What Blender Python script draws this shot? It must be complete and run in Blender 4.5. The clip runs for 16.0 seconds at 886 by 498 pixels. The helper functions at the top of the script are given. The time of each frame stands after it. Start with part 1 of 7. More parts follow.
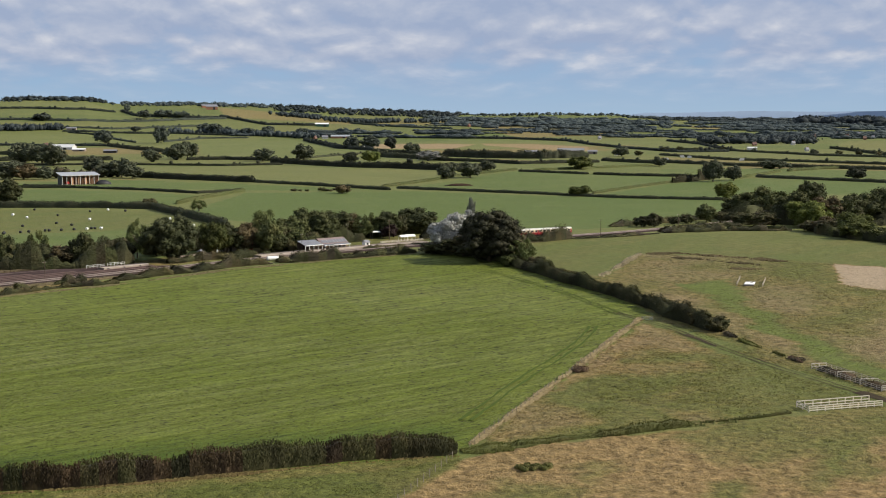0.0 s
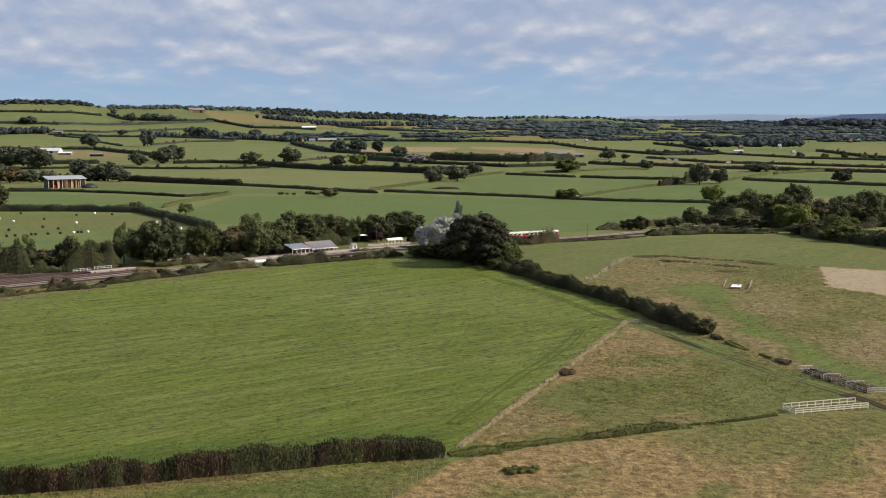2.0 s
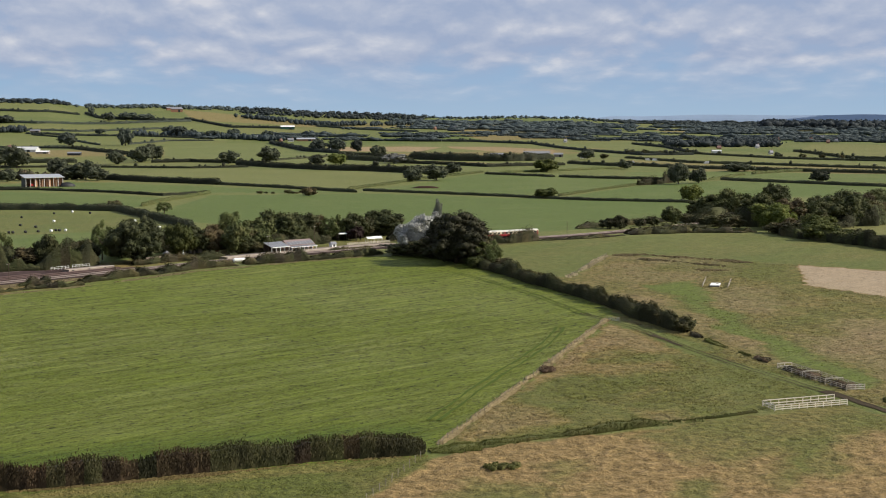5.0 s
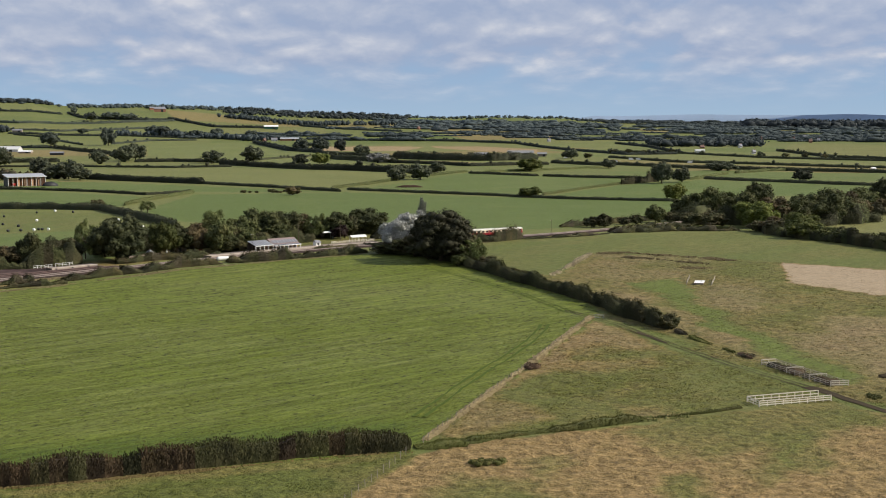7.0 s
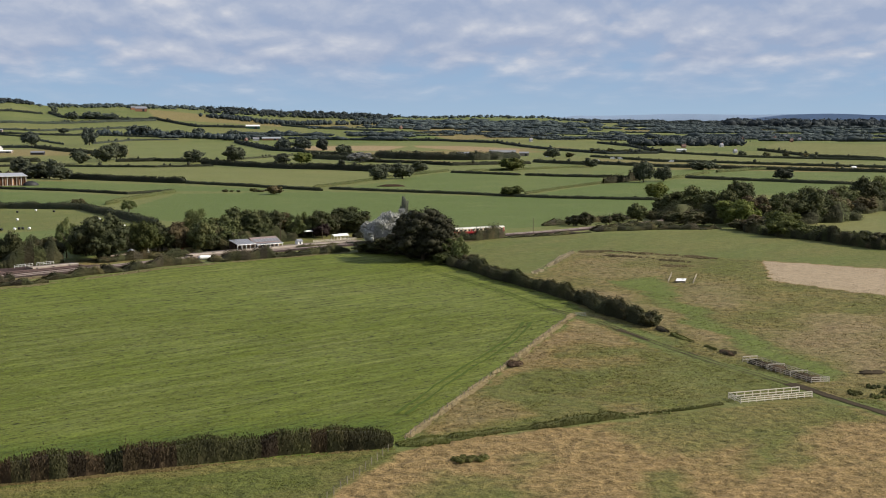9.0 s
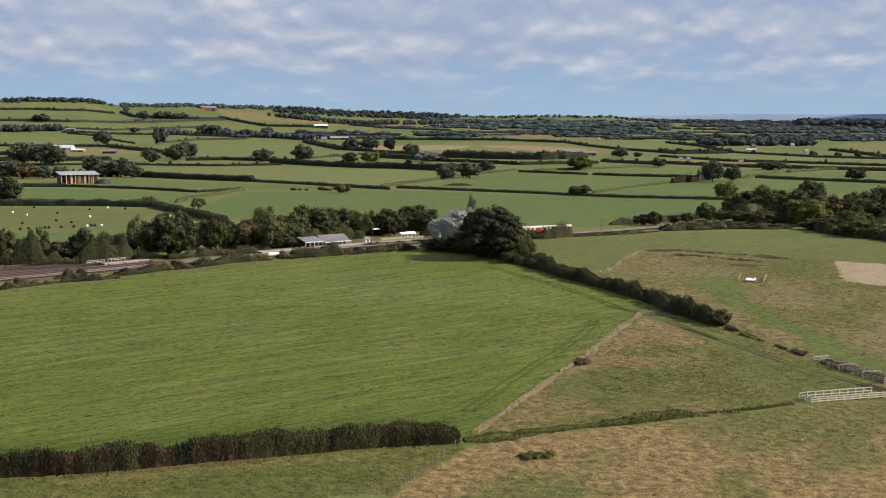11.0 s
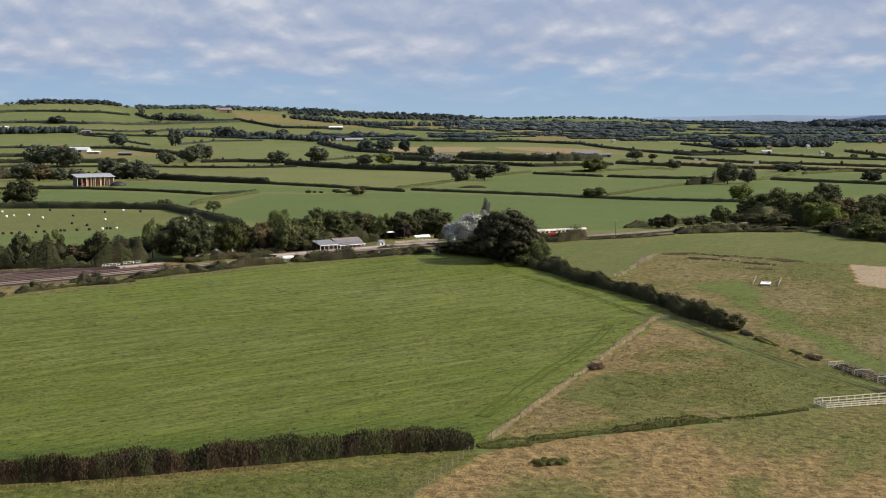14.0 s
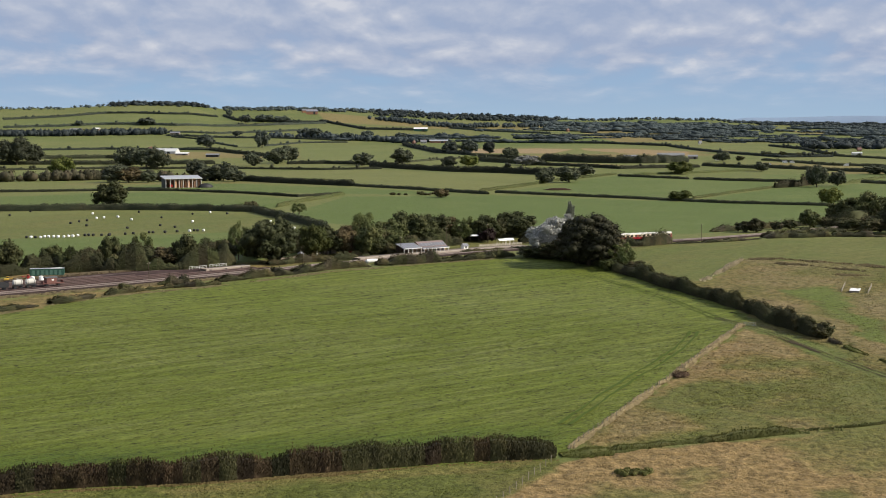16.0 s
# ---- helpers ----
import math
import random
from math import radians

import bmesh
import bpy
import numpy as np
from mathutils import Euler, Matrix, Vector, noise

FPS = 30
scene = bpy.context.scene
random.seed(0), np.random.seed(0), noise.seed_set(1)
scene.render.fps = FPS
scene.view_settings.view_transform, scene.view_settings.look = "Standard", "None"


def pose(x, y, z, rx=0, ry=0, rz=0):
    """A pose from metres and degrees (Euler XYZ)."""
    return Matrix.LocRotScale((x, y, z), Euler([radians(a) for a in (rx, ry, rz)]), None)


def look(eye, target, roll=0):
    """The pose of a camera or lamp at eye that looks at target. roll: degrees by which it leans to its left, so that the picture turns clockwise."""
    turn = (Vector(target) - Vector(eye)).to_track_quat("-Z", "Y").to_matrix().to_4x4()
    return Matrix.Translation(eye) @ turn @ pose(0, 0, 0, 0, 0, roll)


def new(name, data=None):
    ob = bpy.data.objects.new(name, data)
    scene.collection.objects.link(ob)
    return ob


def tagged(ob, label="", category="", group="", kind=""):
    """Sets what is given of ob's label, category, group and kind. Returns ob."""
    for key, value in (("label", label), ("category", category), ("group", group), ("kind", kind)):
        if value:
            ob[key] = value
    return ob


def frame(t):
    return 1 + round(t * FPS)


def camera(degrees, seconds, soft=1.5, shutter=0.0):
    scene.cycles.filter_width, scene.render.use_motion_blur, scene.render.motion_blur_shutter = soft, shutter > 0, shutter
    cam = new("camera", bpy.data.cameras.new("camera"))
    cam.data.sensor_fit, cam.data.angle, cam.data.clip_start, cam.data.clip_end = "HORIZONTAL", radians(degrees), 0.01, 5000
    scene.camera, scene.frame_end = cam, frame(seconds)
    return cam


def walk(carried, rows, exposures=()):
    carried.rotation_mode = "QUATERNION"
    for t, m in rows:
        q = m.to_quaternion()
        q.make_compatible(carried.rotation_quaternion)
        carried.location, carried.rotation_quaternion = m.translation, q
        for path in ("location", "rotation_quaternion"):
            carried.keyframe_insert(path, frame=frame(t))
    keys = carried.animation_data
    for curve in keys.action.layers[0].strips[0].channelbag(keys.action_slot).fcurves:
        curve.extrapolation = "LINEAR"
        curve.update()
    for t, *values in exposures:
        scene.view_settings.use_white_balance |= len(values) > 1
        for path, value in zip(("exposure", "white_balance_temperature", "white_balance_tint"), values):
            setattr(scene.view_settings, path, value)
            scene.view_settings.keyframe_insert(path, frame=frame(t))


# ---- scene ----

# ---- camera: a drone hovering about 60 m up, turning to and fro ----
cam = camera(35.0, 16.0, 1.0)
PATH = [
    (0, (0.005, -2.010, 60.695), (-0.341, 97.544, 51.267), -0.14),
    (0.5, (-0.019, -2.183, 60.733), (-0.133, 97.377, 51.364), -0.14),
    (1, (-0.001, -2.407, 60.800), (0.102, 97.158, 51.488), -0.13),
    (1.5, (-0.016, -2.452, 60.820), (0.305, 97.119, 51.576), -0.15),
    (2, (-0.018, -2.373, 60.754), (0.545, 97.201, 51.547), -0.17),
    (2.5, (-0.087, -2.190, 60.597), (0.716, 97.384, 51.410), -0.14),
    (3, (-0.137, -2.151, 60.435), (0.907, 97.421, 51.254), -0.13),
    (3.5, (-0.146, -2.067, 60.322), (1.160, 97.501, 51.133), -0.15),
    (4, (-0.223, -2.085, 60.253), (1.337, 97.478, 51.040), -0.09),
    (6.5, (-0.616, -1.954, 59.522), (2.326, 97.579, 50.331), -0.07),
    (7, (-0.650, -1.952, 59.312), (2.590, 97.571, 50.109), -0.05),
    (7.5, (-0.561, -2.018, 59.181), (2.942, 97.493, 49.948), -0.06),
    (8, (-0.566, -2.119, 59.078), (3.225, 97.381, 49.845), -0.07),
    (8.5, (-0.561, -2.065, 59.007), (3.508, 97.425, 49.782), -0.07),
    (9.5, (-0.710, -2.027, 58.601), (4.339, 97.420, 49.384), -0.05),
    (10.5, (-0.863, -1.987, 58.185), (4.941, 97.419, 48.977), -0.03),
    (10.8, (-0.908, -1.975, 58.062), (2.993, 97.524, 48.856), -0.03),
    (10.9, (-0.886, -1.949, 58.068), (0.410, 97.617, 48.855), -0.03),
    (11, (-0.864, -1.923, 58.074), (-1.098, 97.650, 48.853), -0.03),
    (11.1, (-0.830, -1.916, 58.077), (-1.669, 97.655, 48.856), -0.03),
    (11.2, (-0.797, -1.908, 58.081), (-1.635, 97.662, 48.858), -0.03),
    (11.5, (-0.696, -1.886, 58.092), (-1.366, 97.686, 48.866), -0.03),
    (12, (-0.689, -1.826, 58.227), (-1.074, 97.747, 49.007), -0.04),
    (12.5, (-0.721, -1.902, 58.362), (-0.835, 97.674, 49.162), -0.05),
    (13, (-0.807, -2.049, 58.475), (-0.626, 97.529, 49.299), -0.02),
    (13.5, (-0.782, -2.071, 58.583), (-0.726, 97.510, 49.441), -0.06),
    (14, (-0.693, -2.035, 58.971), (-1.981, 97.539, 49.833), -0.08),
    (14.5, (-0.534, -2.000, 59.305), (-2.304, 97.567, 50.182), -0.08),
    (15, (-0.494, -1.836, 59.657), (-2.445, 97.727, 50.525), -0.10),
    (15.5, (-0.651, -1.706, 59.918), (-4.873, 97.789, 50.817), -0.11),
    (16, (-0.478, -1.388, 60.079), (-7.750, 97.934, 51.017), -0.13),
]
walk(cam, [(t, look(e, g, r)) for t, e, g, r in PATH])

# ---- world, sun ----
SUN_EL, SUN_AZ = radians(34), radians(93)      # height above the horizon; turn from north (y) towards east (x)
scene.view_settings.exposure = 0.3
world = bpy.data.worlds.new("sky")
scene.world = world
world.use_nodes = True
wt = world.node_tree
wt.nodes.clear()


def wnode(kind, **kw):
    n = wt.nodes.new(kind)
    for k, v in kw.items():
        n.inputs[k].default_value = v
    return n


sky = wt.nodes.new("ShaderNodeTexSky")
sky.sky_type, sky.sun_disc = "NISHITA", False
sky.sun_elevation, sky.sun_rotation = SUN_EL, SUN_AZ
sky.air_density, sky.dust_density, sky.ozone_density, sky.altitude = 1.0, 0.0, 1.2, 100
wc = wt.nodes.new("ShaderNodeTexCoord")


def wmath(op, a, b=0.0, clamp=False):
    n = wt.nodes.new("ShaderNodeMath")
    n.operation, n.use_clamp = op, clamp
    for i, v in enumerate((a, b)):
        if isinstance(v, (int, float)):
            n.inputs[i].default_value = v
        else:
            wt.links.new(v, n.inputs[i])
    return n.outputs[0]


def wramp(fac, stops):
    n = wt.nodes.new("ShaderNodeValToRGB")
    while len(n.color_ramp.elements) < len(stops):
        n.color_ramp.elements.new(0.5)
    for e, (p, c) in zip(n.color_ramp.elements, stops):
        e.position, e.color = p, (*c, 1)
    wt.links.new(fac, n.inputs[0])
    return n.outputs[0]


sep = wt.nodes.new("ShaderNodeSeparateXYZ")
wt.links.new(wc.outputs["Generated"], sep.inputs[0])
height = sep.outputs["Z"]
# the cloud sheet lies overhead, so that its heaps crowd together towards the horizon


def sheet(up=0.0):
    """Places on the cloud sheet; up: a small step higher in the sky."""
    c = wt.nodes.new("ShaderNodeCombineXYZ")
    rise = wmath("ADD", wmath("MAXIMUM", wmath("ADD", height, up), 0.0), 0.085)
    far = wmath("DIVIDE", 1.0, rise)
    wt.links.new(wmath("MULTIPLY", sep.outputs["X"], wmath("ADD", wmath("MULTIPLY", far, 0.12), 6.0)), c.inputs[0])
    wt.links.new(wmath("MULTIPLY", far, 0.30), c.inputs[1])
    wt.links.new(wmath("MULTIPLY", sep.outputs["Y"], 1.5), c.inputs[2])
    return c.outputs[0]


def cloud(where, scale, detail, rough, bend=0.0):
    n = wnode("ShaderNodeTexNoise", Scale=scale, Detail=detail, Roughness=rough, Distortion=bend)
    wt.links.new(where, n.inputs["Vector"])
    return n.outputs["Fac"]


def heaps(where):
    """Round heads of small fair-weather clouds, of two sizes."""
    total = cloud(where, 3.0, 6.0, 0.56, 0.3)
    for scale, share in ((3.3, 0.30), (7.4, 0.16)):
        v = wnode("ShaderNodeTexVoronoi", Scale=scale)
        v.feature = "SMOOTH_F1"
        v.inputs["Smoothness"].default_value = 0.75
        warp = wt.nodes.new("ShaderNodeVectorMath")
        warp.operation = "MULTIPLY_ADD"
        n = wnode("ShaderNodeTexNoise", Scale=scale * 1.6, Detail=3.0, Roughness=0.6)
        wt.links.new(where, n.inputs["Vector"])
        wt.links.new(n.outputs["Color"], warp.inputs[0])
        warp.inputs[1].default_value = (0.9 / scale, 0.9 / scale, 0)
        wt.links.new(where, warp.inputs[2])
        wt.links.new(warp.outputs[0], v.inputs["Vector"])
        total = wmath("ADD", total, wmath("MULTIPLY", wmath("SUBTRACT", 0.42, v.outputs["Distance"]), share * 1.9))
    return total


here = sheet()
body, above = heaps(here), heaps(sheet(0.0075))
broad = cloud(here, 1.1, 3.0, 0.5)
# cloud cover thins out towards the horizon
lift = wmath("MINIMUM", wmath("MULTIPLY", wmath("SUBTRACT", height, 0.032), 10.0), 0.60)
amount = wmath("ADD", wmath("ADD", wmath("ADD", body, 0.14), wmath("MULTIPLY", wmath("SUBTRACT", broad, 0.5), 1.1)), lift)
cover = wramp(amount, [(0.14, (0, 0, 0)), (0.42, (0.45, 0.45, 0.45)), (0.80, (0.93, 0.93, 0.93))])
cover = wmath("MULTIPLY", cover, wmath("MULTIPLY", wmath("SUBTRACT", height, 0.004), 26.0, True))
# lit heads and grey feet of the heaps
lit = wmath("ADD", wmath("MULTIPLY", wmath("SUBTRACT", body, above), 0.80), 0.44)
lit = wmath("ADD", lit, wmath("MULTIPLY", wmath("SUBTRACT", body, 0.52), 0.50))
shade = wramp(lit, [(0.22, (0.345, 0.415, 0.570)), (0.45, (0.420, 0.475, 0.605)), (0.63, (0.500, 0.540, 0.645)), (0.85, (0.64, 0.655, 0.715))])
skycol = wt.nodes.new("ShaderNodeMix")
skycol.data_type, skycol.blend_type = "RGBA", "MULTIPLY"
skycol.inputs[0].default_value = 1.0
wt.links.new(sky.outputs[0], skycol.inputs[6])
skycol.inputs[7].default_value = (0.052, 0.060, 0.074, 1)
# the pale blue air low over the horizon
low = wramp(height, [(0.0, (0.36, 0.49, 0.64)), (0.03, (0.30, 0.45, 0.64)), (0.10, (0.24, 0.38, 0.62))])
upper = wmath("MULTIPLY", wmath("SUBTRACT", height, 0.08), 4.0, True)
air = wt.nodes.new("ShaderNodeMix")
air.data_type = "RGBA"
wt.links.new(upper, air.inputs[0])
wt.links.new(low, air.inputs[6])
wt.links.new(skycol.outputs[2], air.inputs[7])
mixc = wt.nodes.new("ShaderNodeMix")
mixc.data_type = "RGBA"
wt.links.new(cover, mixc.inputs[0])
wt.links.new(air.outputs[2], mixc.inputs[6])
wt.links.new(shade, mixc.inputs[7])
bg = wt.nodes.new("ShaderNodeBackground")
bg.inputs["Strength"].default_value = 0.82
wt.links.new(mixc.outputs[2], bg.inputs["Color"])
wo = wt.nodes.new("ShaderNodeOutputWorld")
wt.links.new(bg.outputs[0], wo.inputs["Surface"])

sun_data = bpy.data.lights.new("sun", "SUN")
sun_data.energy, sun_data.angle, sun_data.color = 4.8, radians(0.5), (1.0, 0.93, 0.80)
sun = new("sun", sun_data)
sun.matrix_world = look((0, 0, 200), (-math.sin(SUN_AZ) * math.cos(SUN_EL) * 100, -math.cos(SUN_AZ) * math.cos(SUN_EL) * 100, 200 - math.sin(SUN_EL) * 100))

# ---- materials ----


class Nodes:
    """Short hand for building one node material."""

    def __init__(self, name):
        self.mat = bpy.data.materials.new(name)
        self.mat.use_nodes = True
        self.t = self.mat.node_tree
        self.bsdf = self.t.nodes["Principled BSDF"]
        self.out = self.t.nodes["Material Output"]

    def node(self, kind, **kw):
        n = self.t.nodes.new(kind)
        for k, v in kw.items():
            n.inputs[k].default_value = v
        return n

    def link(self, a, b):
        self.t.links.new(a, b)

    def math(self, op, a, b=0.0, clamp=False):
        n = self.t.nodes.new("ShaderNodeMath")
        n.operation, n.use_clamp = op, clamp
        for i, v in enumerate((a, b)):
            if isinstance(v, (int, float)):
                n.inputs[i].default_value = v
            else:
                self.link(v, n.inputs[i])
        return n.outputs[0]

    def mix(self, fac, a, b, blend="MIX"):
        n = self.t.nodes.new("ShaderNodeMix")
        n.data_type, n.blend_type = "RGBA", blend
        for i, v in ((0, fac), (6, a), (7, b)):
            if isinstance(v, (int, float)):
                n.inputs[i].default_value = v
            elif isinstance(v, tuple):
                n.inputs[i].default_value = (*v, 1)
            else:
                self.link(v, n.inputs[i])
        return n.outputs[2]

    def noise(self, scale, detail=4, rough=0.55, vec=None):
        n = self.node("ShaderNodeTexNoise", Scale=scale, Detail=detail, Roughness=rough)
        if vec is not None:
            self.link(vec, n.inputs["Vector"])
        return n.outputs["Fac"]

    def position(self, scale=(1, 1, 1), turn=0.0):
        g = self.node("ShaderNodeNewGeometry")
        out = g.outputs["Position"]
        for what, value in (("Rotation", (0, 0, turn)), ("Scale", scale)):
            m = self.node("ShaderNodeMapping")
            m.inputs[what].default_value = value
            self.link(out, m.inputs[0])
            out = m.outputs[0]
        return out

    def bump(self, height, strength, distance):
        b = self.node("ShaderNodeBump", Strength=strength, Distance=distance)
        self.link(height, b.inputs["Height"])
        self.link(b.outputs[0], self.bsdf.inputs["Normal"])


def plain(name, col, rough=0.7, metal=0.0, grain=0.12, scale=1.2, bump=0.0):
    """A worn surface: its colour with stains at two scales and a fine relief."""
    m = Nodes(name)
    p = m.position()
    f = m.math("ADD", m.math("MULTIPLY", m.noise(scale, 5, 0.6, p), 0.6), m.math("MULTIPLY", m.noise(scale * 7, 3, 0.6, p), 0.4))
    f = m.math("ADD", m.math("MULTIPLY", m.math("SUBTRACT", f, 0.5), grain * 4), 1.0)
    m.link(m.mix(1.0, col, f, "MULTIPLY"), m.bsdf.inputs["Base Color"])
    m.bsdf.inputs["Roughness"].default_value, m.bsdf.inputs["Metallic"].default_value = rough, metal
    m.bsdf.inputs["Specular IOR Level"].default_value = 0.08 if rough > 0.8 else 0.4
    if bump:
        m.bump(m.noise(scale * 9, 3, 0.6, p), bump, 0.05)
    return m.mat


def foliage(name, dark, light, warm=None, through_light=0.22):
    """Leaves: each leaf clump and each plant a little different, with some light coming through."""
    m = Nodes(name)
    g = m.node("ShaderNodeNewGeometry")
    info = m.node("ShaderNodeObjectInfo")
    p = m.position()
    f = m.math("ADD", m.math("MULTIPLY", g.outputs["Random Per Island"], 0.30), m.math("MULTIPLY", m.noise(0.35, 3, 0.6, p), 0.68))
    col = m.mix(f, dark, light)
    if warm:
        w = m.math("MULTIPLY", m.math("SUBTRACT", m.noise(0.12, 3, 0.6, p), 0.42), 3.0, True)
        col = m.mix(m.math("MULTIPLY", w, m.math("ADD", m.math("MULTIPLY", g.outputs["Random Per Island"], 0.7), 0.2)), col, warm)
    col = m.mix(1.0, col, m.math("ADD", m.math("MULTIPLY", info.outputs["Random"], 0.9), 0.55), "MULTIPLY")
    m.link(col, m.bsdf.inputs["Base Color"])
    m.bsdf.inputs["Roughness"].default_value = 0.8
    m.bsdf.inputs["Specular IOR Level"].default_value = 0.30
    tr = m.node("ShaderNodeBsdfTranslucent")
    m.link(col, tr.inputs["Color"])
    ms = m.node("ShaderNodeMixShader")
    ms.inputs[0].default_value = through_light
    m.link(m.bsdf.outputs[0], ms.inputs[1])
    m.link(tr.outputs[0], ms.inputs[2])
    m.link(ms.outputs[0], m.out.inputs["Surface"])
    return m.mat


def ground_material():
    """Grassland: the cover attribute says how dry, how lush, how tussocky and how mown each spot is."""
    m = Nodes("grassland")
    a = m.node("ShaderNodeAttribute")
    a.attribute_name = "cover"
    s = m.node("ShaderNodeSeparateColor")
    m.link(a.outputs["Color"], s.inputs[0])
    dry, lush, rough, mown = s.outputs[0], s.outputs[1], s.outputs[2], a.outputs["Alpha"]
    p = m.position()
    broad, patch, tuft, fine = m.noise(0.012, 4, 0.55, p), m.noise(0.07, 5, 0.6, p), m.noise(0.45, 4, 0.65, p), m.noise(1.9, 3, 0.7, p)
    # swathes left by the mower, along the length of the meadow
    way = radians(-42)
    swath = m.noise(1.0, 4, 0.6, m.position((0.012, 0.16, 0.1), way))
    lines = m.noise(1.0, 3, 0.55, m.position((0.030, 0.40, 0.1), way))
    flecks = m.noise(1.0, 4, 0.65, m.position((0.45, 1.35, 0.5), way))
    rows_ = m.noise(1.0, 3, 0.6, m.position((0.055, 0.62, 0.1), way))
    vary = m.math("ADD", m.math("MULTIPLY", m.math("SUBTRACT", broad, 0.5), 1.3), m.math("MULTIPLY", m.math("SUBTRACT", patch, 0.5), 0.9))
    sw = m.math("MULTIPLY", m.math("ADD", mown, 0.12), m.math("SUBTRACT", m.math("ADD", m.math("MULTIPLY", swath, 1.9), m.math("MULTIPLY", lines, 1.5)), 1.7))
    green = m.mix(m.math("ADD", m.math("ADD", lush, m.math("MULTIPLY", vary, 0.9)), m.math("MULTIPLY", sw, -0.5), True), (0.160, 0.168, 0.058), m.mix(mown, (0.094, 0.126, 0.034), (0.111, 0.139, 0.018)))
    green = m.mix(m.math("MULTIPLY", m.math("SUBTRACT", m.math("ADD", lush, m.math("MULTIPLY", vary, 0.25)), 1.05), 1.6, True), green, (0.046, 0.082, 0.007))
    green = m.mix(m.math("MULTIPLY", rough, 0.88), green, (0.100, 0.099, 0.022))
    clumps = m.math("ADD", m.math("MULTIPLY", m.math("SUBTRACT", patch, 0.5), 1.05), m.math("MULTIPLY", m.math("SUBTRACT", tuft, 0.5), 0.25))
    drift = m.noise(1.0, 4, 0.6, m.position((0.016, 0.040, 0.05), radians(-60)))
    clumps = m.math("ADD", clumps, m.math("MULTIPLY", m.math("SUBTRACT", drift, 0.5), 1.7))
    d = m.math("ADD", dry, m.math("MULTIPLY", rough, clumps), True)
    straw = m.mix(m.math("SUBTRACT", dry, 1.1, True), m.mix(m.math("MULTIPLY", m.math("SUBTRACT", tuft, 0.2), 1.6, True), (0.164, 0.113, 0.042), (0.280, 0.192, 0.086)), (0.320, 0.246, 0.160))
    # old bleached grass where little grows
    straw = m.mix(m.math("MULTIPLY", m.math("SUBTRACT", 0.25, lush), 5.0, True), straw, m.mix(tuft, (0.110, 0.081, 0.034), (0.285, 0.214, 0.110)))
    col = m.mix(d, green, straw)
    # shade between the tufts, painted into the colour as dark spots
    tuft_shade = m.math("MULTIPLY", m.math("SUBTRACT", m.noise(0.75, 3, 0.6, p), 0.53), 7.0, True)
    fleck_shade = m.math("MULTIPLY", m.math("SUBTRACT", flecks, 0.53), 7.0, True)
    painted_shade = m.math("ADD", m.math("MULTIPLY", tuft_shade, m.math("MULTIPLY", rough, m.math("SUBTRACT", 0.34, m.math("MULTIPLY", dry, 0.2)))), m.math("MULTIPLY", fleck_shade, m.math("ADD", m.math("MULTIPLY", mown, 0.95), 0.08)))
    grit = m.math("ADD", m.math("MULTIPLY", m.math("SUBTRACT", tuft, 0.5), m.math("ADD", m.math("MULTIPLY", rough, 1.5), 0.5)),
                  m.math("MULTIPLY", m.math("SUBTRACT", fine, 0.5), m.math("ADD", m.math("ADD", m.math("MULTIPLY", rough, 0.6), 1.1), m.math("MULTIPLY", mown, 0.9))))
    grit = m.math("SUBTRACT", grit, painted_shade)
    streak = m.math("ADD", m.math("MULTIPLY", m.math("SUBTRACT", rows_, 0.5), 2.6), m.math("MULTIPLY", m.math("SUBTRACT", lines, 0.5), 1.8))
    grit = m.math("ADD", grit, m.math("MULTIPLY", streak, m.math("ADD", m.math("MULTIPLY", mown, 0.42), 0.10)))
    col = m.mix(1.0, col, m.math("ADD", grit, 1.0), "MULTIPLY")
    m.link(col, m.bsdf.inputs["Base Color"])
    m.bsdf.inputs["Roughness"].default_value = 0.8
    m.bsdf.inputs["Specular IOR Level"].default_value = 0.13
    relief = m.math("ADD", m.math("MULTIPLY", m.math("SUBTRACT", tuft, 0.5), m.math("ADD", m.math("MULTIPLY", rough, 1.3), 0.3)),
                    m.math("MULTIPLY", m.math("SUBTRACT", fine, 0.5), m.math("ADD", m.math("MULTIPLY", rough, 0.5), 0.4)))
    relief = m.math("ADD", relief, m.math("MULTIPLY", m.math("SUBTRACT", flecks, 0.5), m.math("MULTIPLY", mown, -0.8)))
    m.bump(relief, 0.9, 0.55)
    return m.mat


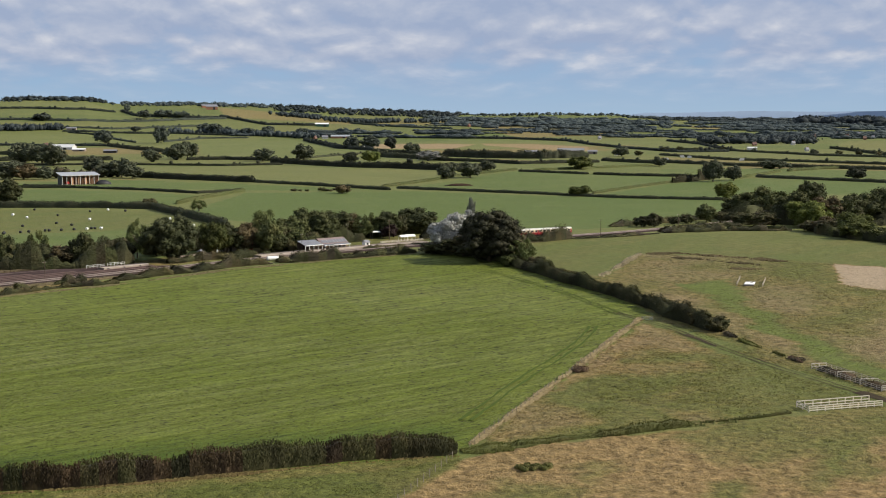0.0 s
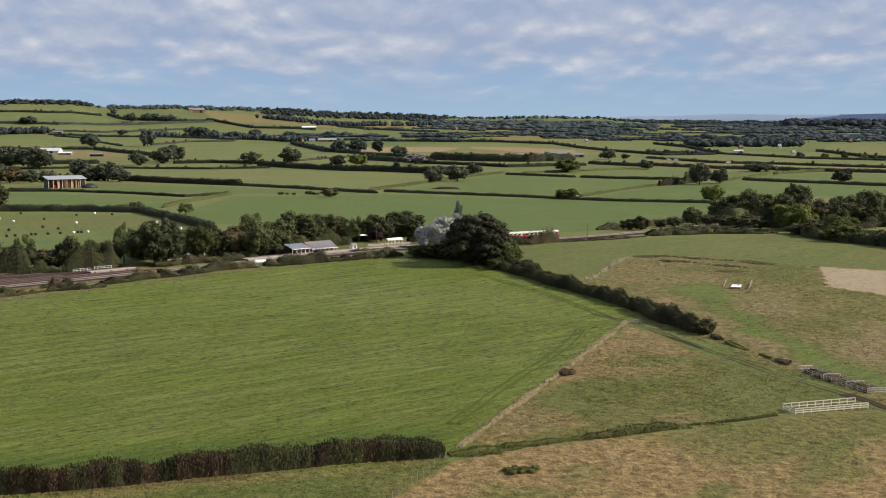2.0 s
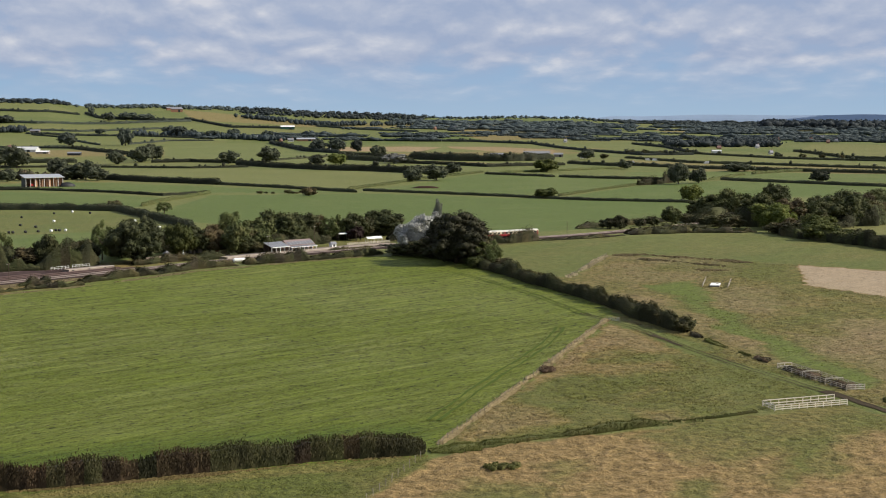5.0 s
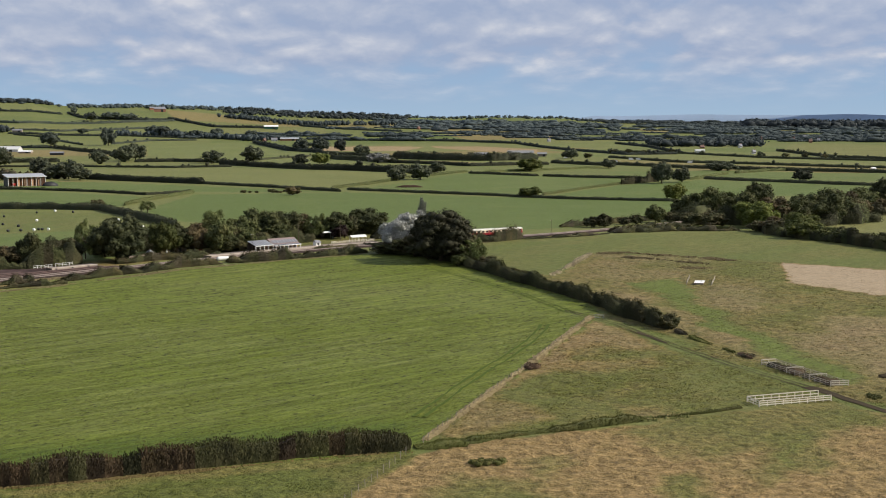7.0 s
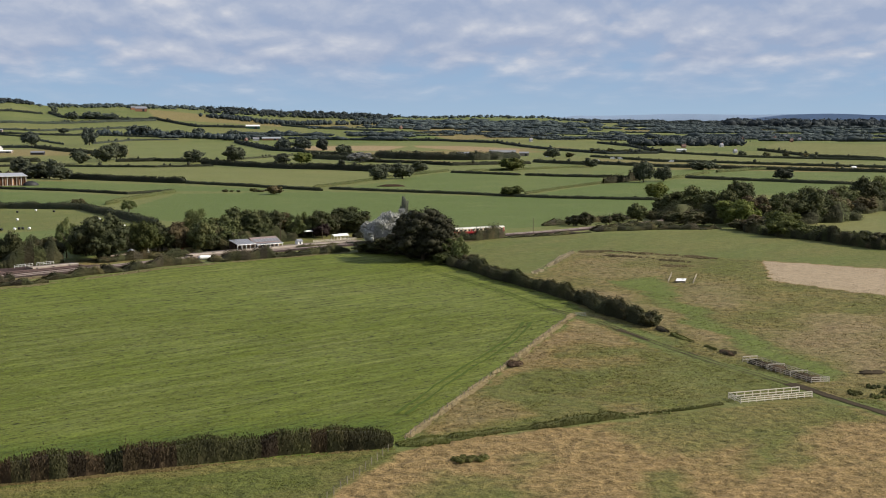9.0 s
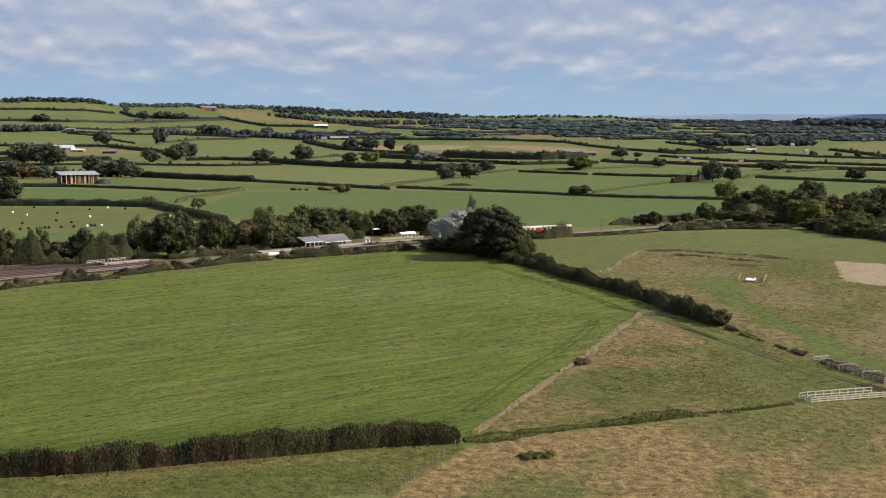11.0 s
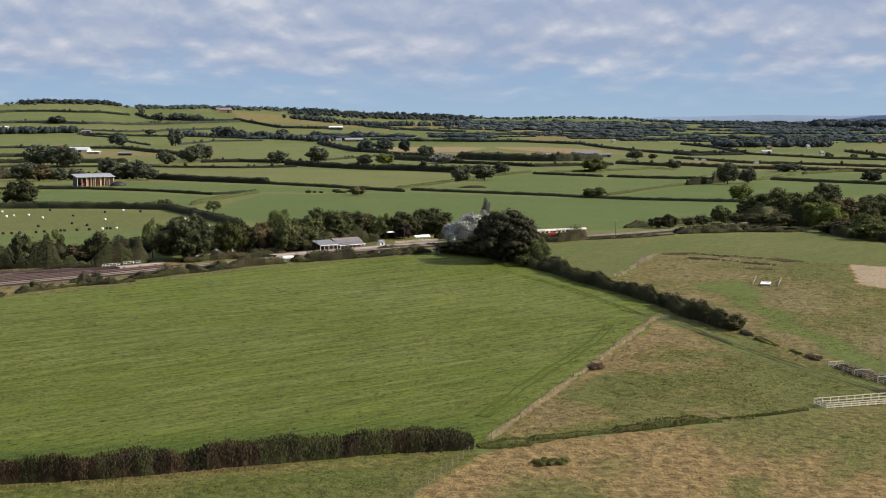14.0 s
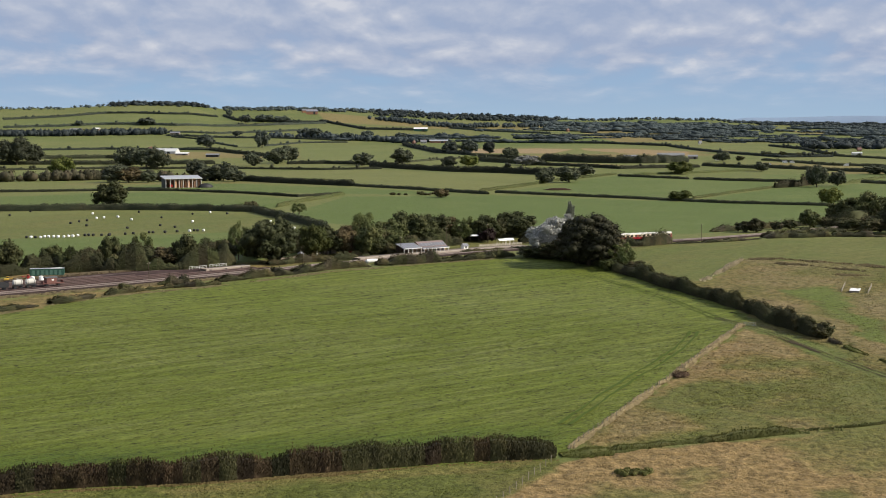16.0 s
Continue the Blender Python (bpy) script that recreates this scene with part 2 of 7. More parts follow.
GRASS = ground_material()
LEAF = {
    "oak": foliage("oak_leaves", (0.016, 0.020, 0.007), (0.103, 0.118, 0.038), (0.105, 0.094, 0.033)),
    "ash": foliage("ash_leaves", (0.052, 0.072, 0.023), (0.137, 0.156, 0.052), (0.169, 0.150, 0.052)),
    "thorn": foliage("thorn_leaves", (0.022, 0.025, 0.010), (0.115, 0.119, 0.045), (0.137, 0.087, 0.044)),
    "lime": foliage("lime_leaves", (0.029, 0.041, 0.009), (0.135, 0.157, 0.033), (0.161, 0.150, 0.035)),
    "silver": foliage("silver_leaves", (0.085, 0.085, 0.074), (0.480, 0.475, 0.440), None, 0.2),
    "copper": foliage("copper_leaves", (0.022, 0.011, 0.010), (0.068, 0.032, 0.028)),
    "poplar": foliage("poplar_leaves", (0.105, 0.115, 0.085), (0.270, 0.280, 0.215)),
    "near": foliage("hedge_leaves", (0.006, 0.007, 0.003), (0.094, 0.092, 0.030), (0.075, 0.054, 0.023)),
    "turning": foliage("turning_hedge_leaves", (0.010, 0.007, 0.004), (0.090, 0.063, 0.027), (0.086, 0.048, 0.028)),
    "dark": foliage("dark_hedge_leaves", (0.011, 0.014, 0.006), (0.088, 0.092, 0.034), (0.085, 0.068, 0.034)),
    # hedge and elm leaves of the middle distance, greyed in colour to suggest haze
    "hedge": foliage("hazed_hedge_leaves", (0.030, 0.036, 0.021), (0.078, 0.087, 0.046), (0.085, 0.075, 0.042)),
    "elm": foliage("hazed_elm_leaves", (0.020, 0.026, 0.016), (0.115, 0.130, 0.075), (0.107, 0.101, 0.055)),
    "pale": foliage("young_hedge_leaves", (0.072, 0.091, 0.034), (0.150, 0.169, 0.058), (0.169, 0.150, 0.058)),
    "brown": foliage("brown_hedge_leaves", (0.052, 0.044, 0.026), (0.099, 0.083, 0.046)),
    "scrub": foliage("scrub_leaves", (0.036, 0.039, 0.014), (0.091, 0.090, 0.031), (0.143, 0.096, 0.047)),
    # leaf copies for far trees, with the haze put into their blue-grey colour
    "far": foliage("hazed_wood_leaves", (0.044, 0.058, 0.062), (0.058, 0.075, 0.074), (0.064, 0.075, 0.066)),
    "hazed_dark": foliage("hazed_hill_leaves", (0.028, 0.037, 0.042), (0.060, 0.075, 0.078)),
    "vale": foliage("hazed_vale_leaves", (0.030, 0.040, 0.034), (0.098, 0.116, 0.088), (0.104, 0.106, 0.076)),
    "turn_far": foliage("thicket_leaves", (0.030, 0.031, 0.017), (0.105, 0.098, 0.052), (0.115, 0.080, 0.048)),
    "reed": foliage("ditch_leaves", (0.040, 0.052, 0.011), (0.118, 0.124, 0.028), (0.140, 0.115, 0.042)),
    "bramble": foliage("red_bramble", (0.060, 0.034, 0.022), (0.150, 0.090, 0.055), (0.075, 0.075, 0.028)),
    "rust": foliage("dead_bramble", (0.080, 0.052, 0.034), (0.210, 0.140, 0.092), (0.130, 0.120, 0.045)),
    "holm": foliage("great_oak_leaves", (0.011, 0.012, 0.006), (0.078, 0.078, 0.036), (0.080, 0.068, 0.034)),
    "dome": foliage("dome_oak_leaves", (0.012, 0.015, 0.006), (0.080, 0.090, 0.034), (0.078, 0.074, 0.030)),
    "beech": foliage("turning_leaves", (0.030, 0.022, 0.011), (0.156, 0.116, 0.054), (0.098, 0.094, 0.034)),
}
BARK = plain("bark", (0.11, 0.085, 0.06), 0.9, 0, 0.3, 2.0, 0.4)
BALLAST = plain("ballast", (0.046, 0.026, 0.027), 0.95, 0, 0.55, 0.25, 0.5)
MAINBED = plain("brown_ballast", (0.046, 0.033, 0.029), 0.95, 0, 0.30, 0.8, 0.5)
FORMATION = plain("track_cinder", (0.040, 0.030, 0.025), 0.95, 0, 0.3, 0.4, 0.4)
YARD = plain("cinder_yard", (0.056, 0.037, 0.035), 0.95, 0, 0.9, 0.10, 0.4)
WIRE = plain("rusty_wire", (0.060, 0.048, 0.040), 0.8, 0.0, 0.2, 3)
RUSTRAIL = plain("rusty_rail", (0.120, 0.075, 0.066), 0.7, 0.0, 0.3, 3)
STEEL = plain("rail_steel", (0.250, 0.195, 0.172), 0.6, 0.0, 0.2, 3)
SLEEPER = plain("sleeper_wood", (0.050, 0.036, 0.034), 0.9, 0, 0.3, 2)
CONCRETE = plain("platform_concrete", (0.27, 0.22, 0.18), 0.85, 0, 0.16, 0.5)
BRICK = plain("brick", (0.33, 0.17, 0.11), 0.85, 0, 0.25, 1.5)
EARTH = plain("track_earth", (0.054, 0.041, 0.025), 0.95, 0, 0.35, 0.6, 0.5)
WOOD = plain("bleached_rail_wood", (0.60, 0.54, 0.44), 0.8, 0, 0.2, 2.5)
PENWOOD = plain("grey_rail_wood", (0.40, 0.35, 0.28), 0.85, 0, 0.25, 2.5)
POSTW = plain("weathered_post_wood", (0.30, 0.26, 0.20), 0.9, 0, 0.3, 3)
WHITE = plain("white_paint", (0.80, 0.79, 0.76), 0.5, 0, 0.06, 1.0)
WRAPW = plain("white_bale_wrap", (0.80, 0.80, 0.78), 0.35, 0, 0.05, 1.0)
WRAPK = plain("black_bale_wrap", (0.012, 0.012, 0.013), 0.6, 0, 0.1, 1.0)
ROOFG = plain("grey_sheet_roof", (0.34, 0.35, 0.37), 0.5, 0.1, 0.12, 0.6)
SLATE = plain("slate_roof", (0.20, 0.20, 0.22), 0.6, 0, 0.2, 1.0)
CREAM = plain("cream_paint", (0.78, 0.66, 0.44), 0.35, 0, 0.08, 0.8)
CRIMSON = plain("crimson_paint", (0.30, 0.025, 0.03), 0.3, 0, 0.1, 0.8)
CHOCOLATE = plain("chocolate_paint", (0.10, 0.055, 0.035), 0.35, 0, 0.1, 0.8)
COACHROOF = plain("coach_roof", (0.62, 0.60, 0.54), 0.5, 0, 0.12, 0.6)
DARKROOF = plain("sooty_coach_roof", (0.10, 0.10, 0.10), 0.6, 0, 0.15, 0.6)
BLACK = plain("black_iron", (0.03, 0.03, 0.032), 0.55, 0.2, 0.2, 1.5)
BLUE = plain("engine_blue", (0.05, 0.13, 0.20), 0.35, 0, 0.1, 1)
GREENP = plain("green_van_paint", (0.032, 0.092, 0.064), 0.5, 0, 0.2, 0.8)
RUST = plain("rust_brown_wagon", (0.17, 0.075, 0.06), 0.8, 0, 0.25, 1)
TIMBER = plain("orange_boarding", (0.50, 0.29, 0.17), 0.8, 0, 0.2, 0.8)
YELLOW = plain("yellow_machine_paint", (0.60, 0.38, 0.05), 0.45, 0, 0.1, 1)
REDP = plain("red_paint", (0.45, 0.04, 0.03), 0.45, 0, 0.1, 1)
OFFWHITE = plain("limewash", (0.55, 0.53, 0.48), 0.8, 0, 0.1, 0.6)
DULLROOF = plain("weathered_sheet_roof", (0.20, 0.20, 0.21), 0.8, 0, 0.15, 0.6)
PALEROOF = plain("pale_sheet_roof", (0.55, 0.55, 0.54), 0.55, 0, 0.1, 0.6)
REDROOF = plain("red_tile_roof", (0.150, 0.085, 0.070), 0.8, 0, 0.2, 0.8)
GLASS = Nodes("window_glass")
GLASS.bsdf.inputs["Base Color"].default_value = (0.02, 0.025, 0.03, 1)
GLASS.bsdf.inputs["Roughness"].default_value = 0.08
GLASS = GLASS.mat
# haze over the farthest hills, painted as a pale blue base colour
HILLHAZE = plain("far_hill_haze", (0.30, 0.385, 0.52), 0.95, 0, 0.10, 0.004)

# ---- the land ----
CREST_AZ = (-180, -60, -22, -19.5, -18, -16.5, -14.4, -13.4, -12.4, -10.8, -8.6, -7, -5.3, -4.8, -2.3, -0.4, 1.2, 4, 6.9, 7.4, 10, 18, 60, 180)
CREST_Z = (70, 90, 94, 96, 102, 107, 106, 97, 94, 95, 90, 86, 83, 77, 73, 67, 62, 64, 61, 54, 50, 46, 60, 70)
FLAT_R = (0, 330, 480, 560, 640, 1500, 2300, 2600)
FLAT_Z = (0, 0, 1.3, 2.8, 3.5, 4, 8, 12)


def ground_z(x, y):
    """Height of the land: a flat vale that lifts to a wooded ridge about four kilometres off."""
    x, y = np.asarray(x, float), np.asarray(y, float)
    r, az = np.hypot(x, y), np.degrees(np.arctan2(x, y))
    crest = np.interp(az, CREST_AZ, CREST_Z)
    flat = np.interp(r, FLAT_R, FLAT_Z)
    up = np.clip((r - 2600) / 1300, 0, 1) ** 1.2
    down = np.clip((r - 3950) / 900, 0, 1)
    roll = 1.2 * np.sin(x / 170 + 1) * np.sin(y / 210) * np.clip((r - 800) / 700, 0, 1)
    return flat + (crest - 12) * up - 45 * down + roll

FIELDS = []


def field(points, dry, lush, rough, mown, soft=0.4):
    """A stretch of one ground cover; soft: metres over which it runs into its neighbours."""
    FIELDS.append((np.array(points), (dry, lush, rough, mown), soft))
    return FIELDS[-1][0]


def inside(x, y, poly):
    hit = np.zeros(x.shape, bool)
    n = len(poly)
    for i in range(n):
        (x0, y0), (x1, y1) = poly[i], poly[(i + 1) % n]
        if y0 == y1:
            continue
        hit ^= ((y0 > y) != (y1 > y)) & (x < (x1 - x0) * (y - y0) / (y1 - y0) + x0)
    return hit


VERGE = field([(-94.2, 215.2), (-72.8, 221.1), (-38.6, 237.1), (0.7, 245.8), (3.2, 243.2), (-9.1, 211.6), (-85.4, 194.5)], 0.03, 1.2, 0.75, 0)  # rough strip in front of the hedge
field([(-63.4, 217.1), (-64.5, 220.9), (-55.2, 227.1), (-41.1, 231.1), (-31.4, 236.2), (-21.2, 241.3), (-9.0, 244.0), (0.0, 246.3), (-0.5, 242.6), (-11.2, 236.8), (-23.0, 233.3), (-34.2, 229.0), (-47.2, 224.1), (-57.4, 219.3)], 0.36, 0.4, 0.8, 0, 1.5)  # dry foot of the hedge
field([(-39.7, 234.0), (-32.3, 235.7), (-25.8, 238.4), (-16.2, 240.0), (-6.5, 242.8), (-4.9, 240.7), (-13.5, 234.9), (-21.4, 231.3), (-29.5, 228.8), (-36.9, 228.2)], 0.45, 0.35, 0.9, 0, 2.0)  # dry strip
TRIANGLE = field([(57.7, 413.3), (7.2, 262.9), (3.3, 251.9), (3.8, 248.4), (47.9, 272.6), (72.9, 283.1), (91.1, 286.3), (110.2, 266), (95.2, 299.3), (88.2, 333.2), (75.5, 377.3)], 0.08, 0.58, 0.80, 0)  # rough triangle
field([(8.2, 260.5), (12.7, 278.6), (19.7, 300.7), (27.4, 321.4), (34.0, 342.9), (45.7, 375.0), (57.0, 409.8), (59.5, 400.7), (52.2, 376.8), (42.3, 347.0), (34.8, 331.5), (26.5, 311.7), (20.1, 294.2), (16.1, 282.2), (12.2, 267.7), (9.5, 257.7)], 0.9, 0.12, 0.8, 0, 2.0)  # dry grass along the fence
field([(39.2, 346.1), (49.5, 380.0), (56.8, 405.9), (60.4, 395.6), (67.6, 362.1), (68.1, 348.8), (58.9, 358.9), (51.1, 361.0), (44.1, 349.8)], 0.72, 0.12, 0.9, 0, 4.0)  # straw on the upper slope
field([(27.6, 324.1), (30.0, 335.6), (42.3, 339.8), (53.6, 338.4), (63.3, 341.7), (59.8, 327.7), (50.1, 322.2), (39.7, 326.1)], 0.62, 0.2, 0.9, 0, 3.0)  # dead brown band
field([(9.0, 262.8), (16.1, 289.5), (21.0, 295.1), (26.3, 286.0), (28.1, 271.4), (22.7, 267.4), (16.3, 261.6), (10.2, 257.1)], 0.72, 0.12, 0.9, 0, 3.0)  # dry corner below the fence
field([(43.7, 286.0), (52.9, 283.0), (57.5, 274.0), (50.6, 270.7), (45.3, 275.6)], 0.62, 0.12, 0.9, 0, 3.0)  # dry streak above the ditch
field([(64.4, 325.1), (73.1, 314.9), (82.9, 298.4), (73.3, 290.3), (65.7, 293.4), (60.6, 306.0)], 0.05, 0.62, 0.6, 0, 4.0)  # greener foot of the slope
field([(32.5, 318.9), (46.5, 315.8), (58.1, 310.7), (58.1, 293.0), (47.5, 289.2), (35.8, 293.7), (30.9, 302.6)], 0.06, 0.75, 1.0, 0, 4.0)  # green tussocks
HAY = field([(-9.1, 211.6), (3.2, 243.2), (11.1, 251.8), (46.8, 266.5), (72, 279.2), (89.4, 280.7), (121.1, 265.9), (84.6, 183.5), (-8, 183.9)], 0.97, 0.3, 0.9, 0, 0.8)  # cut hay ground
field([(42.7, 259.9), (55.6, 272.6), (69.2, 277.3), (90.6, 287.5), (92.8, 281.4), (96.3, 270.0), (93.0, 260.7), (86.0, 265.1), (79.9, 255.2), (75.6, 250.6), (70.7, 248.6), (64.8, 244.9), (59.9, 245.1), (53.8, 236.7), (49.9, 243.9), (47.3, 252.6)], 0.24, 0.55, 0.85, 0, 3.0)  # short green grass by the pens
field([(58.8, 224.6), (63.6, 237.8), (71.3, 250.7), (79.0, 255.8), (72.8, 240.2), (65.4, 229.6), (60.4, 220.8)], 0.22, 0.5, 0.8, 0, 2.5)  # green run through the cut ground
field([(67.6, 226.9), (72.1, 238.8), (76.8, 243.0), (73.9, 234.6), (69.5, 226.8)], 0.3, 0.5, 0.8, 0, 2.0)  # green spot
field([(2.4, 214.8), (5.1, 225.3), (10.4, 229.4), (15.5, 228.2), (19.5, 222.3), (21.8, 213.8), (19.4, 201.3), (2.2, 201.8)], 0.2, 0.6, 0.8, 0, 2.5)  # green patch
field([(21.8, 236.5), (26.7, 241.9), (29.7, 241.2), (28.1, 233.6), (22.3, 225.4)], 0.35, 0.45, 0.8, 0, 2.0)  # half-green patch
field([(42.5, 226.5), (48.4, 230.1), (50.3, 221.1), (47.5, 208.6), (41.0, 208.8)], 0.25, 0.55, 0.8, 0, 2.0)  # green patch
field([(44.3, 251.8), (50.4, 253.7), (52.6, 243.8), (46.7, 238.3), (43.4, 242.8)], 0.35, 0.5, 0.8, 0, 2.0)  # half-green patch
ROUGH = field([(58.4, 424.8), (41.7, 495), (36.9, 543.6), (56.4, 509.8), (81.4, 586.8), (106.6, 575), (136.7, 555), (150.7, 544.6), (166.4, 529.2), (199.4, 487.5), (121.1, 265.9), (92.9, 292.1), (83.7, 326.1), (74.9, 376.4)], 0.34, 0.18, 0.95, 0)  # rough pasture
field([(83.9, 580.8), (94.3, 588.3), (107.9, 577.9), (123.9, 567.1), (134.4, 554.7), (125.9, 527.1), (114.1, 522.0), (103.1, 527.0), (97.9, 550.5), (90.4, 563.6)], 0.50, -0.1, 1.0, 0, 3.0)  # dark sedge
field([(83.5, 557.6), (89.8, 559.9), (100.1, 521.2), (108.6, 513.6), (100.4, 495.1), (85.5, 500.0), (77.9, 485.5), (70.9, 509.1)], 0.62, 0.08, 0.9, 0, 5.0)  # straw
field([(119.6, 526.1), (135.8, 554.6), (150.2, 549.6), (140.1, 494.5), (134.1, 484.1), (125.5, 497.6), (118.7, 506.1)], 0.10, 0.45, 0.9, 0, 5.0)  # dull green corner
field([(97.6, 477.0), (111.3, 481.6), (123.1, 474.7), (123.8, 449.4), (112.7, 422.4), (102.3, 416.7), (98.2, 438.3), (96.5, 455.7)], 0.66, 0.05, 0.9, 0, 4.0)  # brown dry grass
field([(109.7, 422.5), (125.4, 455.2), (135.2, 469.7), (144.3, 451.1), (152.6, 431.0), (144.6, 408.2), (129.9, 410.2), (113.4, 383.6), (107.7, 392.8), (99.0, 403.3)], 0.25, 0.30, 0.9, 0, 5.0)  # dull green swell
field([(102.6, 384.3), (112.1, 379.4), (129.6, 409.0), (144.6, 408.2), (138.9, 374.5), (114.4, 307.5), (107.6, 324.2), (102.9, 347.7)], 0.85, 0.03, 0.8, 0, 4.0)  # pale dry grass
field([(65.2, 473.8), (73.5, 457.9), (82.0, 447.1), (86.2, 424.8), (91.2, 382.0), (93.2, 358.1), (93.1, 334.6), (88.0, 338.1), (84.9, 360.8), (81.0, 378.9), (77.4, 389.7), (80.2, 409.1), (75.6, 424.2), (70.0, 436.3)], 0.72, 0.08, 0.9, 0, 2.5)  # dry bank above the hedge
field([(82.0, 490.0), (100.5, 503.0), (101.5, 488.7), (97.2, 477.3), (95.0, 439.6), (95.6, 409.3), (97.6, 380.0), (100.0, 361.1), (102.4, 344.3), (104.4, 328.7), (105.0, 312.0), (100.6, 304.0), (97.4, 318.0), (94.4, 338.0), (91.0, 363.3), (88.2, 390.2), (88.0, 418.8), (88.6, 444.0), (85.0, 458.0), (81.0, 472.0)], -0.5, 0.85, 0.2, 0.5, 2.2)  # wet green way
field([(33.8, 606.8), (40, 648.3), (60.8, 659.9), (111.2, 674.4), (168.5, 686), (196.7, 627), (235, 576), (199.4, 487.5), (166.4, 529.2), (136.7, 555), (106.6, 575), (81.4, 586.8), (56.4, 509.8), (37.2, 547.2)], 0.13, 0.85, 0.40, 0, 0.6)  # pasture by the line
MEADOW = field([(-179.2, 416.8), (-152.1, 471), (-119.5, 495.7), (-84.7, 531), (-44.1, 563.7), (-13.7, 584.7), (8.8, 579.8), (25, 550), (46.5, 484), (61.5, 432), (59.5, 412), (7.2, 262.9), (3.3, 251.9), (1.2, 245.8), (-72.8, 221.1), (-92.8, 212)], 0.0, 0.8, 0.12, 1)  # mown meadow
field([(-105.3, 241.5), (-81.6, 248.9), (-42.4, 261.4), (0.8, 276.1), (2.3, 262), (1.3, 248.4), (-73.5, 223.2), (-94.9, 216.9)], 0.0, 1.6, 0.15, 0.8, 9.0)  # lusher grass behind the hedge
field([(-196.2, 496.9), (-169.1, 510.7), (-141.1, 526.5), (-140.9, 561.2), (-178.1, 538.3), (-205.5, 520.9)], 1.0, 0.2, 0.3, 0)  # dry grass behind the yard
field([(-171.5, 414.6), (-156.4, 450), (-149.2, 461.8), (-132.9, 478.3), (-116.5, 491.4), (-119.6, 504.8), (-136.4, 491), (-154.2, 477.8), (-163, 469.4), (-182.1, 440.8)], 0.5, 0.35, 0.9, 0)  # dry bank below the line
STUBBLE = field([(150.7, 544.6), (166.9, 530.9), (198.5, 505.8), (171.6, 436), (148, 469.6), (137.9, 486.8)], 2.4, 0.3, 0.2, 0)  # bare stubble
field([(-146, 540), (-128, 582), (-108, 600), (-72, 624), (-52, 606), (-78, 577), (-103, 552), (-126, 530)], 0.55, 0.6, 0.7, 0, 2.0)  # trodden ground under the station trees
field([(-58.7, 599.6), (-47, 639.2), (-25.6, 691.8), (-6.2, 712.1), (5.2, 690.9), (2.3, 652.7), (-21, 636), (-44.3, 601.7), (-52.2, 581.4)], 0.25, 0.7, 0.6, 0)  # trodden ground behind the station
field([(-340.6, 799.8), (-273.9, 855), (-221.8, 854.1), (-177, 838.1), (-119.4, 733), (-160.6, 705), (-278.6, 652.7)], 0.12, 0.75, 0.35, 0, 2.0)  # bale field, cut
field([(-278.6, 652.7), (-160.6, 705), (-119.4, 733), (-96.9, 608.9), (-131, 544.3), (-224.8, 525)], 0.0, 0.9, 0.05, 0)  # bale field, uncut
field([(-150.9, 1046.6), (-40.2, 1078.3), (64.4, 1013.9), (189.8, 946.1), (158.1, 794.9), (89.5, 719.8), (29.9, 686.4), (-56.9, 731.3), (-115.2, 764.4), (-156.6, 837.6)], 0.0, 1.0, 0.06, 0)  # long green field
field([(-410.4, 1024.1), (-343.3, 1101.5), (-232.3, 1061.5), (-181.5, 1016.8), (-177.9, 913.1), (-186.8, 885), (-356, 887.4)], 0.0, 0.9, 0.06, 0)
field([(-308.8, 1272.3), (-188.9, 1194.7), (-44.5, 1078.3), (-158.8, 1086.3), (-241.1, 1102.1), (-406.3, 1128.5)], 0.0, 0.95, 0.06, 0)
field([(-361.7, 1597.8), (-228, 1608.7), (-92.4, 1507.5), (-1.3, 1426.9), (-16.2, 1243.7), (-51.5, 1138.3), (-170.5, 1235.9), (-300.1, 1348.5)], 0.1, 0.35, 0.12, 0)
field([(-32.9, 1129.3), (70.8, 1434.1), (204.1, 1308.3), (197.5, 1233.9), (109.1, 1050.4), (66.4, 1044.2)], 0.0, 0.85, 0.08, 0)
field([(110.8, 1027.2), (189.7, 1184.9), (226.9, 1231.8), (279.9, 1270.2), (309.4, 1224.9), (200.4, 979.1), (162.4, 988.2)], 0.0, 0.95, 0.06, 0)
field([(279.9, 1270.2), (367.8, 1178.4), (451.1, 1112.4), (405.1, 998.3), (207.5, 1014.5)], 0.0, 0.9, 0.06, 0)
field([(222, 1469.5), (354.7, 1501.2), (446.6, 1432.3), (566.4, 1398.6), (497.7, 1228), (386.7, 1239), (289.7, 1315), (203, 1342.7)], 0.02, 0.8, 0.08, 0)
field([(-154.7, 2500), (-13, 2540), (50, 2510), (7.2, 2297.6), (-122.7, 2311.4)], 1.5, 0.3, 0.1, 0)
field([(60.6, 2540), (150, 2520), (236, 2380), (217.5, 2143.1), (145, 2289.2), (66.7, 2451.4)], 1.4, 0.3, 0.1, 0)
field([(-5, 1699.4), (73.1, 1688.7), (134.9, 1614.9), (76.6, 1769.4), (-5.3, 1825.8)], 0.5, 0.3, 0.1, 0)
field([(-465.4, 2681.7), (-271.3, 2679.7), (-183.8, 2381.2), (-86.3, 2101.4), (-177.4, 1899.6), (-303, 1873.2), (-371.5, 2090)], 0.05, 0.5, 0.06, 0)
field([(-878.4, 2761.5), (-686.5, 2793.2), (-531, 2686.7), (-594.2, 2455.8), (-972.8, 2438.9), (-1065.4, 2673.2)], 0.06, 0.45, 0.06, 0)
